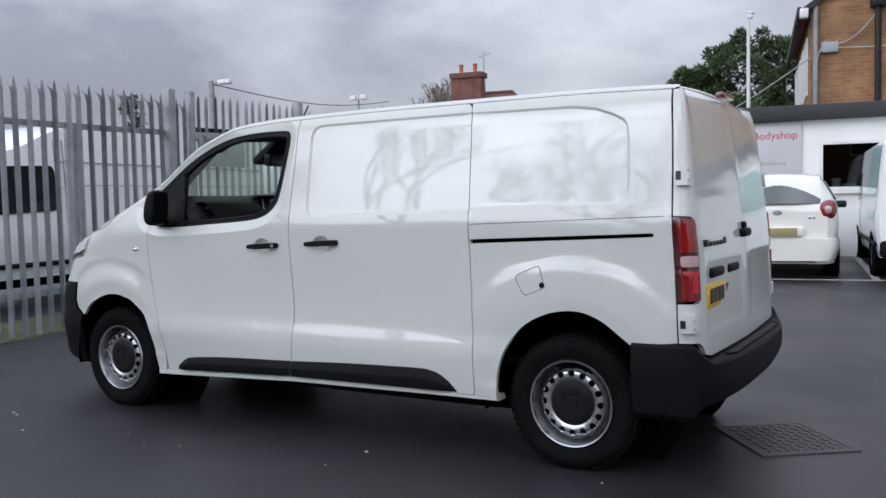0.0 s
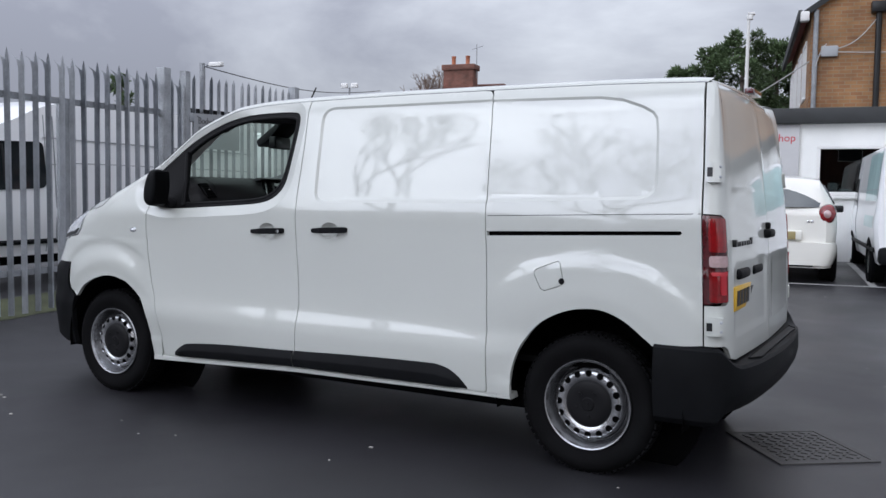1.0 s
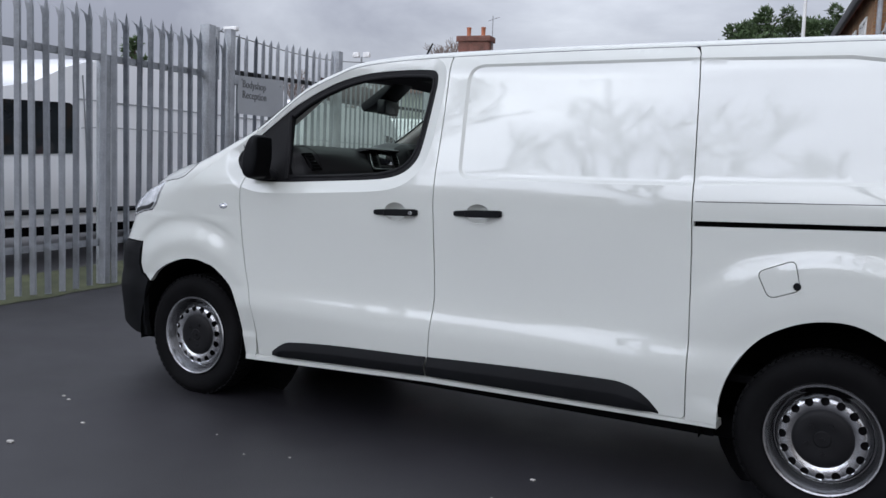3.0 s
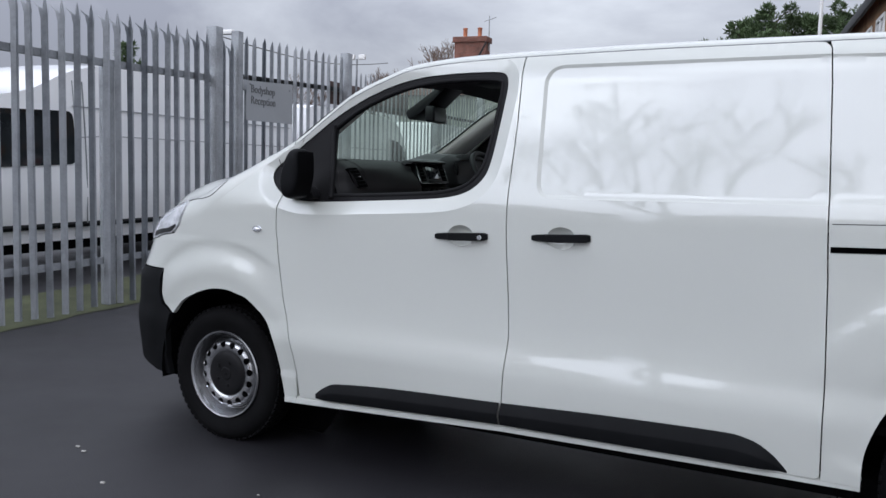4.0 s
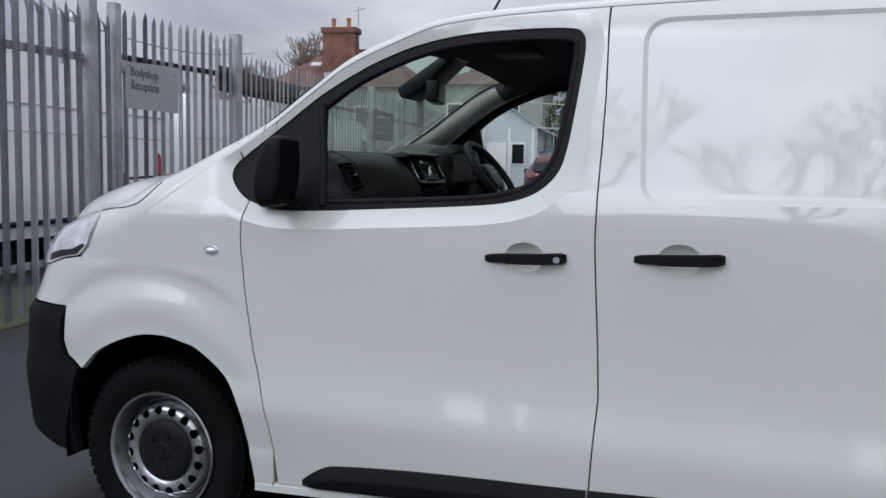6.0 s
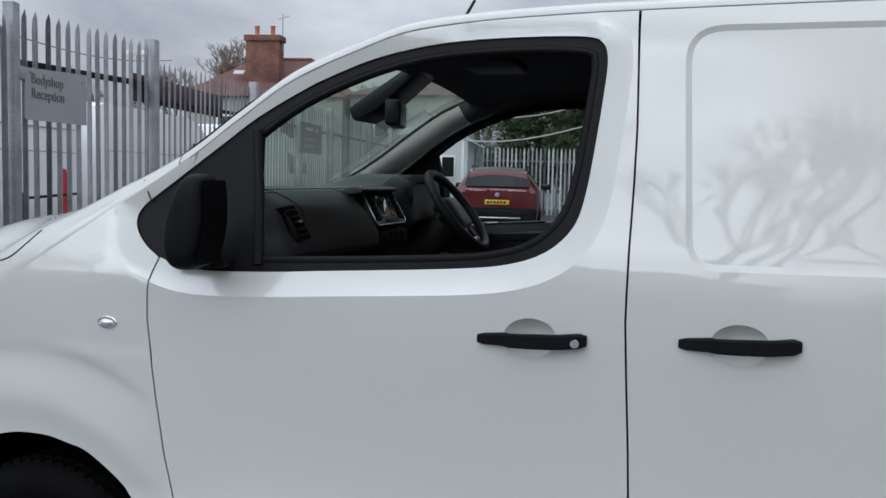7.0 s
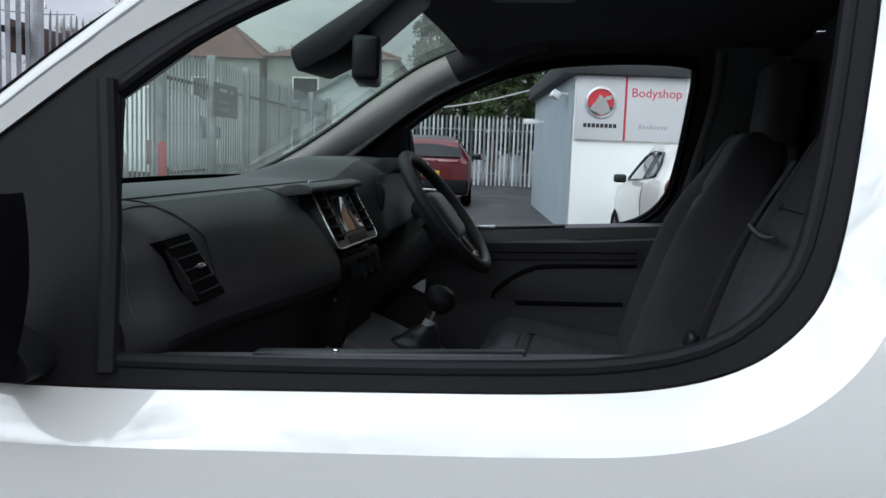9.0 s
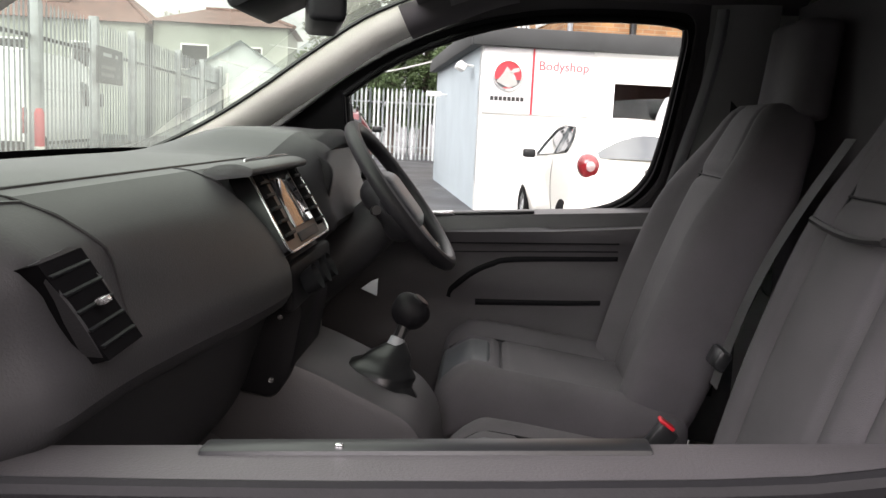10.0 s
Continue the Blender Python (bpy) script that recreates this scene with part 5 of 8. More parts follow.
# door mirrors
def mirror_shell():
    """A tapered, domed housing: narrow at the top, full at the bottom, with a crisp rear lip."""
    SX = smooth_table([(0.0, 0.030), (0.12, 0.045), (0.35, 0.053), (0.65, 0.054), (0.88, 0.048), (0.97, 0.037), (1.0, 0.022)])
    SZ = smooth_table([(0.0, 0.070), (0.12, 0.100), (0.35, 0.113), (0.65, 0.115), (0.88, 0.106), (0.97, 0.086), (1.0, 0.060)])
    n = 48

    def f(t, a):
        c, s = math.cos(a), math.sin(a)
        c, s = math.copysign(abs(c) ** (0.60 if c > 0 else 0.85), c), math.copysign(abs(s) ** 0.72, s)
        return (0.545 + 0.008 * t + 0.97 * SX(t) * c * (1 - 0.26 * max(s, 0.0)) + 0.016 * s, -0.145 * t, 1.342 - 0.02 * (1 - soft(0.0, 0.3, t)) + 0.97 * SZ(t) * s)
    ts = [0.0, 0.04, 0.10, 0.18, 0.28, 0.40, 0.52, 0.64, 0.74, 0.82, 0.88, 0.925, 0.955, 0.975, 0.99, 1.0]
    bm = bmesh.new()
    rings = [[bm.verts.new(f(t, 2 * math.pi * k / n)) for k in range(n)] for t in ts]
    for a, b in zip(rings, rings[1:]):
        for k in range(n):
            bm.faces.new((a[k], a[(k + 1) % n], b[(k + 1) % n], b[k]))
    bm.faces.new(rings[0][::-1])
    bm.faces.new(rings[-1])
    return recalc(bm)


def mirror_rim():
    """The dark edge round the mirror glass, on the housing's rear face."""
    def f(t, k):
        s = math.copysign(abs(k) ** 0.8, k)
        return (0.5505 + 0.008 * t + 0.97 * 0.054 * (1 - 0.12 * t) * (1 - 0.26 * max(s, 0.0)) * (1 - 0.22 * abs(s) ** 3) + 0.016 * s, -0.020 - 0.112 * t, 1.342 + 0.103 * s)
    return recalc(solid(grid_bm(f, spread(0, 1, 8), spread(-0.93, 0.93, 24)), 0.006))


both("mirror_housing", mirror_shell, PLASTIC, "black door mirror housing", 60)
both("mirror_rim", mirror_rim, FASCIA_B)
both("mirror_foot", lambda: prism(rounded([(0.44, 1.225), (0.59, 1.228), (0.58, 1.262), (0.53, 1.285), (0.47, 1.28), (0.43, 1.25)], 0.02), "y", 0.0, 0.07, 0.008), TRIM)

# roof aerial
part("aerial", tube([(0.89, 0.96, 1.90), (0.91, 0.96, 1.955), (0.96, 0.96, 2.04)], [0.010, 0.006, 0.005], 8), SATIN, van)

# ---- van: back ----
TL = rounded([(0.004, 0.856), (0.122, 0.868), (0.126, 1.05), (0.118, 1.225), (0.085, 1.246), (0.004, 1.25)], [0.004, 0.02, 0.02, 0.025, 0.015, 0.004], 4)


def rear_door(far):
    out = [(0.004, 0.672), (0.10, 0.672), (0.13, 0.655), (0.17, 0.61), (0.25, 0.595), (REAR_LEN - 0.003, 0.590), (REAR_LEN - 0.003, 1.872), (0.30, 1.868), (0.16, 1.862), (0.06, 1.852), (0.004, 1.845), (0.004, 1.256), (0.085, 1.252), (0.121, 1.23), (0.131, 1.05), (0.127, 0.865), (0.10, 0.852), (0.004, 0.850)]

    def f(s, z):
        x, y, zz = rear(s, z)
        g = dist1(WINDOW_R, s, z)
        x -= 0.0016 * soft(0.0, 0.025, g)
        x -= 0.005 * soft(0.0, 0.03, dist1(RECESS, s, z))
        return (x, y, zz)
    bm = panel(out, f, 0.028, 0.025, loops=[WINDOW_R, shrink(WINDOW_R, 0.02), RECESS, shrink(RECESS, 0.02)])
    return bm


WINDOW_R = rounded([(0.20, 1.345), (0.95, 1.345), (0.93, 1.775), (0.21, 1.79)], 0.06)
RECESS = rounded([(0.20, 0.70), (0.90, 0.70), (0.88, 1.02), (0.20, 1.02)], 0.05)
part("rear_door", rear_door(False), PAINT, van)
part("rear_door", mirror_bm(rear_door(True)), PAINT, van)
both("tail_lamp_housing", lambda: panel(TL, lambda s, z: Vector(rear(s, z)) + Vector((-0.004, 0.004, 0)), 0.02, 0.03), LAMP_DARK, "dark red tail lamp housing")
for z0, z1, s1, m_, nm, lab in ((1.088, 1.237, 0.112, LAMP_RED, "tail_lamp_lens", "red tail lamp lens"), (1.022, 1.072, 0.118, LAMP_PALE, "reversing_lamp_lens", "pale reversing lamp lens"), (0.868, 1.002, 0.116, LAMP_RED, "tail_lamp_lens", "red tail lamp lens")):
    both(nm, lambda: panel(rounded([(0.022, z0), (s1, z0), (s1, z1), (0.022, z1)], 0.014), lambda s, z: Vector(rear(s, z)) + Vector((0.006, -0.008, 0)), 0.02, 0.012), m_, lab)
for z0, z1, s0, s1 in ((0.985, 1.0, 0.03, 0.11), (0.90, 0.985, 0.07, 0.10)):
    both("lamp_rib", lambda: panel(rounded([(s0, z0), (s1, z0), (s1, z1), (s0, z1)], 0.005), lambda s, z: Vector(rear(s, z)) + Vector((0.010, -0.012, 0)), 0.02, 0.006), RED)
for z0, h in ((1.44, 0.045), (0.762, 0.040)):
    both("door_hinge", lambda: panel(rounded([(0.0, z0 - h), (0.105, z0 - h), (0.105, z0 + h), (0.0, z0 + h)], 0.014), lambda s, z: Vector(rear(s, z)) + Vector((0.016, -0.020, 0)) * (1 - soft(0.06, 0.105, s) * 0.35), 0.02, 0.035), PAINT)
    both("hinge_slot", lambda: panel([(0.002, z0 - h * 0.45), (0.026, z0 - h * 0.45), (0.026, z0 + h * 0.45), (0.002, z0 + h * 0.45)], lambda s, z: Vector(rear(s, z)) + Vector((0.017, -0.0215, 0)), 0.02, 0.004), SATIN)
    for dz in (-0.5, 0.5):
        both("hinge_bolt", lambda: tf(lathe([(0.0, -0.004), (0.006, -0.003), (0.007, 0.004)], 10), Matrix.Translation(Vector(rear(0.062, z0 + h * dz)) + Vector((0.016, -0.018, 0)))), GALV)

plate = part("number_plate", box_bm(3.912, 3.924, 0.17, 0.69, 0.818, 0.928, 0.003), PLATE_Y, van, "yellow rear number plate with dark bars")
for k, (a, b) in enumerate(((0.035, 0.095), (0.11, 0.17), (0.185, 0.245), (0.26, 0.31), (0.35, 0.41), (0.43, 0.49))):
    part("plate_bar", box_bm(3.9242, 3.9262, 0.17 + a, 0.17 + b, 0.838, 0.908), INK, plate)
for y0, y1 in ((0.24, 0.47), (0.56, 0.80)):
    part("plate_lamp_pod", box_bm(3.89, 3.934, y0, y1, 0.955, 1.003, 0.018, 3), PLASTIC, van)
part("rear_handle", box_bm(3.91, 3.955, 0.84, 1.00, 1.125, 1.170, 0.016, 3), PLASTIC, van, "black rear door handle")
part("rear_handle_key", box_bm(3.91, 3.940, 0.90, 0.95, 1.168, 1.205, 0.012, 3), PLASTIC, van)
for k, (a, b) in enumerate(((0.0, 0.05), (0.06, 0.075), (0.085, 0.13), (0.14, 0.185), (0.195, 0.235), (0.245, 0.27), (0.28, 0.32), (0.33, 0.37))):
    part("badge_bar", box_bm(3.896, 3.918 + 0.006 * k / 7, 0.17 + a, 0.17 + b, 1.108, 1.140 if k in (0, 7) else 1.128, 0.002), SATIN, van)
part("high_brake_lamp", box_bm(3.800, 3.845, 0.84, 1.08, 1.862, 1.892, 0.008), LAMP_DARK, van)


# rear bumper: wraps round both corners, with a step
def bumper_rear():
    plan = [(3.60, 0.018), (3.74, 0.016), (3.84, 0.024), (3.915, 0.058), (3.958, 0.13), (3.992, 0.25), (4.022, 0.45), (4.040, 0.7), (4.045, 0.96)]
    plan = curve2(plan, 4)
    plan += [(x, 1.92 - y) for x, y in plan[:-1][::-1]]
    bm = bmesh.new()
    rows = []
    k = len(plan)
    for i, (x, y) in enumerate(plan):
        t = Vector(plan[min(i + 1, k - 1)]) - Vector(plan[max(i - 1, 0)])
        n_ = Vector((t.y, -t.x)).normalized()
        back = soft(3.885, 3.975, x)
        ztop = 0.664 - 0.085 * back
        low = 0.30 + 0.06 * back
        sec = [(-0.075 - 0.05 * back, ztop + 0.004), (-0.012, ztop), (0.0, ztop - 0.014), (0.004, ztop - 0.10), (-0.004, 0.44), (-0.03, low + 0.03), (-0.06, low), (-0.14, low + 0.01)]
        rows.append([bm.verts.new((x + n_.x * o, y + n_.y * o, z)) for o, z in sec])
    for a, b in zip(rows, rows[1:]):
        for i in range(len(a) - 1):
            bm.faces.new((a[i], b[i], b[i + 1], a[i + 1]))
    return recalc(bm)


part("rear_bumper", bumper_rear(), PLASTIC, van, "black plastic rear bumper with step")
part("bumper_step_pad", panel(rounded([(0.34, 0.0), (1.58, 0.0), (1.50, 0.048), (0.42, 0.048)], 0.015), lambda a, b: (3.955 + b, a, 0.5845), 0.08, 0.004), HUBCAP, van)

# under the van
part("underbody", box_bm(-0.60, 3.62, 0.20, 1.72, 0.235, 0.32, 0.02), DARK, van)
# black skirts added below the sills to block light and stand for shadow
both("side_shade_skirt", lambda: box_bm(0.42, 2.86, 0.11, 0.15, 0.262, 0.40), DARK)
part("exhaust_box", tf(lathe([(0.0, 0.0), (0.07, 0.0), (0.07, 0.5), (0.0, 0.5)], 20), Matrix.Translation((3.50, 0.7, 0.33))), DARK, van)


def liner(cx, r, x0, x1):
    def f(a, y):
        rr = r
        return (cx + rr * math.cos(a), y, 0.335 + rr * math.sin(a) * 0.985)
    bm = grid_bm(f, spread(-0.15, math.pi + 0.15, 26), [0.035, 0.10, 0.20, 0.42])
    return recalc(bm)


for cx, r in ((0.035, 0.44), (3.275, 0.465)):
    both("arch_liner", lambda: liner(cx, r, 0, 0), DARK)
    both("arch_back", lambda: tf(lathe([(0.0, 0.42), (r + 0.02, 0.42)], 30), Matrix.Translation((cx, 0, 0.335))), DARK)


# wheels
def tyre_bm():
    prof = [(0.222, 0.048), (0.228, 0.036), (0.245, 0.028), (0.275, 0.018), (0.300, 0.018), (0.318, 0.026), (0.330, 0.040), (0.338, 0.052), (0.342, 0.075), (0.343, 0.125), (0.342, 0.175), (0.334, 0.205), (0.31, 0.228), (0.26, 0.235), (0.222, 0.21)]
    return lathe(prof, 72)


def tread_bm():
    bm = bmesh.new()
    for k in range(60):
        a = 2 * math.pi * k / 60
        for y0, y1, r0, r1, sk in ((0.046, 0.068, 0.336, 0.3455, 0.0), (0.078, 0.112, 0.340, 0.3475, 0.02), (0.120, 0.154, 0.340, 0.3475, -0.02)):
            b = box_bm(-0.0125, 0.0125, y0, y1, r0, r1)
            tf(b, Matrix.Rotation(a + sk, 4, "Y"))
            me = bpy.data.meshes.new("tmp")
            b.to_mesh(me)
            bm.from_mesh(me)
            bpy.data.meshes.remove(me)
            b.free()
    return bm


RIM_Y = smooth_table([(0.10, 0.058), (0.118, 0.052), (0.132, 0.046), (0.152, 0.046), (0.168, 0.056), (0.178, 0.078), (0.186, 0.104)])


def disc_bm():
    """The pressed steel disc with its ring of round holes."""
    n = 16
    circ = lambda r, k=64: [(r * math.cos(2 * math.pi * i / k), r * math.sin(2 * math.pi * i / k)) for i in range(k)]
    holes = [[(0.152 * math.cos(2 * math.pi * (j + 0.5) / n) + 0.0170 * math.cos(a), 0.152 * math.sin(2 * math.pi * (j + 0.5) / n) + 0.0170 * math.sin(a)) for a in spread(0, 2 * math.pi * 11 / 12, 12)] for j in range(n)]
    return panel(circ(0.186), lambda x, z: (x, RIM_Y(math.hypot(x, z)), z), 0.012, 0.004, holes=holes + [circ(0.112, 40)], edge=0.05, flip=False)


def barrel_bm():
    return lathe([(0.184, 0.108), (0.192, 0.104), (0.199, 0.085), (0.204, 0.056), (0.209, 0.036), (0.214, 0.026), (0.221, 0.024), (0.225, 0.030), (0.224, 0.045), (0.212, 0.06), (0.21, 0.2)], 72)


def cap_bm():
    return lathe([(0.0, 0.038), (0.03, 0.038), (0.034, 0.042), (0.07, 0.039), (0.100, 0.041), (0.112, 0.047), (0.119, 0.056), (0.10, 0.09)], 56)


def bolt_bm():
    return lathe([(0.0, 0.034), (0.009, 0.034), (0.010, 0.044)], 8)


shapes = {}
for cx, dy, spin in ((0.0, 0.030, 0.05), (3.275, 0.040, 0.19)):
    for flipped in (False, True):
        w = new("wheel")
        w.parent = van
        w.matrix_basis = Matrix.Translation((cx, 1.92 - dy if flipped else dy, 0.333)) @ Matrix.Rotation(math.pi if flipped else 0.0, 4, "Z") @ Matrix.Rotation(spin, 4, "Y") @ Matrix.Scale(0.978, 4)
        for nm, make, m_, lab in (("tyre", tyre_bm, RUBBER, "black tyre"), ("tread", tread_bm, RUBBER, ""), ("wheel_disc", disc_bm, STEEL, "silver steel disc with round holes"), ("wheel_rim", barrel_bm, STEEL, "silver steel rim"), ("hub_cap", cap_bm, HUBCAP, "dark grey hub cap"), ("wheel_bolt", bolt_bm, HUBCAP, "")):
            if nm not in shapes:
                shapes[nm] = part(nm, face_out(make()) if nm == "wheel_disc" else make(), m_, w, lab)
            else:
                ob = new(nm, shapes[nm].data)
                ob.parent = w
        for k in range(4):
            ob = new("wheel_bolt", shapes["wheel_bolt"].data)
            ob.parent = w
            ob.matrix_basis = Matrix.Translation((0.062 * math.cos(1.25 * (k + 1)), 0, 0.062 * math.sin(1.25 * (k + 1))))
        ob = new("brake_drum", shapes["hub_cap"].data)
        ob.parent = w
        ob.matrix_basis = Matrix.LocRotScale((0, 0.078, 0), None, (1.55, 0.25, 1.55))


# ---- the cab ----
def trim_sheet(x0, x1, s0, s1, nx, ns, drop, inset=0.0):
    def f(x, s):
        p = top(x, s)
        return (p[0] + inset, p[1], p[2] - drop)
    return recalc(grid_bm(f, spread(x0, x1, nx), spread(s0, s1, ns)))


part("roof_lining", trim_sheet(0.875, 1.72, 0.10, 0.90, 80, 120, 0.055), HEADLINE, van)
part("header_trim", trim_sheet(0.80, 0.94, 0.165, 0.835, 24, 90, 0.030), HEADLINE, van)


PILLAR = lerp_table([(0.10, 0.385), (0.25, 0.375), (0.5, 0.352), (0.78, 0.332), (0.95, 0.31), (1.1, 0.30)])


def pillar_edge(x):
    """Where the inner cover of the screen pillar meets the glass."""
    zg, rw, rh = GUTTER(x), EDGE_W(x), EDGE_H(x)
    y0 = side_y(x, zg)
    y = PILLAR(x)
    t = (y - y0 - rw) / (MID - y0 - rw)
    return Vector((x + 0.004, y, zg + rh + CROWN(x) * (1 - (1 - t) ** 2) - 0.010))


def pillar_trim(x0=0.12, x1=0.755, lift=0.0):
    def f(x, k):
        a = pillar_edge(x)
        zg = GUTTER(x)
        b = Vector((x + 0.03, side_y(x, zg) + 0.060, zg - 0.020 + 0.018 * (1 - soft(0.42, 0.60, x))))
        m = Vector((x + 0.035, a.y - 0.02, b.z - 0.012))
        return a * (1 - k) ** 2 + m * 2 * k * (1 - k) + b * k * k + Vector((0, lift, -lift))
    return recalc(grid_bm(f, spread(x0, x1, 90), spread(0, 1, 30)))


both("pillar_trim", pillar_trim, LINING, "pale grey windscreen pillar trim")
both("header_corner", lambda: solid(pillar_trim(0.752, 1.0, 0.006), 0.004), HEADLINE)
both("screen_edge_band", lambda: tube([pillar_edge(x) + Vector((0, 0, 0.002)) for x in spread(0.12, 0.78, 20)], 0.0055, 6), SATIN)
both("pillar_speaker", lambda: tf(lathe([(0.0, -0.006), (0.028, -0.004), (0.036, 0.004)], 24), Matrix.Translation((0.315, 0.215, 1.418)) @ Matrix.Rotation(radians(60), 4, "X") @ Matrix.Rotation(radians(180), 4, "X")), LINING)
both("cant_trim", lambda: recalc(grid_bm(lambda x, k: (x, side_y(x, min(1.80, GUTTER(x))) + 0.022 + 0.13 * k * k, min(1.786, GUTTER(x) - 0.035) + 0.045 * k), spread(0.84, 1.7, 20), spread(0, 1, 8))), HEADLINE)
both("door_inner_frame", lambda: panel(shrink(WIN_OUT, -0.05), lambda x, z: (x, side_y(x, z) + 0.034, z), 0.04, -0.01, holes=[shrink(WIN_OUT, 0.010)]), DOOR_P)
both("rear_pillar_trim", lambda: recalc(grid_bm(lambda z, k: (1.475 + 0.16 * k, side_y(1.5, z) + 0.035 + 0.05 * math.sin(k * 1.6), z), spread(0.7, 1.80, 14), spread(0, 1, 6))), PILLAR_G)


ARM_GAP = [(0.895, 1.060), (0.905, 1.084), (0.95, 1.125), (1.0, 1.152), (1.06, 1.167), (1.31, 1.184)]
POCKET_GAP = [(0.964, 1.052), (1.277, 1.068)]
STRIP_GAP = [(0.86, 1.199), (1.307, 1.223)]


def door_card(lift=0.0):
    out = rounded([(0.56, 0.62), (1.46, 0.62), (1.46, 1.252 + lift), (1.36, 1.246 + lift), (1.15, 1.226 + lift), (0.58, 1.190 + lift)], [0.02, 0.08, 0.02, 0.02, 0.02, 0.02])

    def f(x, z):
        return (x, side_y(x, 1.0) + 0.160 + 0.035 * soft(1.17, 1.25, z) - 0.012 * soft(1.10, 1.06, z), z)
    return panel(out, f, 0.03, -0.03, edge=0.03)


part("door_card", door_card(), DOOR_P, van, "dark plastic door card with pocket")
part("door_card", mirror_bm(door_card(0.02)), DOOR_P, van, "dark plastic door card with pocket")


def card_band(run, half):
    """A dark band drawn for a shadow gap, slightly proud with a rounded face."""
    pts = curve2(run, 8)
    def f(i, k):
        a, b = Vector(pts[max(i - 1, 0)]), Vector(pts[min(i + 1, len(pts) - 1)])
        n = Vector((-(b - a).y, (b - a).x)).normalized()
        p = Vector(pts[i]) + n * half * k
        return (p.x, side_y(p.x, 1.0) + 0.160 + 0.035 * soft(1.17, 1.25, p.y) - 0.012 * soft(1.10, 1.06, p.y) + 0.004 * (1 - k * k), p.y)
    return recalc(grid_bm(f, range(len(pts)), spread(-1, 1, 7)))


# shade under the armrest and pocket edges, laid on as dark ribbons
for run, half in ((ARM_GAP, 0.0075), (POCKET_GAP, 0.009), (STRIP_GAP, 0.002), ([(0.86, 1.176), (1.0, 1.184), (1.307, 1.202)], 0.002)):
    part("card_shadow_band", mirror_bm(card_band(run, half)), FASCIA_B, van, "dark band drawn for a shadow gap")
LEDGE = lambda x: 1.238 + 0.070 * (x - 0.777)
def door_ledge(lift=0.0):
    return recalc(grid_bm(lambda x, k: (x, 0.080 + 0.130 * k, lift + LEDGE(x) + 0.006 * math.sin(k * 2.6) - 0.008 * k - 0.03 * soft(0.88, 1.0, k)), spread(0.56, 1.49, 20), spread(0, 1, 16)))


part("door_ledge", door_ledge(), DOOR_P, van)
part("door_ledge", mirror_bm(door_ledge(0.024)), DOOR_P, van)
part("pull_recess", mirror_bm(tf(box_bm(-0.10, 0.10, -0.022, 0.022, -0.004, 0.004, 0.004), Matrix.Translation((1.0, 0.170, LEDGE(1.0) + 0.027)) @ Matrix.Rotation(-0.07, 4, "Y"))), INK, van)
part("window_switch", mirror_bm(tf(box_bm(-0.03, 0.03, -0.012, 0.012, -0.004, 0.006, 0.003), Matrix.Translation((0.87, 0.185, LEDGE(0.87) + 0.028)) @ Matrix.Rotation(-0.07, 4, "Y"))), SILVER, van)
# strip added on the far side only, its lit look put into the colour
part("lit_post_strip", mirror_bm(recalc(solid(grid_bm(lambda z, k: (1.405 + 0.075 * soft(1.25, 1.75, z) + 0.028 * k, side_y(1.45, z) + 0.105 + 0.01 * math.sin(k * 3.0), z), spread(1.18, 1.78, 18), spread(0, 1, 6)), 0.01))), POST_LIT, van, "door post strip coloured as if lit")
part("window_slot", tf(box_bm(-0.168, 0.168, -0.014, 0.014, -0.004, 0.004, 0.004), Matrix.Translation((0.943, 0.176, LEDGE(0.943) + 0.001)) @ Matrix.Rotation(-0.07, 4, "Y")), SATIN, van)
part("lock_pin", box_bm(0.878, 0.884, 0.166, 0.171, LEDGE(0.88), LEDGE(0.88) + 0.008, 0.001), CHROME, van)
part("bulkhead", box_bm(1.68, 1.70, 0.22, 1.70, 0.40, 1.80, 0.004), HEADLINE, van)
part("cab_floor", box_bm(-0.1, 1.70, 0.10, 1.82, 0.42, 0.46, 0.004), DARK, van)
part("toe_board", tf(box_bm(-0.02, 0.02, 0.15, 1.78, -0.5, 0.33, 0.004), Matrix.Translation((0.15, 0, 0.9)) @ Matrix.Rotation(radians(-12), 4, "Y")), DARK, van)
part("load_floor", box_bm(1.70, 3.86, 0.12, 1.80, 0.50, 0.53), DARK, van)


# dashboard: a section lofted across the cab
DASH_SEC = [(0.05, 1.372), (0.15, 1.392), (0.26, 1.408), (0.36, 1.416), (0.46, 1.418), (0.535, 1.416), (0.572, 1.411), (0.605, 1.396), (0.648, 1.365), (0.690, 1.320), (0.712, 1.280), (0.715, 1.248), (0.703, 1.226), (0.665, 1.214), (0.648, 1.17), (0.622, 1.08), (0.59, 1.02), (0.50, 0.97), (0.30, 0.95)]
D0, D1 = 0.125, 1.795


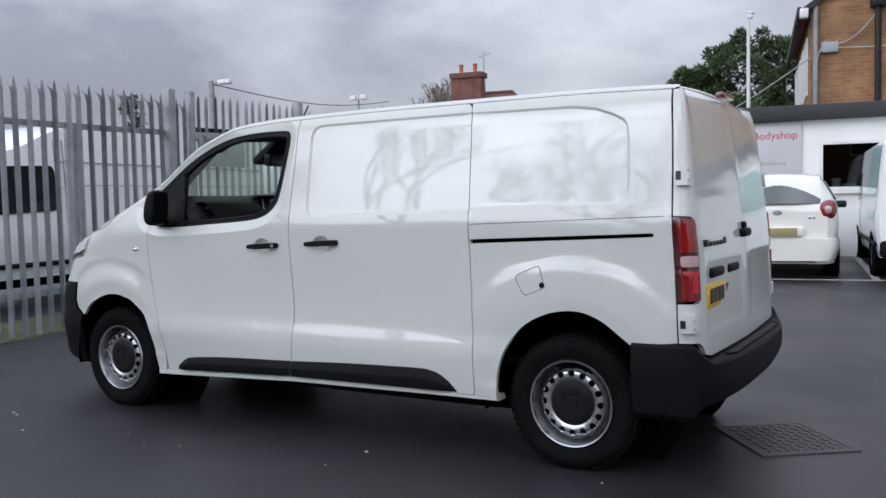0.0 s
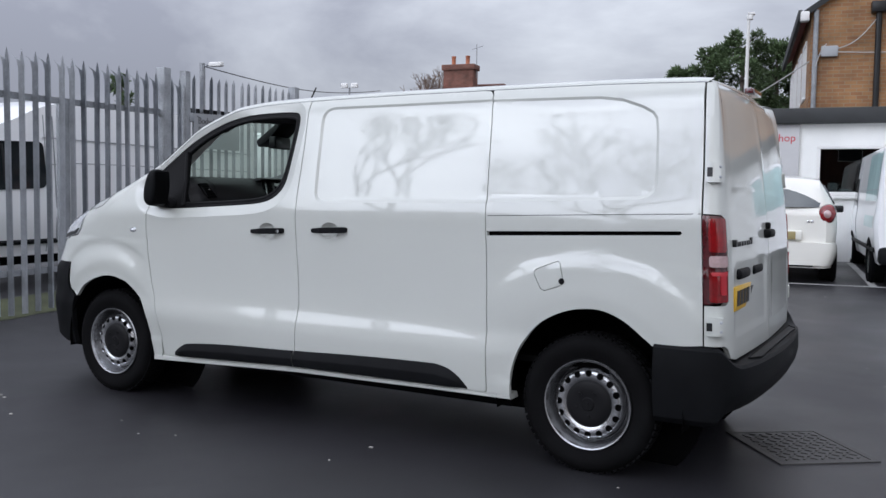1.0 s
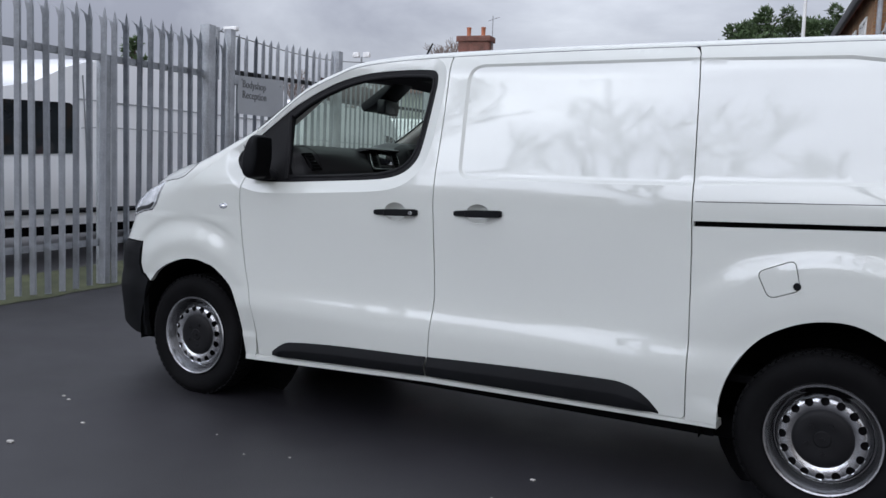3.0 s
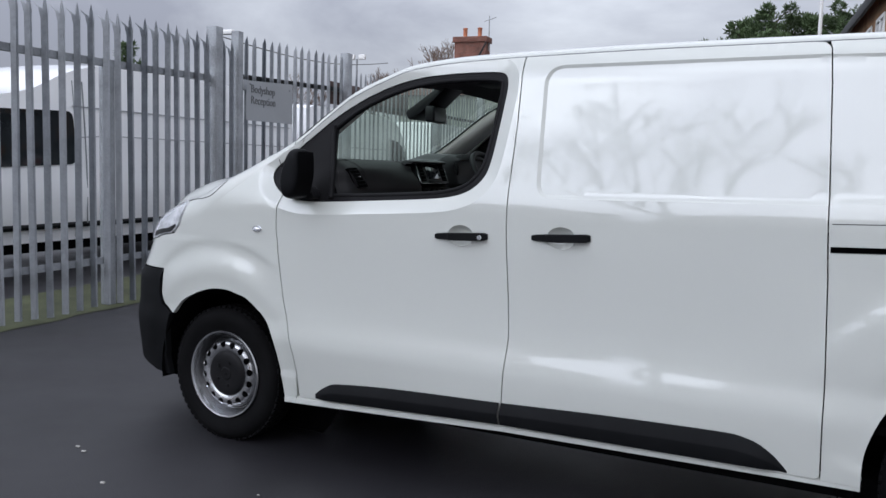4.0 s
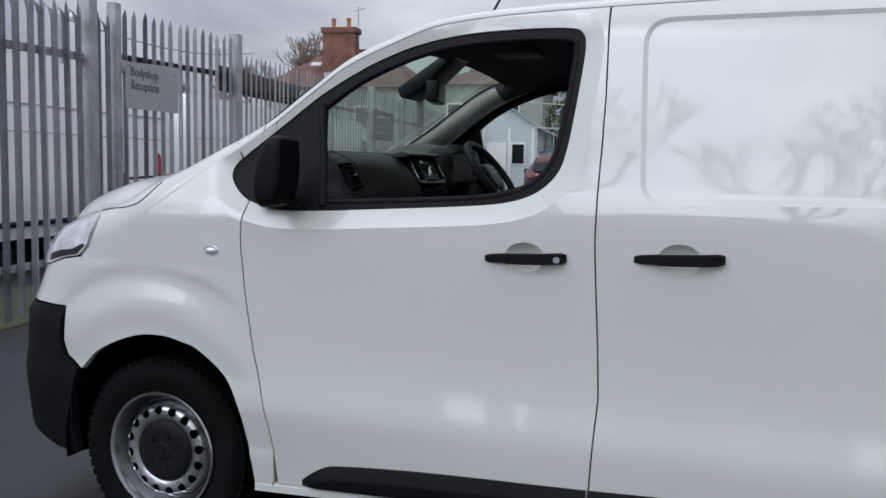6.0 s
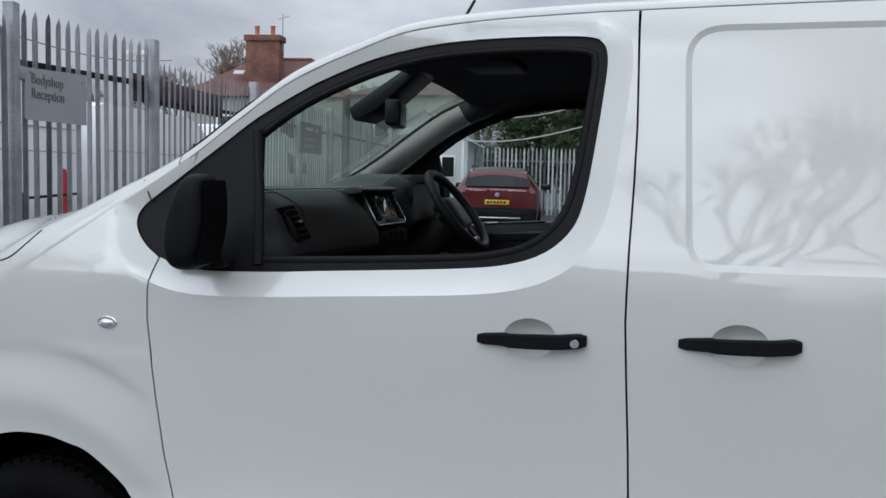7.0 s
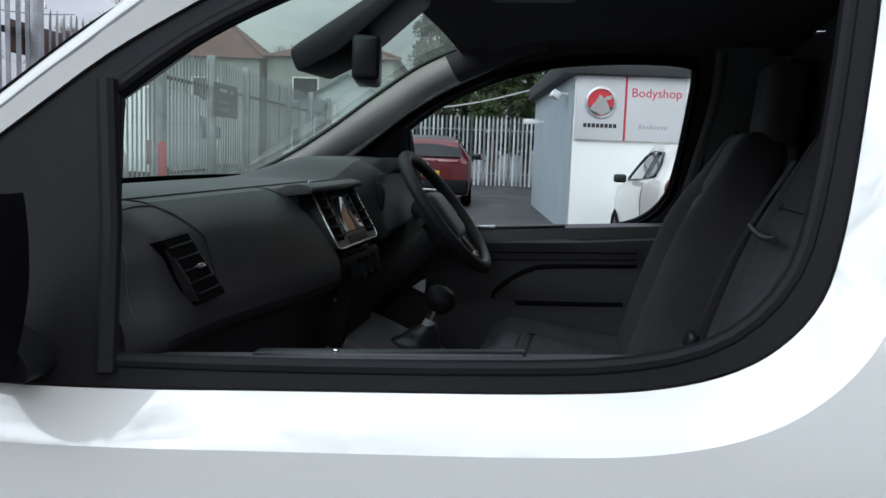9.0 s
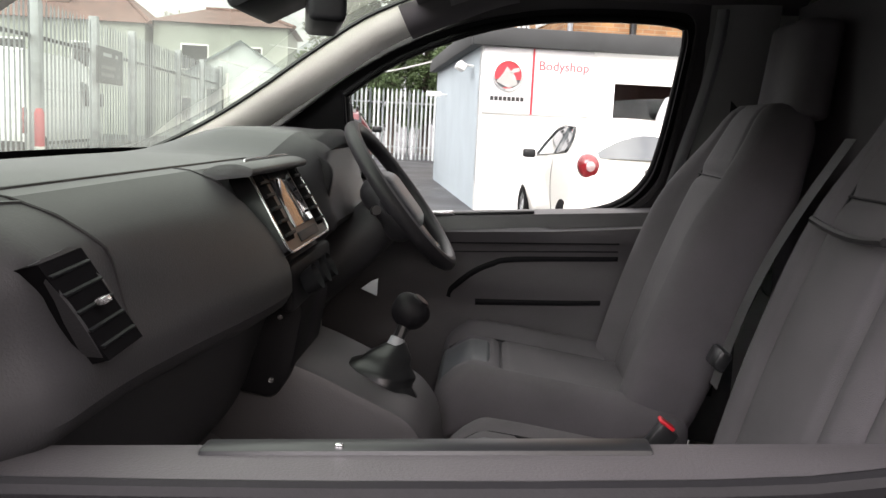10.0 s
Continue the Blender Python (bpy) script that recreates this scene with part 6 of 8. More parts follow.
def dash_pt(k, y):
    """A point of the dashboard: k counts along the section, y goes across the cab."""
    i = min(int(k), len(DASH_SEC) - 2)
    (xa, za), (xb, zb) = DASH_SEC[i], DASH_SEC[i + 1]
    x, z = xa + (xb - xa) * (k - i), za + (zb - za) * (k - i)
    hood = soft(1.10, 1.24, y) * (1 - soft(1.60, 1.72, y))
    end = 1 - soft(0.0, 0.07, min(y - D0, D1 - y))
    zz = z + 0.052 * hood * soft(0.28, 0.50, x) * (1 - soft(0.66, 0.70, x))
    xx = x + 0.045 * hood * soft(0.5, 0.6, x) * (1 - soft(0.62, 0.68, x))
    if z < 1.30:
        xx -= 0.10 * hood * soft(1.30, 1.24, z)
    xx -= 0.042 * soft(0.755, 0.80, y) * (1 - soft(1.12, 1.18, y)) * soft(1.412, 1.385, z) * soft(1.20, 1.25, z)  # seat of the centre bezel
    xx -= 0.050 * (1 - soft(0.25, 0.75, y)) * soft(1.385, 1.30, z)
    if xx < 0.19:  # tucks under the cowl
        zz = min(zz, GUTTER(xx) + EDGE_H(xx) - 0.02)
    return Vector((xx - 0.035 * end * soft(0.4, 0.7, x), y, zz - 0.014 * end))


def dash_bm(k0, k1, ends):
    ks = spread(k0, k1, int((k1 - k0) * 2.5) + 2)
    bm = bmesh.new()
    rows = [[bm.verts.new(dash_pt(k, y)) for k in ks] for y in spread(D0, D1, 72)]
    for a, b in zip(rows, rows[1:]):
        for i in range(len(a) - 1):
            bm.faces.new((a[i], b[i], b[i + 1], a[i + 1]))
    for r in (rows[0], rows[-1]) if ends else ():  # closed ends
        c = bm.verts.new((0.30, r[0].co.y, 1.20))
        for i in range(len(r) - 1):
            bm.faces.new((r[i], r[i + 1], c))
    return recalc(bm)


part("dashboard", dash_bm(0, 6.0, False), DASH, van, "dark grained dashboard top")
# the face below the pad has its shade put into the colour
part("dash_fascia", dash_bm(6.0, len(DASH_SEC) - 1, True), FASCIA_SHADE, van, "smooth dashboard fascia, colour darkened for shade")
BROW = rounded([(0.580, 1.404), (0.596, 1.418), (0.632, 1.424), (0.656, 1.416), (0.653, 1.406), (0.60, 1.398)], [0.003, 0.012, 0.02, 0.005, 0.005, 0.006], 4)
part("bezel_brow", prism(BROW, "y", 0.755, 1.115, 0.006), DASH, van)


def binnacle(y, k):
    """The hood over the instruments: arched across, its lip curling down."""
    arch_ = 1 - abs((y - 1.425) / 0.265) ** 3.2
    x = 0.47 + (0.155 + 0.055 * arch_) * k
    return (x, y, 1.412 + (0.046 * arch_ + 0.002) * soft(0.0, 0.55, k) + 0.012 * arch_ * k - 0.030 * soft(0.82, 1.0, k) ** 2)


part("binnacle_hood", recalc(solid(grid_bm(binnacle, spread(1.165, 1.685, 40), spread(0, 1, 22)), 0.012)), DASH, van)
part("airbag_seam", tube([dash_pt(k, 0.745 + 0.02 * math.sin(k)) for k in spread(5.35, 7.2, 10)], 0.0018, 6), INK, van)
part("dash_seam", tube([dash_pt(5.35, y) + Vector((0, 0, 0.0005)) for y in spread(0.14, 1.10, 30)], 0.0022, 6), INK, van)
part("vent_pod_seam", tube([dash_pt(k, y) for k, y in curve2([(5.4, 0.265), (6.6, 0.285), (7.6, 0.305), (8.6, 0.325), (9.8, 0.335)], 5)], 0.0022, 6), INK, van)
part("vent_pod_seam", tube([dash_pt(k, y) for k, y in curve2([(6.3, 0.28), (6.2, 0.24), (6.4, 0.185), (6.9, 0.158), (7.9, 0.148), (9.8, 0.146)], 5)], 0.0022, 6), INK, van)
part("demister_slot", box_bm(0.222, 0.248, 1.19, 1.62, 1.385, 1.4035, 0.003), INK, van)
part("demister_slot", box_bm(0.222, 0.248, 0.30, 0.72, 1.385, 1.4025, 0.003), INK, van)


def slanted(m, name, bm, material, label=""):
    return part(name, tf(bm, m), material, van, label)


FACE = lambda x, y, z, tilt: Matrix.Translation((x, y, z)) @ Matrix.Rotation(radians(tilt), 4, "Y")
# side air vent: frame, dark throat, slats
def on_dash(tl, tr, br, bl, wide, tall, out):
    """A frame through four places of the dashboard's face: x out of it, y across it, z up it."""
    tl, tr, br, bl = (dash_pt(*c) for c in (tl, tr, br, bl))
    b, u = (tr - tl + br - bl) / (2 * wide), (tl - bl + tr - br) / (2 * tall)
    n = b.cross(u).normalized()
    p = (tl + tr + br + bl) / 4 + n * out
    return Matrix(((n.x, b.x, u.x, p.x), (n.y, b.y, u.y, p.y), (n.z, b.z, u.z, p.z), (0, 0, 0, 1)))


vm = on_dash((8.0, 0.182), (7.7, 0.246), (9.9, 0.310), (9.8, 0.240), 0.080, 0.086, 0.013)
VENT = [(-0.040, -0.046), (0.040, -0.042), (0.038, 0.042), (-0.038, 0.040)]
slanted(vm, "side_vent_frame", panel(rounded([(-0.045, -0.052), (0.045, -0.048), (0.043, 0.048), (-0.043, 0.046)], 0.016), lambda y, z: (0.004 - 0.005 * (abs(z) / 0.05) ** 2 - 0.002 * (abs(y) / 0.045) ** 2, y, z), 0.03, 0.02, holes=[rounded(VENT, 0.014)]), FASCIA_SHADE)
slanted(vm, "side_vent_throat", box_bm(-0.03, 0.0015, -0.043, 0.043, -0.048, 0.044), DARK)
for k in range(5):
    slanted(vm @ Matrix.Translation((0.0, 0.0, -0.034 + 0.0168 * k)) @ Matrix.Rotation(radians(28), 4, "Y"), "side_vent_slat", box_bm(-0.012, 0.004, -0.040, 0.040, -0.0013, 0.0013, 0.0006), PLASTIC)
slanted(vm, "side_vent_tab", box_bm(0.006, 0.014, -0.009, 0.009, -0.003, 0.003, 0.0015), SILVER)
# centre stack: bezel with vents and display
sm = FACE(0.646, 0.936, 1.349, -37) @ Matrix.Diagonal((1.0, 1.14, 1.18, 1.0)) @ Matrix(((1, 0, 0, 0), (0, 1, 0.48, 0), (0, 0, 1, 0), (0, 0, 0, 1)))
slanted(sm, "centre_bezel", panel(rounded([(-0.132, -0.064), (0.132, -0.064), (0.130, 0.064), (-0.128, 0.064)], 0.020), lambda y, z: (0.022, y, z), 0.04, 0.03), SATIN, "gloss black centre bezel")
slanted(sm, "bezel_trim", tube([(0.024, y, z) for y, z in dense(rounded([(-0.133, -0.065), (0.133, -0.065), (0.131, 0.065), (-0.129, 0.065)], 0.020), 0.03)], 0.0018, 6, True), SILVER)
slanted(sm, "display", box_bm(0.02, 0.0255, -0.050, 0.066, -0.040, 0.048, 0.002), DISPLAY, "dark touch display")
slanted(sm, "display_lower", box_bm(0.02, 0.0245, -0.05, 0.066, -0.060, -0.047, 0.002), HUBCAP)
for side_ in (-0.092, 0.104):
    slanted(sm, "stack_vent_throat", box_bm(0.0, 0.0235, side_ - 0.024, side_ + 0.024, -0.052, 0.046, 0.004), DARK)
    for k in range(6):
        slanted(sm @ Matrix.Translation((0.025, side_, -0.044 + 0.018 * k)), "stack_vent_slat", box_bm(-0.006, 0.004, -0.022, 0.022, -0.002, 0.002, 0.0008), PLASTIC)
for k in range(3):
    slanted(sm @ Matrix.Translation((0.010, -0.05 + 0.05 * k, -0.106)), "heater_knob", tf(lathe([(0.0, -0.014), (0.014, -0.014), (0.017, 0.01)], 18), Matrix.Rotation(radians(-90), 4, "Z")), PLASTIC)
part("heater_panel", tf(box_bm(-0.01, 0.01, -0.15, 0.15, -0.035, 0.035, 0.008), FACE(0.700, 0.93, 1.245, -4)), TRIM, van)
part("lower_console", prism(rounded([(0.58, 1.29), (0.69, 1.285), (0.712, 1.20), (0.695, 1.10), (0.668, 1.058), (0.60, 1.07)], 0.015), "y", 0.845, 1.06, 0.01), TRIM, van)
for k in range(2):
    part("stack_screw", tf(lathe([(0.0, -0.002), (0.004, -0.0015), (0.005, 0.002)], 10), Matrix.Translation((0.665 + 0.012 * k, 0.842, 1.09 + 0.10 * k))), SILVER, van)
# instrument cowl front
part("instrument_face", tf(box_bm(-0.02, 0.0, -0.20, 0.20, -0.07, 0.07, 0.01), FACE(0.668, 1.42, 1.345, -14)), TRIM, van)
part("binnacle_side", prism(rounded([(0.56, 1.27), (0.672, 1.27), (0.690, 1.40), (0.64, 1.435), (0.56, 1.43)], 0.02), "y", 1.195, 1.215, 0.004), TRIM, van)
fm = FACE(0.628, 1.705, 1.368, -30)
slanted(fm, "side_vent_far", panel(rounded([(-0.045, -0.062), (0.045, -0.062), (0.045, 0.062), (-0.045, 0.062)], 0.018), lambda y, z: (0.010, y, z), 0.03, 0.025, holes=[rounded([(-0.034, -0.050), (0.034, -0.050), (0.034, 0.050), (-0.034, 0.050)], 0.012)]), SATIN)
slanted(fm, "side_vent_throat", box_bm(-0.03, -0.008, -0.036, 0.036, -0.052, 0.052), INK)
for k in range(5):
    slanted(fm @ Matrix.Translation((0.0, 0, -0.036 + 0.018 * k)), "side_vent_slat", box_bm(-0.008, 0.008, -0.033, 0.033, -0.0016, 0.0016, 0.0008), PLASTIC)
slanted(fm, "side_vent_ring", tube([(0.012, y, z) for y, z in dense(rounded([(-0.046, -0.063), (0.046, -0.063), (0.046, 0.063), (-0.046, 0.063)], 0.018), 0.02)], 0.003, 6, True), SILVER)

# steering wheel
wheel_m = Matrix.Translation((0.796, 1.44, 1.335)) @ Matrix.Rotation(radians(-38), 4, "Y")
part("steering_wheel_rim", tf(tube([(0, 0.184 * math.sin(a), 0.176 * math.cos(a)) for a in spread(0, 2 * math.pi * 47 / 48, 48)], 0.0165, 12, True), wheel_m), RIM_B, van, "black steering wheel rim")
part("steering_wheel_boss", tf(box_bm(-0.07, 0.012, -0.085, 0.085, -0.085, 0.07, 0.036, 4), wheel_m), DASH, van)
for a in (90, 270, 155, 205):
    part("steering_spoke", tf(box_bm(-0.022, -0.006, -0.020, 0.020, 0.05, 0.178, 0.006), wheel_m @ Matrix.Rotation(radians(a), 4, "X")), SATIN, van)
part("spoke_badge", tf(box_bm(-0.002, 0.004, -0.022, 0.022, -0.018, 0.018, 0.003), wheel_m), SILVER, van)
part("spoke_trim", tf(box_bm(-0.004, 0.000, -0.040, 0.040, -0.142, -0.128, 0.002), wheel_m), SILVER, van)
part("steering_column", tube([(0.77, 1.42, 1.30), (0.66, 1.42, 1.19), (0.56, 1.42, 1.10)], [0.055, 0.06, 0.06], 14), DASH, van)
for sy in (-1, 1):
    part("column_stalk", tube([(0.745, 1.42 + sy * 0.05, 1.305), (0.755, 1.42 + sy * 0.11, 1.315), (0.765, 1.42 + sy * 0.16, 1.318)], [0.008, 0.007, 0.010], 8), SATIN, van)

# console and gear lever
part("centre_console", prism(rounded([(0.45, 0.50), (0.93, 0.50), (0.93, 0.88), (0.912, 0.99), (0.877, 1.036), (0.72, 1.106), (0.66, 1.125), (0.50, 1.13)], 0.025), "y", 0.86, 1.13, 0.014), DOOR_P, van)
part("knee_panel", prism(rounded([(0.40, 0.55), (0.62, 0.60), (0.66, 0.90), (0.60, 1.02), (0.46, 1.02)], 0.03), "y", 0.18, 0.80, 0.02), DOOR_P, van)


def gaiter_pt(a, t):
    """A soft gathered boot round the lever."""
    c = Vector((0.800, 0.985, 1.046)).lerp(Vector((0.840, 1.022, 1.118)), t)
    r = 0.060 * (1 - t) ** 0.8 + 0.014 + 0.006 * math.sin(t * 19) * (1 - t) + 0.005 * math.sin(5 * a + 4 * t) * (1 - t)
    return c + Vector((r * math.cos(a), r * math.sin(a) * 0.85, -0.35 * r * math.cos(a) * (1 - t)))


part("gear_gaiter", recalc(grid_bm(gaiter_pt, spread(0, 2 * math.pi, 33), spread(0, 1, 18))), SATIN, van)
part("lever_collar", tube([(0.836, 1.018, 1.110), (0.841, 1.023, 1.124)], [0.015, 0.013], 14), GALV_D, van)
part("gear_stick", tube([(0.836, 1.018, 1.108), (0.852, 1.032, 1.155)], 0.011, 10), SATIN, van)
knob = bmesh.new()
bmesh.ops.create_uvsphere(knob, u_segments=24, v_segments=16, radius=1.0)
for v_ in knob.verts:
    v_.co.x *= 1 + 0.25 * max(0, v_.co.z)
part("gear_knob", tf(knob, Matrix.Translation((0.858, 1.036, 1.168)) @ Matrix.Rotation(radians(38), 4, "Y") @ Matrix.Diagonal((0.033, 0.027, 0.031, 1))), TRIM, van)
part("knob_cap", tf(lathe([(0.0, -0.002), (0.014, -0.001), (0.016, 0.003)], 18), Matrix.Translation((0.878, 1.034, 1.191)) @ Matrix.Rotation(radians(38), 4, "Y") @ Matrix.Rotation(radians(-90), 4, "X")), HUBCAP, van)
part("shift_plate", tf(prism([(-0.026, -0.008), (0.020, -0.026), (0.022, 0.024), (0.004, 0.016)], "y", -0.003, 0.003, 0.001), Matrix.Translation((0.742, 1.39, 1.142)) @ Matrix.Scale(0.75, 4)), GALV, van)


# seats
def padded(put, width, deep, front, ts, ends, n=96):
    """An upholstered block lofted along t: rounded rings with a shaped front."""
    def at(t, a, k):
        c, s = math.cos(a), math.sin(a)
        c, s = math.copysign(abs(c) ** 0.55, c), math.copysign(abs(s) ** 0.55, s)
        q, p = c * (0.55 + 0.45 * k), s * deep * k
        return put(t, q * width(t), p + (front(t, q) * soft(0.0, 0.7, s) if s > 0 else 0.0))
    bm = bmesh.new()
    rows = [[bm.verts.new(at(t, 2 * math.pi * i / n, k)) for i in range(n)] for t, k in zip(ts, ends)]
    for a, b in zip(rows, rows[1:]):
        for i in range(n):
            bm.faces.new((a[i], a[(i + 1) % n], b[(i + 1) % n], b[i]))
    bm.faces.new(rows[0][::-1])
    bm.faces.new(rows[-1])
    return recalc(bm)


PAD_T = [0.0, 0.006, 0.02, 0.045, 0.08] + spread(0.12, 0.88, 44) + [0.92, 0.955, 0.98, 0.994, 1.0]
PAD_E = [0.25, 0.55, 0.80, 0.94, 1.0] + [1.0] * 44 + [1.0, 0.94, 0.80, 0.55, 0.25]


def seat(name, label, y, w, hx, axis_x, lean, bolster, material, pads):
    s = new(name)
    s.parent = van
    tagged(s, label)
    up = Vector((math.sin(radians(lean)), 0, math.cos(radians(lean))))
    fwd = Vector((-math.cos(radians(lean)), 0, math.sin(radians(lean))))
    back = lambda t, q, p: Vector((axis_x, y, 0.90)) + up * (0.70 * t) + fwd * p + Vector((0, q, 0))
    wide = lambda t: w / 2 * (1 - 0.06 * (1 - soft(0.0, 0.35, t)) - (0.44 if bolster > 0.03 else 0.30) * soft(0.62, 1.0, t) ** 1.3)
    face = lambda t, q: bolster * soft(0.56, 0.82, abs(q)) * (1 - 0.75 * soft(0.55, 0.95, t)) - 0.016 * (1 - soft(0.0, 0.06, abs(abs(q) - 0.56))) - 0.010 * (1 - soft(0.0, 0.03, abs(t - 0.74))) * (1 - soft(0.46, 0.56, abs(q))) + 0.018 * math.sin(t * 3.1)
    part("seat_backrest", padded(back, wide, 0.062, face, PAD_T, PAD_E), material, s, smooth=60)
    for q in (-0.56, 0.56):
        part("seat_piping", tube([back(t, q * wide(t), 0.062 + face(t, q) + 0.004) for t in spread(0.05, 0.93, 26)], 0.0028, 6), TRIM, s)
    part("seat_stitch", tube([back(0.74, q * wide(0.74), 0.062 + face(0.74, q) + 0.002) for q in spread(-0.5, 0.5, 16)], 0.0024, 6), TRIM, s)
    tilt = Vector((math.cos(radians(8)), 0, -math.sin(radians(8))))
    base = lambda t, q, p: Vector((hx, y, 0.93)) + tilt * (0.52 * t) + Vector((0, q, p + 0.02 - 0.045 * (1 - soft(0.0, 0.16, t))))
    cw = lambda t: w / 2 * (0.93 + 0.07 * soft(0.0, 0.3, t))
    cf = lambda t, q: bolster * 0.7 * soft(0.60, 0.85, abs(q)) - 0.012 * (1 - soft(0.0, 0.06, abs(abs(q) - 0.60))) - 0.012 * (1 - soft(0.0, 0.03, abs(t - 0.27))) * (1 - soft(0.5, 0.58, abs(q)))
    part("seat_cushion", padded(base, cw, 0.068, cf, PAD_T, PAD_E), material, s, smooth=60)
    part("cushion_nose", padded(lambda t, q, p: base(0.012 + 0.22 * t, q, p + 0.004), lambda t: cw(0.1) * 0.56, 0.069, lambda t, q: 0.0, PAD_T, PAD_E), FABRIC_S, s, "smooth dark vinyl cushion front", smooth=60)
    part("cushion_seam", tube([base(0.27, q * cw(0.27), 0.068 + cf(0.27, q) + 0.003) for q in spread(-0.52, 0.52, 14)], 0.003, 6), INK, s)
    for q in (-0.60, 0.60):
        part("seat_piping", tube([base(t, q * cw(t), 0.068 + cf(t, q) + 0.004) for t in spread(0.04, 0.92, 22)], 0.0028, 6), TRIM, s)
    part("seat_valance", box_bm(hx + 0.03, hx + 0.46, y - w / 2 + 0.015, y + w / 2 - 0.015, 0.74, 0.885, 0.03, 3), material, s)
    hc = Vector((axis_x, y, 0.90)) + up * 0.78
    hd = lambda t, q, p: hc + Vector((0.0, q, 0.205 * (t - 0.5))) + Vector((-p + 0.02 * (t - 0.5), 0, 0))
    part("headrest", padded(hd, lambda t: 0.128 - 0.018 * t, 0.050, lambda t, q: -0.008 * (1 - abs(q)), PAD_T, PAD_E), pads, s, smooth=60)
    for sy in (-0.055, 0.055):
        part("headrest_post", tube([Vector((axis_x, y + sy, 0.90)) + up * 0.66, hc + Vector((0, sy, -0.07))], 0.006, 8), SATIN, s)
    part("seat_base", box_bm(hx + 0.06, hx + 0.44, y - w / 2 + 0.05, y + w / 2 - 0.05, 0.46, 0.76, 0.02), DOOR_P, s)
    return s


seat("driver_seat", "charcoal cloth driver seat with bolsters", 1.445, 0.50, 0.89, 1.342, 20, 0.050, FABRIC, FABRIC)
seat("bench_seat", "charcoal cloth passenger seat", 0.80, 0.46, 0.92, 1.425, 19, 0.016, FABRIC, FABRIC)
seat("bench_seat", "charcoal cloth passenger seat", 0.36, 0.42, 0.92, 1.425, 19, 0.016, FABRIC, FABRIC)
part("seat_pull_strap", tube([(1.475, 0.66 + 0.05 * k, 1.372 - 0.008 * math.sin(k * 0.7)) for k in range(6)], 0.006, 6), INK, van)
part("bench_belt", recalc(solid(grid_bm(lambda t, k: Vector((1.575, 1.05, 1.50)).lerp(Vector((1.395, 1.07, 1.06)), t) + Vector((-0.025 * math.sin(t * 3.1), 0.046 * (k - 0.5), 0)), spread(0, 1, 16), spread(0, 1, 3)), 0.002)), PILLAR_G, van, "grey seat belt webbing")
part("belt_guide", tf(box_bm(-0.012, 0.012, -0.03, 0.03, -0.018, 0.018, 0.006), Matrix.Translation((1.40, 1.075, 1.11)) @ Matrix.Rotation(radians(25), 4, "Y")), SATIN, van)
part("belt_buckle", tf(box_bm(-0.02, 0.02, -0.014, 0.014, -0.05, 0.04, 0.006), Matrix.Translation((1.30, 1.06, 0.95)) @ Matrix.Rotation(radians(35), 4, "Y")), SATIN, van)
part("buckle_button", tf(box_bm(-0.016, 0.016, -0.012, 0.012, 0.038, 0.046, 0.003), Matrix.Translation((1.292, 1.06, 0.955)) @ Matrix.Rotation(radians(35), 4, "Y")), RED_BTN, van, "red buckle button")
part("seat_belt", recalc(grid_bm(lambda t, k: (1.56 - 0.03 * t + 0.046 * k, 1.755 - 0.03 * math.sin(t * 3), 1.74 - 0.9 * t), spread(0, 1, 10), spread(0, 1, 2))), TRIM, van)

# rear-view mirror and sensor shroud
part("sensor_shroud", tf(prism(rounded([(-0.14, -0.035), (-0.05, -0.045), (0.13, -0.02), (0.14, 0.012), (-0.13, 0.012)], 0.015), "y", -0.10, 0.10, 0.012), Matrix.Translation((0.715, 0.86, 1.735)) @ Matrix.Rotation(radians(-33), 4, "Y")), SATIN, van)
part("rear_view_mirror", tf(box_bm(-0.026, 0.026, -0.115, 0.115, -0.042, 0.040, 0.010, 3), Matrix.Translation((0.728, 0.86, 1.662)) @ Matrix.Rotation(radians(13), 4, "Z")), SATIN, van)
part("mirror_stalk", tube([(0.715, 0.86, 1.67), (0.69, 0.86, 1.72)], 0.012, 8), SATIN, van)
part("roof_console", box_bm(0.92, 1.12, 0.86, 1.08, 1.812, 1.845, 0.012), DASH, van)


# ---- other vehicles ----
def car_shell(L, w, zb, belt, roof, wid, wroof, crown=0.04):
    """A car body as one surface: y along the car from tail (0) to nose (L), s from sill to the middle of the roof."""
    def f(y, s, out=0.0):
        W = w * wid(y)
        zs, zr = belt(y), max(roof(y), belt(y) + 0.01)
        if s < 0.45:
            t = s / 0.45
            x = W * (0.93 + 0.07 * math.sin(min(t * 2.2, math.pi / 2)) - 0.02 * soft(0.75, 1.0, t)) + out
            z = zb + (zs - zb) * t
        elif s < 0.78:
            t = (s - 0.45) / 0.33
            x0, x1 = W * 0.98, min(w * wroof, W * 0.95)
            x = x0 + (x1 - x0) * t - 0.03 * t * t + out
            z = zs + (zr - zs) * t
        else:
            t = (s - 0.78) / 0.22
            x1 = min(w * wroof, W * 0.95) - 0.03
            x = x1 * (1 - t)
            z = zr + crown * (1 - (1 - t) ** 2) + out
        return Vector((x, y, z))
    return f


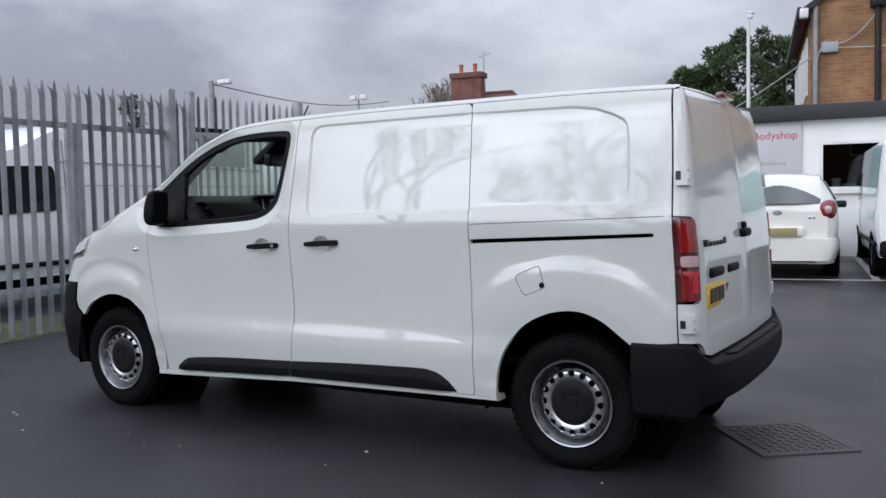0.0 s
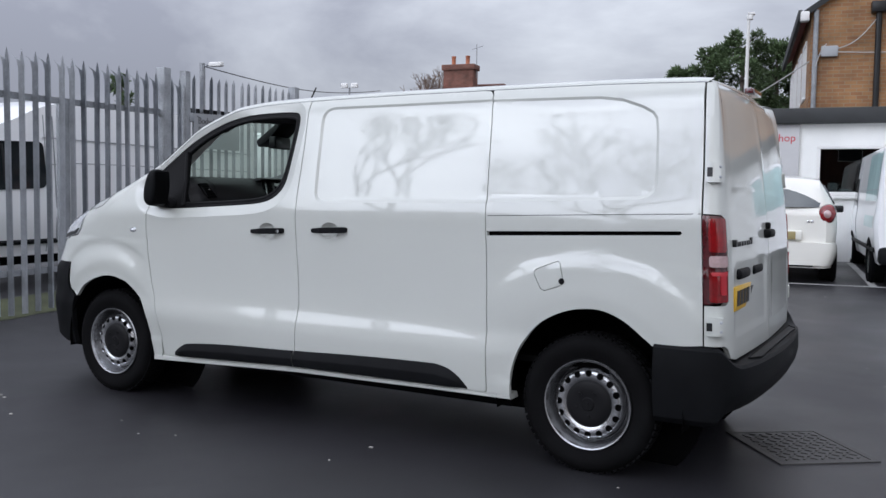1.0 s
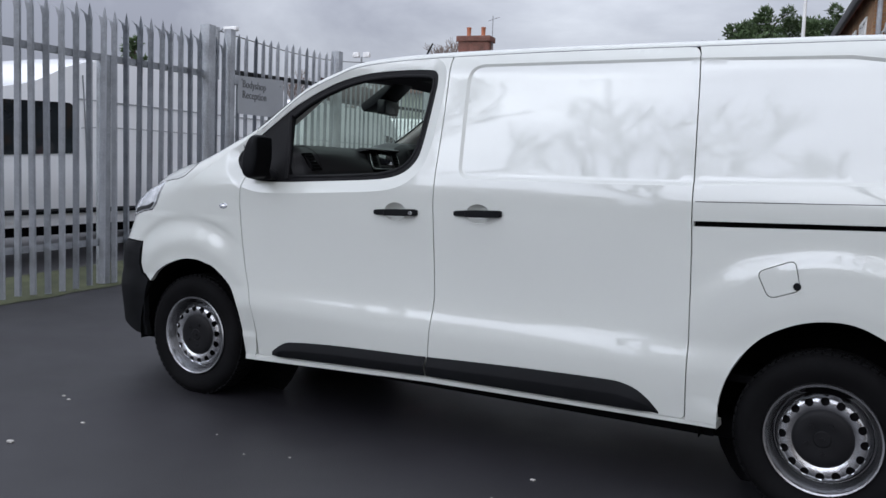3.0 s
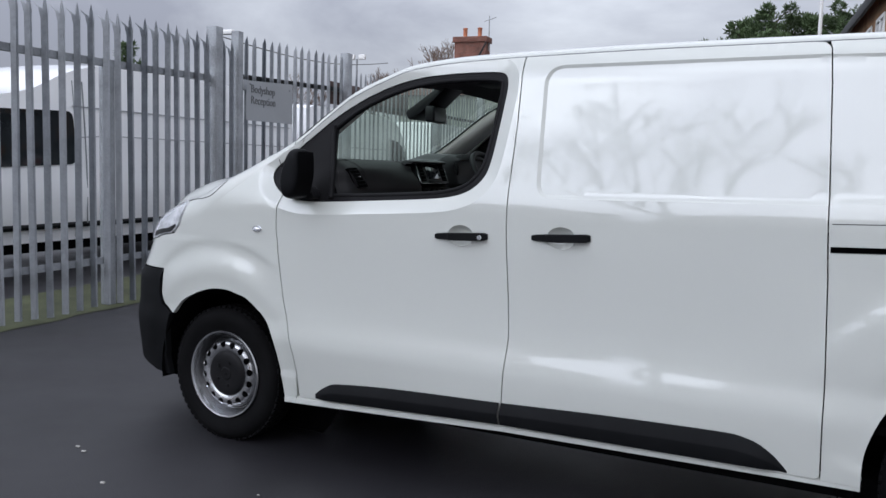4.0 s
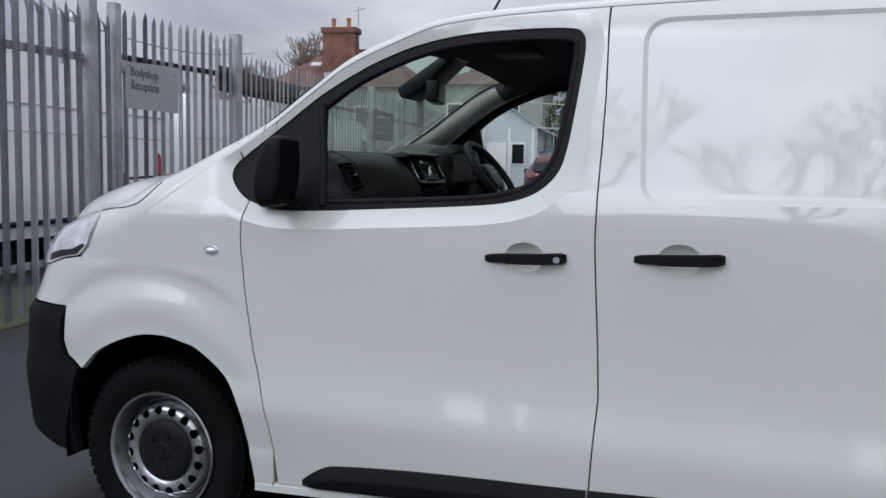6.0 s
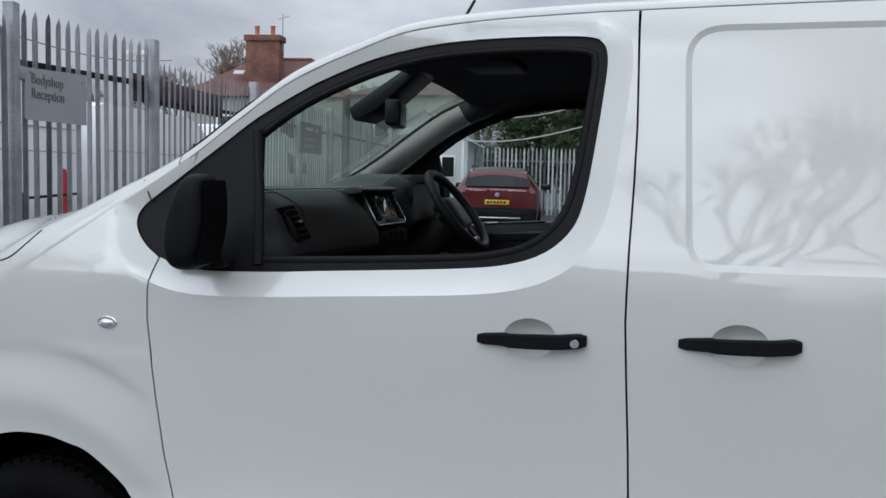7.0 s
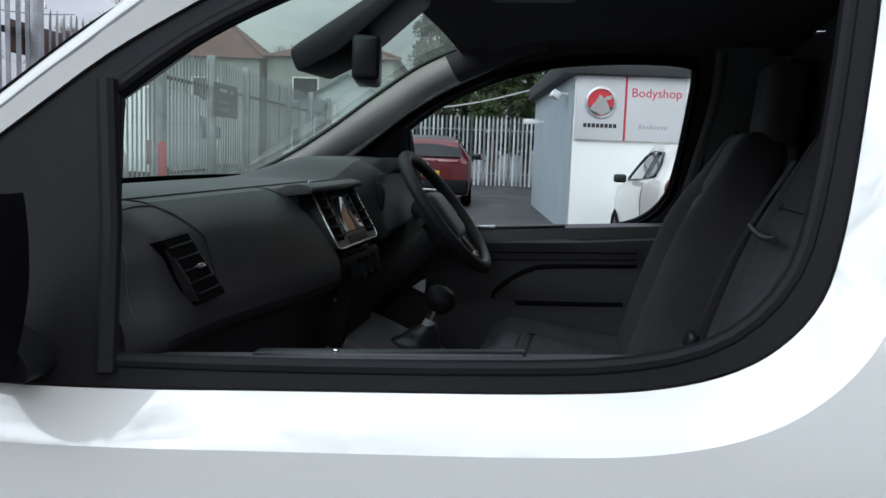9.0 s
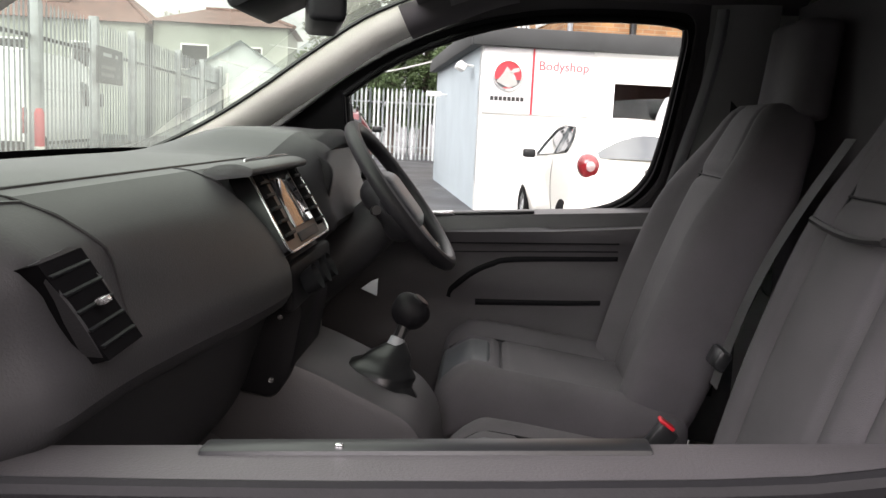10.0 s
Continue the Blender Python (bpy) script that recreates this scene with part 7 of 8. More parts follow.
def shell_bm(f, ys, ss, mirror=True):
    bm = bmesh.new()
    for sx in ((1, -1) if mirror else (1,)):
        g = [[bm.verts.new((f(y, s).x * sx, y, f(y, s).z)) for s in ss] for y in ys]
        for i in range(len(ys) - 1):
            for j in range(len(ss) - 1):
                bm.faces.new((g[i][j], g[i + 1][j], g[i + 1][j + 1], g[i][j + 1]))
        for i in (0, len(ys) - 1):
            c = [bm.verts.new((0, ys[i], v.co.z)) for v in g[i]]
            for j in range(len(ss) - 1):
                if g[i][j + 1].co.x == 0 and g[i][j].co.x == 0:
                    continue
                bm.faces.new((g[i][j], g[i][j + 1], c[j + 1], c[j]))
    bmesh.ops.remove_doubles(bm, verts=bm.verts[:], dist=0.0005)
    return recalc(bm)


def patch(f, y0, y1, s0, s1, out=0.006, ny=8, ns=6, sx=1):
    bm = grid_bm(lambda y, s: Vector((f(y, s, out).x * sx, y - (0.004 if s > 0.78 else 0), f(y, s, out).z)), spread(y0, y1, ny), spread(s0, s1, ns))
    return recalc(bm)


def add_wheels(parent, ys, x, r, rim=STEEL, wide=0.19):
    tyre_me = rim_me = None
    for y in ys:
        for sx in (-1, 1):
            w_ = new("wheel")
            w_.parent = parent
            w_.matrix_basis = Matrix.Translation((sx * x, y, r)) @ Matrix.Rotation(radians(90 * sx), 4, "Z")
            if tyre_me is None:
                tyre_me = part("tyre", lathe([(r * 0.62, 0.0), (r * 0.66, -0.012), (r * 0.86, -0.018), (r * 0.96, -0.006), (r, 0.03), (r, wide - 0.03), (r * 0.95, wide), (r * 0.62, wide)], 36), RUBBER, w_).data
                rim_me = part("rim", lathe([(0.0, 0.01), (r * 0.2, 0.005), (r * 0.28, 0.02), (r * 0.5, 0.03), (r * 0.58, 0.012), (r * 0.63, 0.0), (r * 0.62, 0.03)], 30), rim, w_).data
            else:
                for nm, me in (("tyre", tyre_me), ("rim", rim_me)):
                    ob = new(nm, me)
                    ob.parent = w_
            arch_ = part("wheel_arch", lathe([(r * 0.6, 0.03), (r * 1.13, 0.012), (r * 1.15, 0.05)], 36), DARK, w_)


# small hatchback
ka = thing("hatchback_car", "small cream white three-door hatchback parked nose to the wall", "car", at_site(4.02, 8.55))
KL, KW = 3.62, 0.81
k_belt = smooth_table([(0.0, 0.92), (0.3, 1.02), (1.2, 0.99), (2.5, 0.93), (2.85, 0.90), (3.4, 0.74), (3.62, 0.55)])
k_roof = smooth_table([(0.0, 0.94), (0.06, 1.05), (0.16, 1.24), (0.26, 1.39), (0.36, 1.43), (0.9, 1.465), (1.6, 1.455), (2.1, 1.36), (2.5, 1.15), (2.85, 0.92), (3.62, 0.56)])
k_wid = smooth_table([(0.0, 0.80), (0.08, 0.90), (0.3, 0.985), (1.0, 1.0), (2.8, 1.0), (3.3, 0.93), (3.62, 0.68)])
kf = car_shell(KL, KW, 0.22, k_belt, k_roof, k_wid, 0.72)
part("car_body", shell_bm(kf, spread(0, 0.4, 14) + spread(0.45, KL, 30), spread(0, 0.45, 9) + spread(0.5, 0.78, 6) + spread(0.82, 1.0, 5)), CREAM, ka)
for sx in (1, -1):
    glass_at = lambda y, z: (sx * (kf(y, 0.45 + 0.33 * min(max((z - k_belt(y)) / max(k_roof(y) - k_belt(y), 0.05), 0.0), 1.0)).x + 0.010), y, z)
    part("side_window", panel(rounded([(0.66, 1.10), (1.08, 1.06), (1.10, 1.36), (0.90, 1.36), (0.70, 1.24)], 0.05), glass_at, 0.06, 0.02, flip=sx > 0), CAR_GLASS, ka, "tinted side window")
    part("door_window", panel(rounded([(1.16, 1.05), (2.24, 1.00), (2.10, 1.16), (1.78, 1.32), (1.50, 1.37), (1.16, 1.37)], 0.05), glass_at, 0.06, 0.02, flip=sx > 0), CAR_GLASS, ka, "tinted door window")
    part("window_rim", tube([glass_at(y, z) for y, z in rounded([(0.64, 1.09), (2.27, 0.99), (2.11, 1.17), (1.78, 1.335), (1.50, 1.385), (0.90, 1.375), (0.68, 1.25)], 0.05)], 0.008, 5, True), SATIN, ka)
    lamp = bmesh.new()
    bmesh.ops.create_uvsphere(lamp, u_segments=18, v_segments=12, radius=1.0)
    part("tail_lamp", tf(lamp, Matrix.Translation((sx * 0.645, 0.095, 0.955)) @ Matrix.Rotation(radians(-24 * sx), 4, "Z") @ Matrix.Rotation(radians(28 * sx), 4, "Y") @ Matrix.Diagonal((0.125, 0.125, 0.155, 1))), LAMP_RED, ka, "large red tail lamp")
    lamp = bmesh.new()
    bmesh.ops.create_uvsphere(lamp, u_segments=16, v_segments=10, radius=1.0)
    part("lamp_centre", tf(lamp, Matrix.Translation((sx * 0.655, -0.015, 0.965)) @ Matrix.Diagonal((0.05, 0.03, 0.055, 1))), LAMP_PALE, ka)
    part("door_mirror", tf(box_bm(-0.08, 0.08, -0.06, 0.06, -0.055, 0.055, 0.03, 3), Matrix.Translation((sx * 0.90, 2.12, 1.02))), SATIN, ka)
    part("door_seam", tube([kf(1.18, s, 0.003) * 1 if sx > 0 else Vector((-kf(1.18, s, 0.003).x, 1.18, kf(1.18, s, 0.003).z)) for s in spread(0.05, 0.46, 10)], 0.004, 4), INK, ka)
part("rear_window", recalc(grid_bm(lambda t, q: (q * (0.60 - 0.05 * t - 0.05 * (1 - t) ** 3), 0.0 + 0.235 * t + 0.06 * abs(q) ** 2 - 0.008, 1.055 + 0.325 * t), spread(0, 1, 8), spread(-1, 1, 12))), CAR_GLASS, ka, "dark rear screen")
part("rear_bumper", shell_bm(car_shell(KL, KW * 1.015, 0.26, lambda y: 0.56, lambda y: 0.57, smooth_table([(-0.06, 0.72), (-0.03, 0.84), (0.05, 0.92), (0.3, 0.99), (0.6, 1.0)]), 0.9, 0.0), [-0.06, -0.03, 0.0, 0.05, 0.12, 0.25, 0.42], spread(0, 1.0, 14)), CREAM, ka)
part("plate_recess", box_bm(-0.34, 0.34, -0.068, 0.0, 0.60, 0.735, 0.02), CREAM, ka)
part("number_plate", box_bm(-0.26, 0.26, -0.075, -0.066, 0.61, 0.72, 0.003), PLATE_OLD, ka, "dull yellow number plate")
part("badge", tf(lathe([(0.0, -0.01), (0.05, -0.008), (0.055, 0.01)], 20), Matrix.Translation((0, 0.005, 0.93)) @ Matrix.Diagonal((1.3, 1, 0.7, 1))), SILVER, ka)
for k in range(2):
    part("badge_bar", box_bm(0.40 + 0.05 * k, 0.44 + 0.05 * k, -0.002, 0.02, 0.84, 0.88, 0.003), SILVER, ka)
part("diffuser", box_bm(-0.5, 0.5, -0.05, 0.02, 0.24, 0.34, 0.02), PLASTIC, ka)
part("sticker", box_bm(-0.30, 0.05, 0.155, 0.165, 1.15, 1.27), SIGN_P, ka)
add_wheels(ka, (0.62, 2.92), 0.80, 0.285)

# red sport-utility car
suv = thing("red_suv", "dark red sport-utility car with black lower trim", "car", at_site(0.28, 18.0) @ Matrix.Diagonal((1.07, 1.0, 0.95, 1.0)))
SL, SW = 4.4, 0.91
s_belt = smooth_table([(0.0, 0.98), (0.3, 1.08), (1.5, 1.04), (3.0, 1.0), (3.5, 0.95), (4.1, 0.85), (4.4, 0.6)])
s_roof = smooth_table([(0.0, 1.0), (0.10, 1.22), (0.24, 1.45), (0.36, 1.50), (1.0, 1.57), (2.0, 1.57), (2.6, 1.42), (3.3, 1.02), (4.4, 0.62)])
s_wid = smooth_table([(0.0, 0.86), (0.1, 0.93), (0.35, 1.0), (3.4, 1.0), (4.0, 0.94), (4.4, 0.72)])
sf = car_shell(SL, SW, 0.26, s_belt, s_roof, s_wid, 0.70)
part("car_body", shell_bm(sf, spread(0, 0.5, 12) + spread(0.6, SL, 26), spread(0, 0.45, 9) + spread(0.5, 0.78, 6) + spread(0.82, 1.0, 5)), MAROON, suv)
for sx in (1, -1):
    part("side_window", patch(sf, 0.55, 2.7, 0.50, 0.75, 0.008, 14, 6, sx), DARK_GLASS, suv)
    part("tail_lamp", box_bm(0.42 * sx - 0.26, 0.42 * sx + 0.26, -0.03, 0.08, 1.00, 1.075, 0.02), LAMP_RED, suv, "thin red tail lamp")
    part("lamp_strip", box_bm(0.42 * sx - 0.2, 0.42 * sx + 0.2, -0.036, -0.028, 1.022, 1.04, 0.004), LAMP_PALE, suv)
    part("door_mirror", box_bm(1.03 * sx - 0.11, 1.03 * sx + 0.11, 2.55, 2.68, 1.05, 1.2, 0.04), SATIN, suv)
    part("roof_rail", tube([(0.58 * sx, 0.5, 1.60), (0.60 * sx, 1.4, 1.65), (0.58 * sx, 2.3, 1.60)], 0.02, 8), SATIN, suv)
part("rear_window", recalc(grid_bm(lambda t, q: (q * (0.70 - 0.06 * t), 0.27 * t + 0.05 * q * q - 0.045, 1.13 + 0.34 * t), spread(0, 1, 6), spread(-1, 1, 10))), DARK_GLASS, suv, "dark rear screen")
part("roof_panel", patch(sf, 0.3, 2.2, 0.80, 1.0, 0.006, 10, 4, 1), SATIN, suv)
part("roof_panel", patch(sf, 0.3, 2.2, 0.80, 1.0, 0.006, 10, 4, -1), SATIN, suv)
part("rear_bumper", box_bm(-0.84, 0.84, -0.06, 0.25, 0.28, 0.62, 0.06, 3), PLASTIC, suv, "black rear bumper")
part("number_plate", box_bm(-0.26, 0.26, -0.075, -0.02, 0.70, 0.81, 0.004), PLATE_Y, suv, "yellow number plate")
for k in range(6):
    part("plate_bar", box_bm(-0.21 + 0.07 * k, -0.165 + 0.07 * k, -0.078, -0.07, 0.725, 0.785), INK, suv)
part("badge", tf(lathe([(0.0, -0.02), (0.05, -0.016), (0.055, 0.0)], 20), Matrix.Translation((0, -0.01, 0.93))), SILVER, suv)
part("bumper_trim", box_bm(-0.5, 0.5, -0.07, -0.05, 0.36, 0.40, 0.006), SILVER, suv)
add_wheels(suv, (0.82, 3.45), 0.90, 0.34, SATIN)


# plain panel vans: boxy shells with their own glass, lamps and bumpers
def plain_van(label, m, L, W, H, window=True, high=None, material=PAINT_B, fittings=True, belt=None, roof=None):
    v = thing("panel_van", label, "van", m)
    belt = belt or smooth_table([(0.0, H * 0.55), (L * 0.75, H * 0.55), (L * 0.88, H * 0.50), (L, H * 0.36)])
    top_ = high or H
    roof = roof or smooth_table([(0.0, top_ - 0.06), (0.15, top_), (L * 0.62, top_), (L * 0.66, H + (top_ - H) * 0.6), (L * 0.72, H), (L * 0.80, H * 0.86), (L * 0.88, H * 0.56), (L, H * 0.40)])
    wid = smooth_table([(0.0, 0.95), (0.12, 1.0), (L * 0.85, 1.0), (L * 0.95, 0.93), (L, 0.75)])
    f = car_shell(L, W / 2, 0.32, belt, roof, wid, 0.93, 0.03)
    part("van_body", shell_bm(f, spread(0, 0.3, 5) + spread(0.4, L, 36), spread(0, 0.45, 8) + spread(0.5, 0.78, 7) + spread(0.82, 1.0, 4)), material, v)
    for sx in (1, -1):
        if window:
            part("door_window", patch(f, L * 0.645, L * 0.80, 0.47, 0.64, 0.010, 10, 6, sx), DARK_GLASS, v, "dark cab window")
        part("side_seam", tube([(f(y, 0.56, 0.002).x * sx, y, f(y, 0.56).z) for y in spread(0.1, L * 0.62, 12)], 0.006, 4), GALV_D, v)
        part("door_seam", tube([(f(L * 0.63, s, 0.002).x * sx, L * 0.63, f(L * 0.63, s).z) for s in spread(0.02, 0.75, 12)], 0.006, 4), GALV_D, v)
        part("lower_trim", tube([(f(y, 0.10, 0.004).x * sx, y, 0.50) for y in spread(0.2, L * 0.8, 14)], 0.035, 6), PLASTIC, v)
        if not fittings:
            continue
        part("tail_lamp", box_bm(sx * W * 0.46 - 0.05, sx * W * 0.46 + 0.05, -0.02, 0.06, 0.70, 1.20, 0.02), LAMP_RED, v)
        part("door_mirror", box_bm(sx * (W / 2 + 0.09) - 0.09, sx * (W / 2 + 0.09) + 0.09, L * 0.80, L * 0.83, H * 0.58, H * 0.72, 0.03), SATIN, v)
    part("rear_bumper", box_bm(-W * 0.47, W * 0.47, -0.08, 0.15, 0.32, 0.55, 0.05), PLASTIC, v)
    part("underbody", box_bm(-W * 0.42, W * 0.42, 0.2, L - 0.2, 0.2, 0.4), DARK, v)
    add_wheels(v, (0.85, L - 0.95), W / 2 - 0.02, 0.34)
    return v, f


CAB_BELT = smooth_table([(0.0, 1.14), (6.9, 1.14), (7.4, 1.02), (8.2, 0.80)])
CAB_ROOF = smooth_table([(0.0, 2.40), (0.15, 2.46), (4.5, 2.44), (5.2, 2.30), (5.75, 2.06), (6.1, 1.97), (6.6, 1.90), (7.0, 1.60), (7.4, 1.22), (8.2, 0.92)])
v1, f1 = plain_van("tall white box van standing behind the fence", SITE @ Matrix.Translation((-6.20, 9.90, 0.12)) @ Matrix.Rotation(radians(180), 4, "Z"), 8.2, 2.0, 2.0, False, 2.45, PAINT_B, False, CAB_BELT, CAB_ROOF)
for sx in (-1, 1):
    put_ = lambda y, z: (sx * (f1(y, 0.45 + 0.33 * min(max((z - CAB_BELT(y)) / (CAB_ROOF(y) - CAB_BELT(y)), 0.0), 1.0)).x + 0.012), y, z)
    part("door_window", panel(rounded([(5.17, 1.22), (6.55, 1.16), (6.62, 1.52), (6.35, 1.80), (5.20, 1.84)], [0.12, 0.05, 0.10, 0.12, 0.10]), put_, 0.08, 0.02, flip=sx < 0), DARK_GLASS, v1, "dark cab window")
    part("window_bar", tube([put_(5.85, 1.22), put_(5.88, 1.78)], 0.02, 6), SATIN, v1)
    part("mirror_arm", box_bm(sx * 1.02 - 0.05, sx * 1.02 + 0.10, 6.45, 6.62, 1.20, 1.52, 0.04), SATIN, v1)
    part("side_crease", tube([put_(y, 1.90) for y in spread(0.2, 5.2, 14)], 0.008, 4), GALV_D, v1)
    part("body_joint", tube([put_(5.02, z) for z in spread(0.5, 2.2, 10)], 0.008, 4), GALV_D, v1)
plain_van("white panel van behind the long fence", SITE @ Matrix.Translation((-6.3, 10.7, 0.2)), 5.4, 2.0, 2.2, True, 2.3, PAINT_B, False)
plain_van("white panel van beyond the long fence", SITE @ Matrix.Translation((-6.3, 17.0, 0.24)), 5.4, 2.0, 2.2, True, 2.3, PAINT_B)
v4, f4 = plain_van("white van with teal graphics in the next bay", at_site(6.22, 8.35), 5.0, 1.96, 1.88, True, None, PAINT_B, False)
for s0, s1, y0, y1 in ((0.50, 0.76, 0.12, 1.8), (0.30, 0.40, 0.3, 1.6)):
    part("teal_graphic", patch(f4, y0, y1, s0, s1, 0.004, 10, 5, -1), TEAL, v4, "teal printed graphic")
part("rear_graphic", box_bm(-0.85, 0.85, -0.004, 0.02, 1.3, 1.82, 0.004), TEAL, v4)


# ---- trees and far houses ----
def conifer(m, h, spread_r, seed, count):
    """A broad dark evergreen: trunk, limbs, and many feathery sprays in soft clumps."""
    rng = random.Random(seed)
    t = thing("conifer_tree", "dense dark green conifer tree", "tree", m, "evergreens")
    part("trunk", tube([(0, 0, 0), (0.05, 0.02, h * 0.5), (0, 0.04, h * 0.93)], [0.22, 0.14, 0.03], 8), BARK, t)
    clumps = []
    for k in range(max(14, count // 90)):
        z = h * (0.16 + 0.80 * rng.random())
        a, q = rng.uniform(0, 2 * math.pi), z / h
        out = spread_r * (1.12 - 0.75 * q ** 2.4) * rng.uniform(0.35, 1.0)
        clumps.append((Vector((out * math.cos(a), out * math.sin(a), z)), rng.uniform(0.28, 0.62) * (1.15 - 0.5 * q) * min(1.0, spread_r)))
    for k in range(3):
        clumps.append((Vector((rng.uniform(-0.4, 0.4) * spread_r, rng.uniform(-0.3, 0.3) * spread_r, h * rng.uniform(0.94, 1.0) - 0.15)), 0.24 * min(1.0, spread_r)))
    part("limbs", joined([tube([(0, 0, max(0.3, c.z - 0.5)), c * 0.6 + Vector((0, 0, c.z * 0.4 - 0.1)), c], [0.05, 0.035, 0.012], 4) for c, r in clumps[::3]]), BARK, t)
    vs, fs = [], []
    for k in range(count):
        c, r = clumps[k % len(clumps)]
        d0 = Vector((rng.gauss(0, 1), rng.gauss(0, 1), rng.gauss(0, 0.8))).normalized()
        p = c + d0 * r * rng.uniform(0.45, 1.0)
        out = (d0 + Vector((0, 0, 0.35))).normalized()
        for j in range(rng.randint(3, 5)):
            d = (out + Vector((rng.uniform(-0.8, 0.8), rng.uniform(-0.8, 0.8), rng.uniform(-0.5, 0.5)))).normalized()
            l, w = rng.uniform(0.09, 0.26), rng.uniform(0.016, 0.040)
            s2 = d.cross(Vector((rng.uniform(-1, 1), rng.uniform(-1, 1), 1))).normalized() * w
            i = len(vs)
            vs += [p - s2 * 0.4, p + d * l * 0.5 - s2, p + d * l, p + d * l * 0.5 + s2]
            fs.append((i, i + 1, i + 2, i + 3))
    me = bpy.data.meshes.new("crown")
    me.from_pydata([tuple(v) for v in vs], [], fs)
    me.materials.append(LEAF)
    ob = new("crown", me)
    ob.parent = t
    return t


for i, (u, v, h, r, n) in enumerate(((-0.2, 36.0, 6.9, 1.2, 5200), (1.0, 36.8, 7.9, 1.5, 6600), (2.3, 36.0, 8.2, 1.6, 7200), (3.7, 36.8, 8.1, 1.7, 7200), (5.2, 36.2, 8.3, 1.8, 7200), (7.0, 37.0, 8.8, 1.9, 5600), (9.0, 37.0, 8.8, 1.9, 3200))):
    conifer(SITE @ Matrix.Translation((u, v, 0.2)), h, r, 11 + i, n)


def bare_tree(m, h, seed, depth=5, label="bare leafless tree with spreading branches", thick=0.16, lean=0.0, min_r=0.006, twig=TWIG):
    """A leafless tree: limbs that fork again and again."""
    rng = random.Random(seed)
    t = thing("bare_tree", label, "tree", m, "bare trees")
    runs = []

    def grow(p, d, l, r, k):
        q = p + d * l * 0.5 + Vector((rng.uniform(-1, 1), rng.uniform(-1, 1), 0)) * l * 0.06
        e = p + d * l
        runs.append(((p, q, e), (r, r * 0.82, r * 0.66), k))
        if k == 0:
            return
        for j in range(rng.choice((2, 3, 3)) if k > 1 else 3):
            side_ = Vector((rng.uniform(-1, 1), rng.uniform(-1, 1), rng.uniform(-0.15, 0.7)))
            nd = (d * 0.75 + side_ * rng.uniform(0.5, 0.85)).normalized()
            nd.z += 0.10
            grow(p + d * l * rng.uniform(0.65, 1.0), nd.normalized(), l * rng.uniform(0.62, 0.82), r * rng.uniform(0.5, 0.64), k - 1)
    grow(Vector((0, 0, 0)), Vector((lean, 0, 1)).normalized(), h * 0.30, thick, depth)
    for nm, test, m_ in (("trunk", lambda k: k >= depth - 1, BARK), ("crown", lambda k: k < depth - 1, twig)):
        bm = bmesh.new()
        for pts, rad, k in runs:
            if not test(k):
                continue
            n = 6 if k >= depth - 1 else 3
            rings = []
            for p, rr in zip(pts, rad):
                d = (pts[2] - pts[0]).normalized()
                s = d.orthogonal().normalized()
                u_ = d.cross(s)
                rings.append([bm.verts.new(p + (s * math.cos(2 * math.pi * i / n) + u_ * math.sin(2 * math.pi * i / n)) * max(rr, min_r)) for i in range(n)])
            for a, b in zip(rings, rings[1:]):
                for i in range(n):
                    bm.faces.new((a[i], a[(i + 1) % n], b[(i + 1) % n], b[i]))
        part(nm, bm, m_, t)
    return t


# behind the chimney
for u, v, h, s in ((-19.6, 53.0, 11.0, 3), (-17.4, 55.0, 11.6, 8), (-22.8, 54.0, 9.6, 21), (-12.2, 56.0, 9.8, 34), (-30.5, 56.0, 9.0, 40)):
    bare_tree(SITE @ Matrix.Translation((u, v, 0)), h, s, 7, "bare brown tree behind the far house", 0.22, 0.0, 0.012)
# along the road opposite the van: seen mirrored in its paint
for x, y, h, s in ((-11.5, -20.5, 17.5, 51), (-3.4, -21.0, 17.0, 52), (2.6, -20.0, 16.5, 53), (-17.0, -21.5, 16.5, 54), (8.5, -21.0, 17.0, 55), (-24.0, -21.0, 17.0, 56)):
    bare_tree(Matrix.Translation((x, y, 0)), h, s, 6, "bare roadside tree opposite the van", 0.27, 0.0, 0.016, FAR_TWIG)


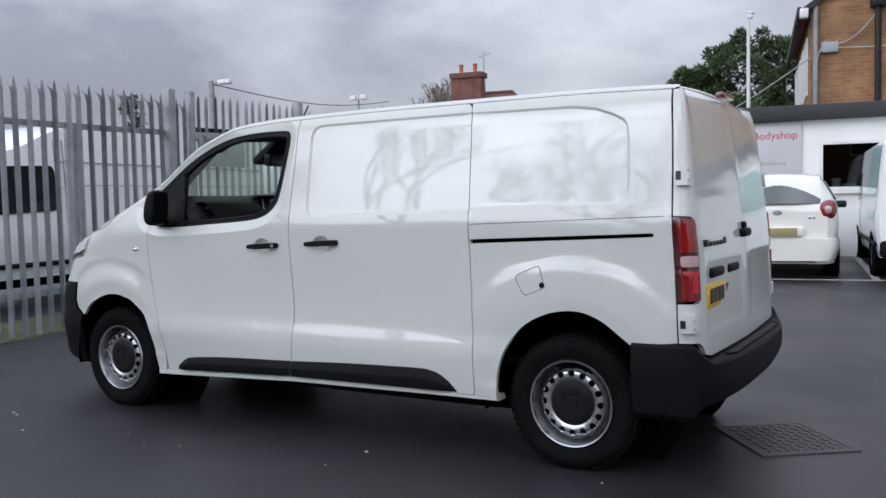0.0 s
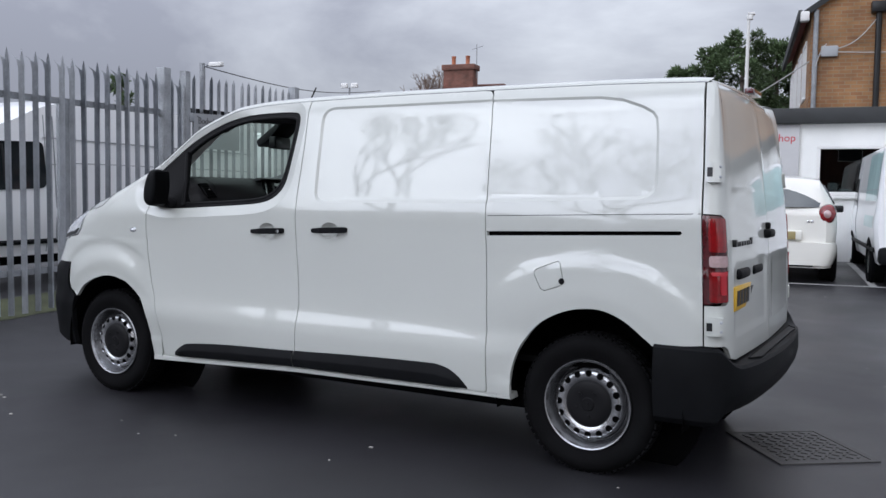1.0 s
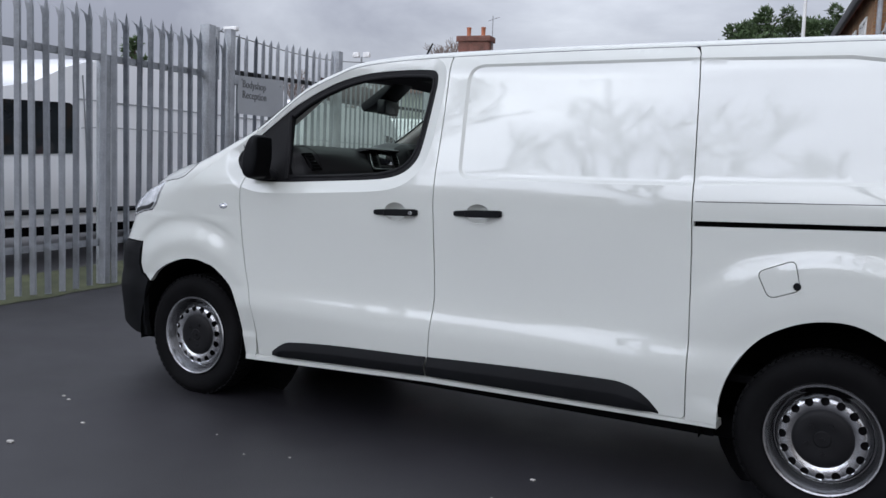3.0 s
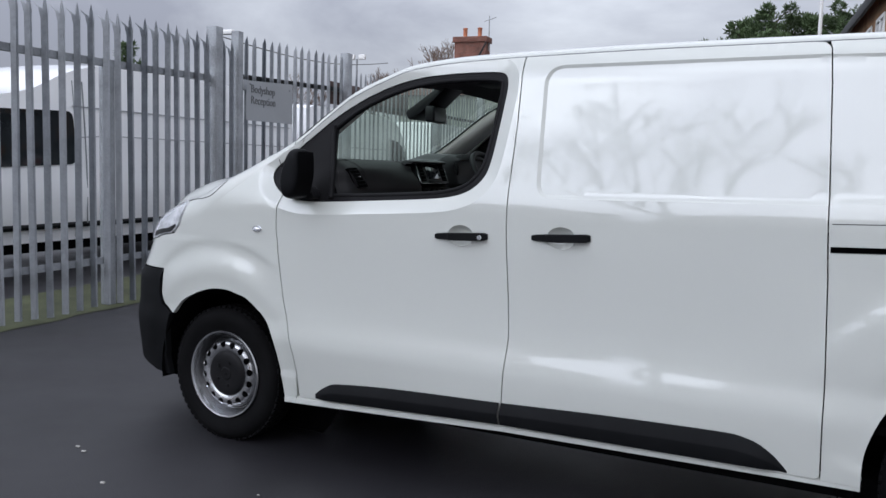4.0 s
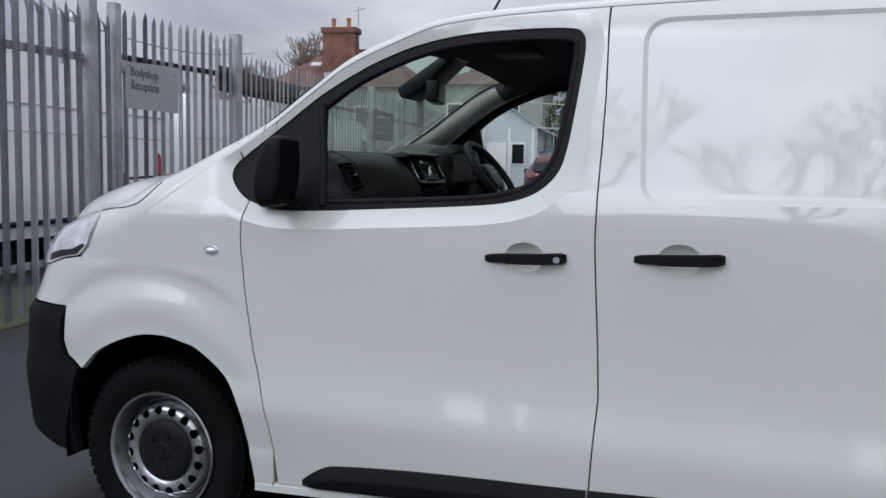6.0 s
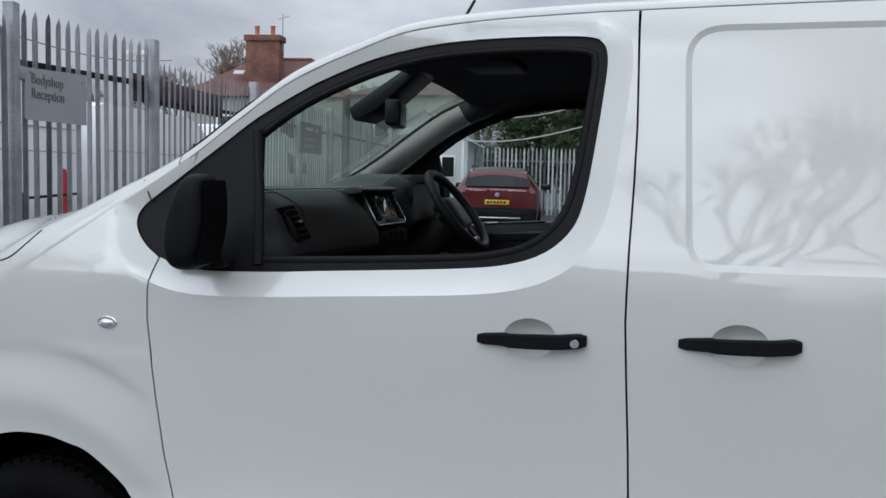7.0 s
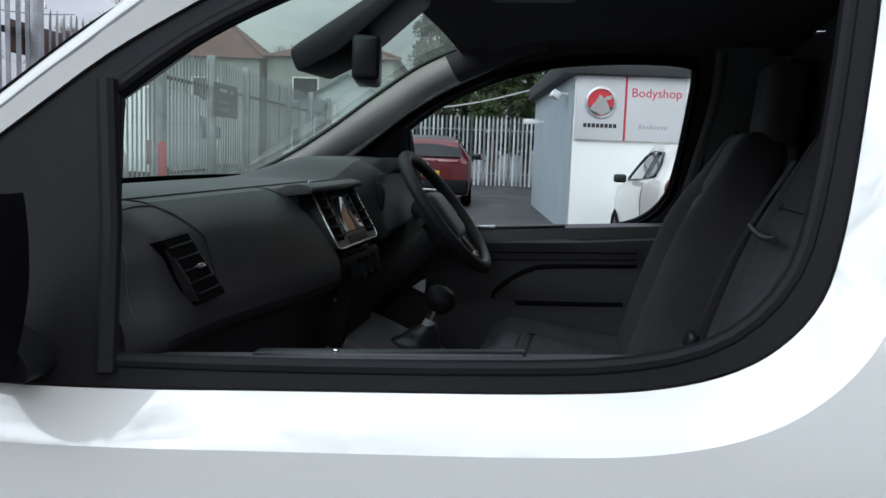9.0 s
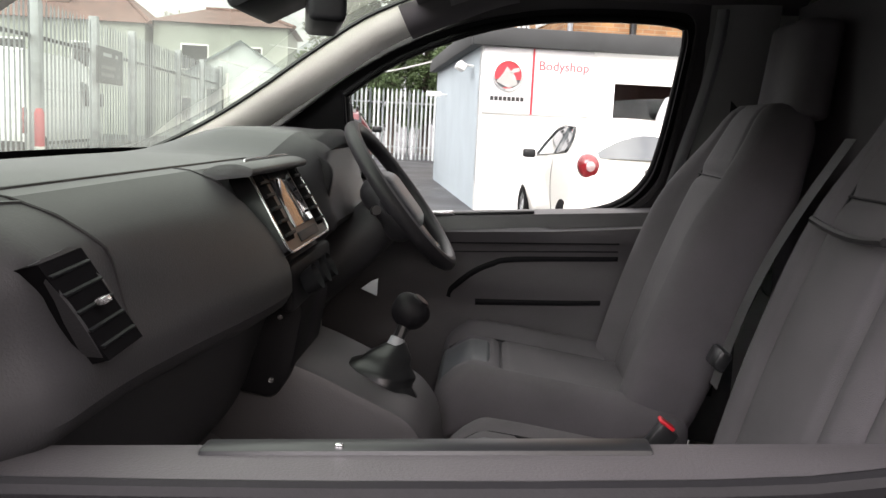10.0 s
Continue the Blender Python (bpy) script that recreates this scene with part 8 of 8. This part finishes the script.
def far_house(name_label, m, w, d, h, ridge, wall, chimney=True):
    hs = thing("house", name_label, "house", m, "far houses")
    part("end_wall", prism([(0, 0), (w, 0), (w, h), (0, h)], "y", 0, 0.25), wall, hs)
    part("back_wall", prism([(0, 0), (w, 0), (w, h), (0, h)], "y", d - 0.25, d), wall, hs)
    part("side_wall", box_bm(0, 0.25, 0.25, d - 0.25, 0, h), wall, hs)
    part("side_wall", box_bm(w - 0.25, w, 0.25, d - 0.25, 0, h), wall, hs)
    o = 0.35
    bm = bmesh.new()
    c = [bm.verts.new(p) for p in ((-o, -o, h - 0.1), (w + o, -o, h - 0.1), (w + o, d + o, h - 0.1), (-o, d + o, h - 0.1), (w * 0.3, d / 2, ridge), (w * 0.7, d / 2, ridge))]
    for q in ((0, 1, 5, 4), (1, 2, 5), (2, 3, 4, 5), (3, 0, 4), (3, 2, 1, 0)):
        bm.faces.new([c[i] for i in q])
    part("roof", recalc(bm), TILE, hs)
    part("ridge_tiles", tube([(w * 0.3, d / 2, ridge), (w * 0.7, d / 2, ridge)], 0.12, 6), TILE, hs)
    part("hip_tiles", tube([(w * 0.7, d / 2, ridge), (w + o, -o, h - 0.05)], 0.10, 6), TILE, hs)
    for k in range(2):
        for z0 in (1.0, 3.6):
            if z0 + 1.3 < h:
                wq = new("window")
                wq.parent = hs
                x0 = w * (0.2 + 0.4 * k)
                part("window_frame", box_bm(x0, x0 + 1.4, -0.05, 0.0, z0, z0 + 1.3, 0.02), FRAME_W, wq)
                part("window_pane", box_bm(x0 + 0.08, x0 + 1.32, -0.06, -0.052, z0 + 0.08, z0 + 1.22), DARK_GLASS, wq)
    return hs


red_house = far_house("grey rendered house with brown tiled hip roof and chimney", SITE @ Matrix.Translation((-18.4, 45.0, -0.2)), 8.8, 7.0, 6.0, 8.35, ROUGHCAST)
part("chimney", box_bm(3.05, 4.95, 1.0, 1.9, 6.2, 9.35, 0.02), BRICK_R, red_house, "red brick chimney stack")
part("chimney_cap", box_bm(2.95, 5.05, 0.9, 2.0, 9.05, 9.38, 0.03), BRICK_R, red_house)
for k in range(2):
    part("chimney_pot", tf(lathe([(0.13, 0.0), (0.16, 0.05), (0.12, 0.1), (0.13, 0.5), (0.16, 0.55), (0.10, 0.58)], 14), Matrix.Translation((3.55 + 0.9 * k, 1.45, 9.36)) @ Matrix.Rotation(radians(90), 4, "X")), POT, red_house, "terracotta chimney pot")
part("roof_aerial", tube([(5.0, 1.5, 8.6), (5.0, 1.5, 10.6)], 0.03, 5), GALV_D, red_house)
part("aerial_arm", tube([(4.7, 1.5, 10.3), (5.4, 1.5, 10.5)], 0.02, 5), GALV_D, red_house)
part("roof_light", tf(box_bm(-0.3, 0.3, -0.02, 0.02, -0.2, 0.2, 0.01), Matrix.Translation((2.6, 1.2, 7.35)) @ Matrix.Rotation(radians(-55), 4, "X")), SIGN_P, red_house)

# pale rendered house beyond the long fence
far_house("grey rendered house with a low brown roof", SITE @ Matrix.Translation((-9.3, 45.5, 0)), 6.6, 7.0, 6.0, 7.0, ROUGHCAST, False)

# houses across the road, mirrored in the van's flank
for x, y, tn, s in ((-22.0, -26.0, 180, 1), (-9.0, -27.0, 180, 2), (5.0, -28.0, 180, 3), (19.0, -27.0, 180, 4), (33.0, -26.0, 180, 5)):
    far_house("brick house across the road", Matrix.Translation((x, y, 0)) @ Matrix.Rotation(radians(tn), 4, "Z"), 10.5, 8.0, 5.2, 7.6, BRICK_R, False)

hedge_bm = bmesh.new()
rng = random.Random(9)
for k in range(2600):
    x, z = rng.uniform(-30, 34), rng.uniform(0.1, 1.5)
    c = Vector((x, -17.5 + rng.uniform(-0.4, 0.4), z))
    d = Vector((rng.uniform(-1, 1), rng.uniform(-1, 1), rng.uniform(-0.2, 1))).normalized()
    s = d.orthogonal().normalized() * 0.12
    hedge_bm.faces.new([hedge_bm.verts.new(p) for p in (c - s, c + d * 0.2, c + s, c - d * 0.2)])
tagged(part("hedge", hedge_bm, LEAF, smooth=0), "clipped hedge along the road edge", "hedge", kind="stuff")

# street lamp and floodlights beyond the fence
lamp_col = thing("street_lamp", "grey street lamp column with a pale lantern", "lamp", SITE @ Matrix.Translation((-17.5, 25.0, 0)))
part("column", tube([(0, 0, 0), (0, 0, 6.38)], [0.13, 0.11], 10), GALV_D, lamp_col)
part("lamp_arm", tube([(0, 0, 6.2), (0.25, 0, 6.3), (0.5, 0, 6.3)], 0.04, 8), GALV_D, lamp_col)
part("lantern", box_bm(0.35, 0.95, -0.12, 0.12, 6.22, 6.40, 0.05), FRAME_W, lamp_col)
wire = thing("overhead_cable", "dark overhead cable between street lamps", "cable")
a, b = SITE @ Vector((-17.4, 25.0, 6.25)), SITE @ Vector((-20.5, 48.0, 8.0))
part("cable_run", tube([a.lerp(b, t) - Vector((0, 0, 0.5 * math.sin(t * math.pi))) for t in spread(0, 1, 20)], 0.022, 5), SATIN, wire)
twin = thing("floodlight_mast", "thin mast with twin white floodlights", "lamp", SITE @ Matrix.Translation((-21.2, 45.0, 0)))
part("mast", tube([(0, 0, 0), (0, 0, 7.9)], 0.06, 8), GALV_D, twin)
for dx in (-0.35, 0.35):
    part("flood_head", tf(box_bm(-0.22, 0.22, -0.1, 0.1, -0.15, 0.15, 0.04), Matrix.Translation((dx, 0, 8.0))), FRAME_W, twin)
conifer(SITE @ Matrix.Translation((-17.2, 20.0, 0)), 5.25, 0.55, 77, 700)
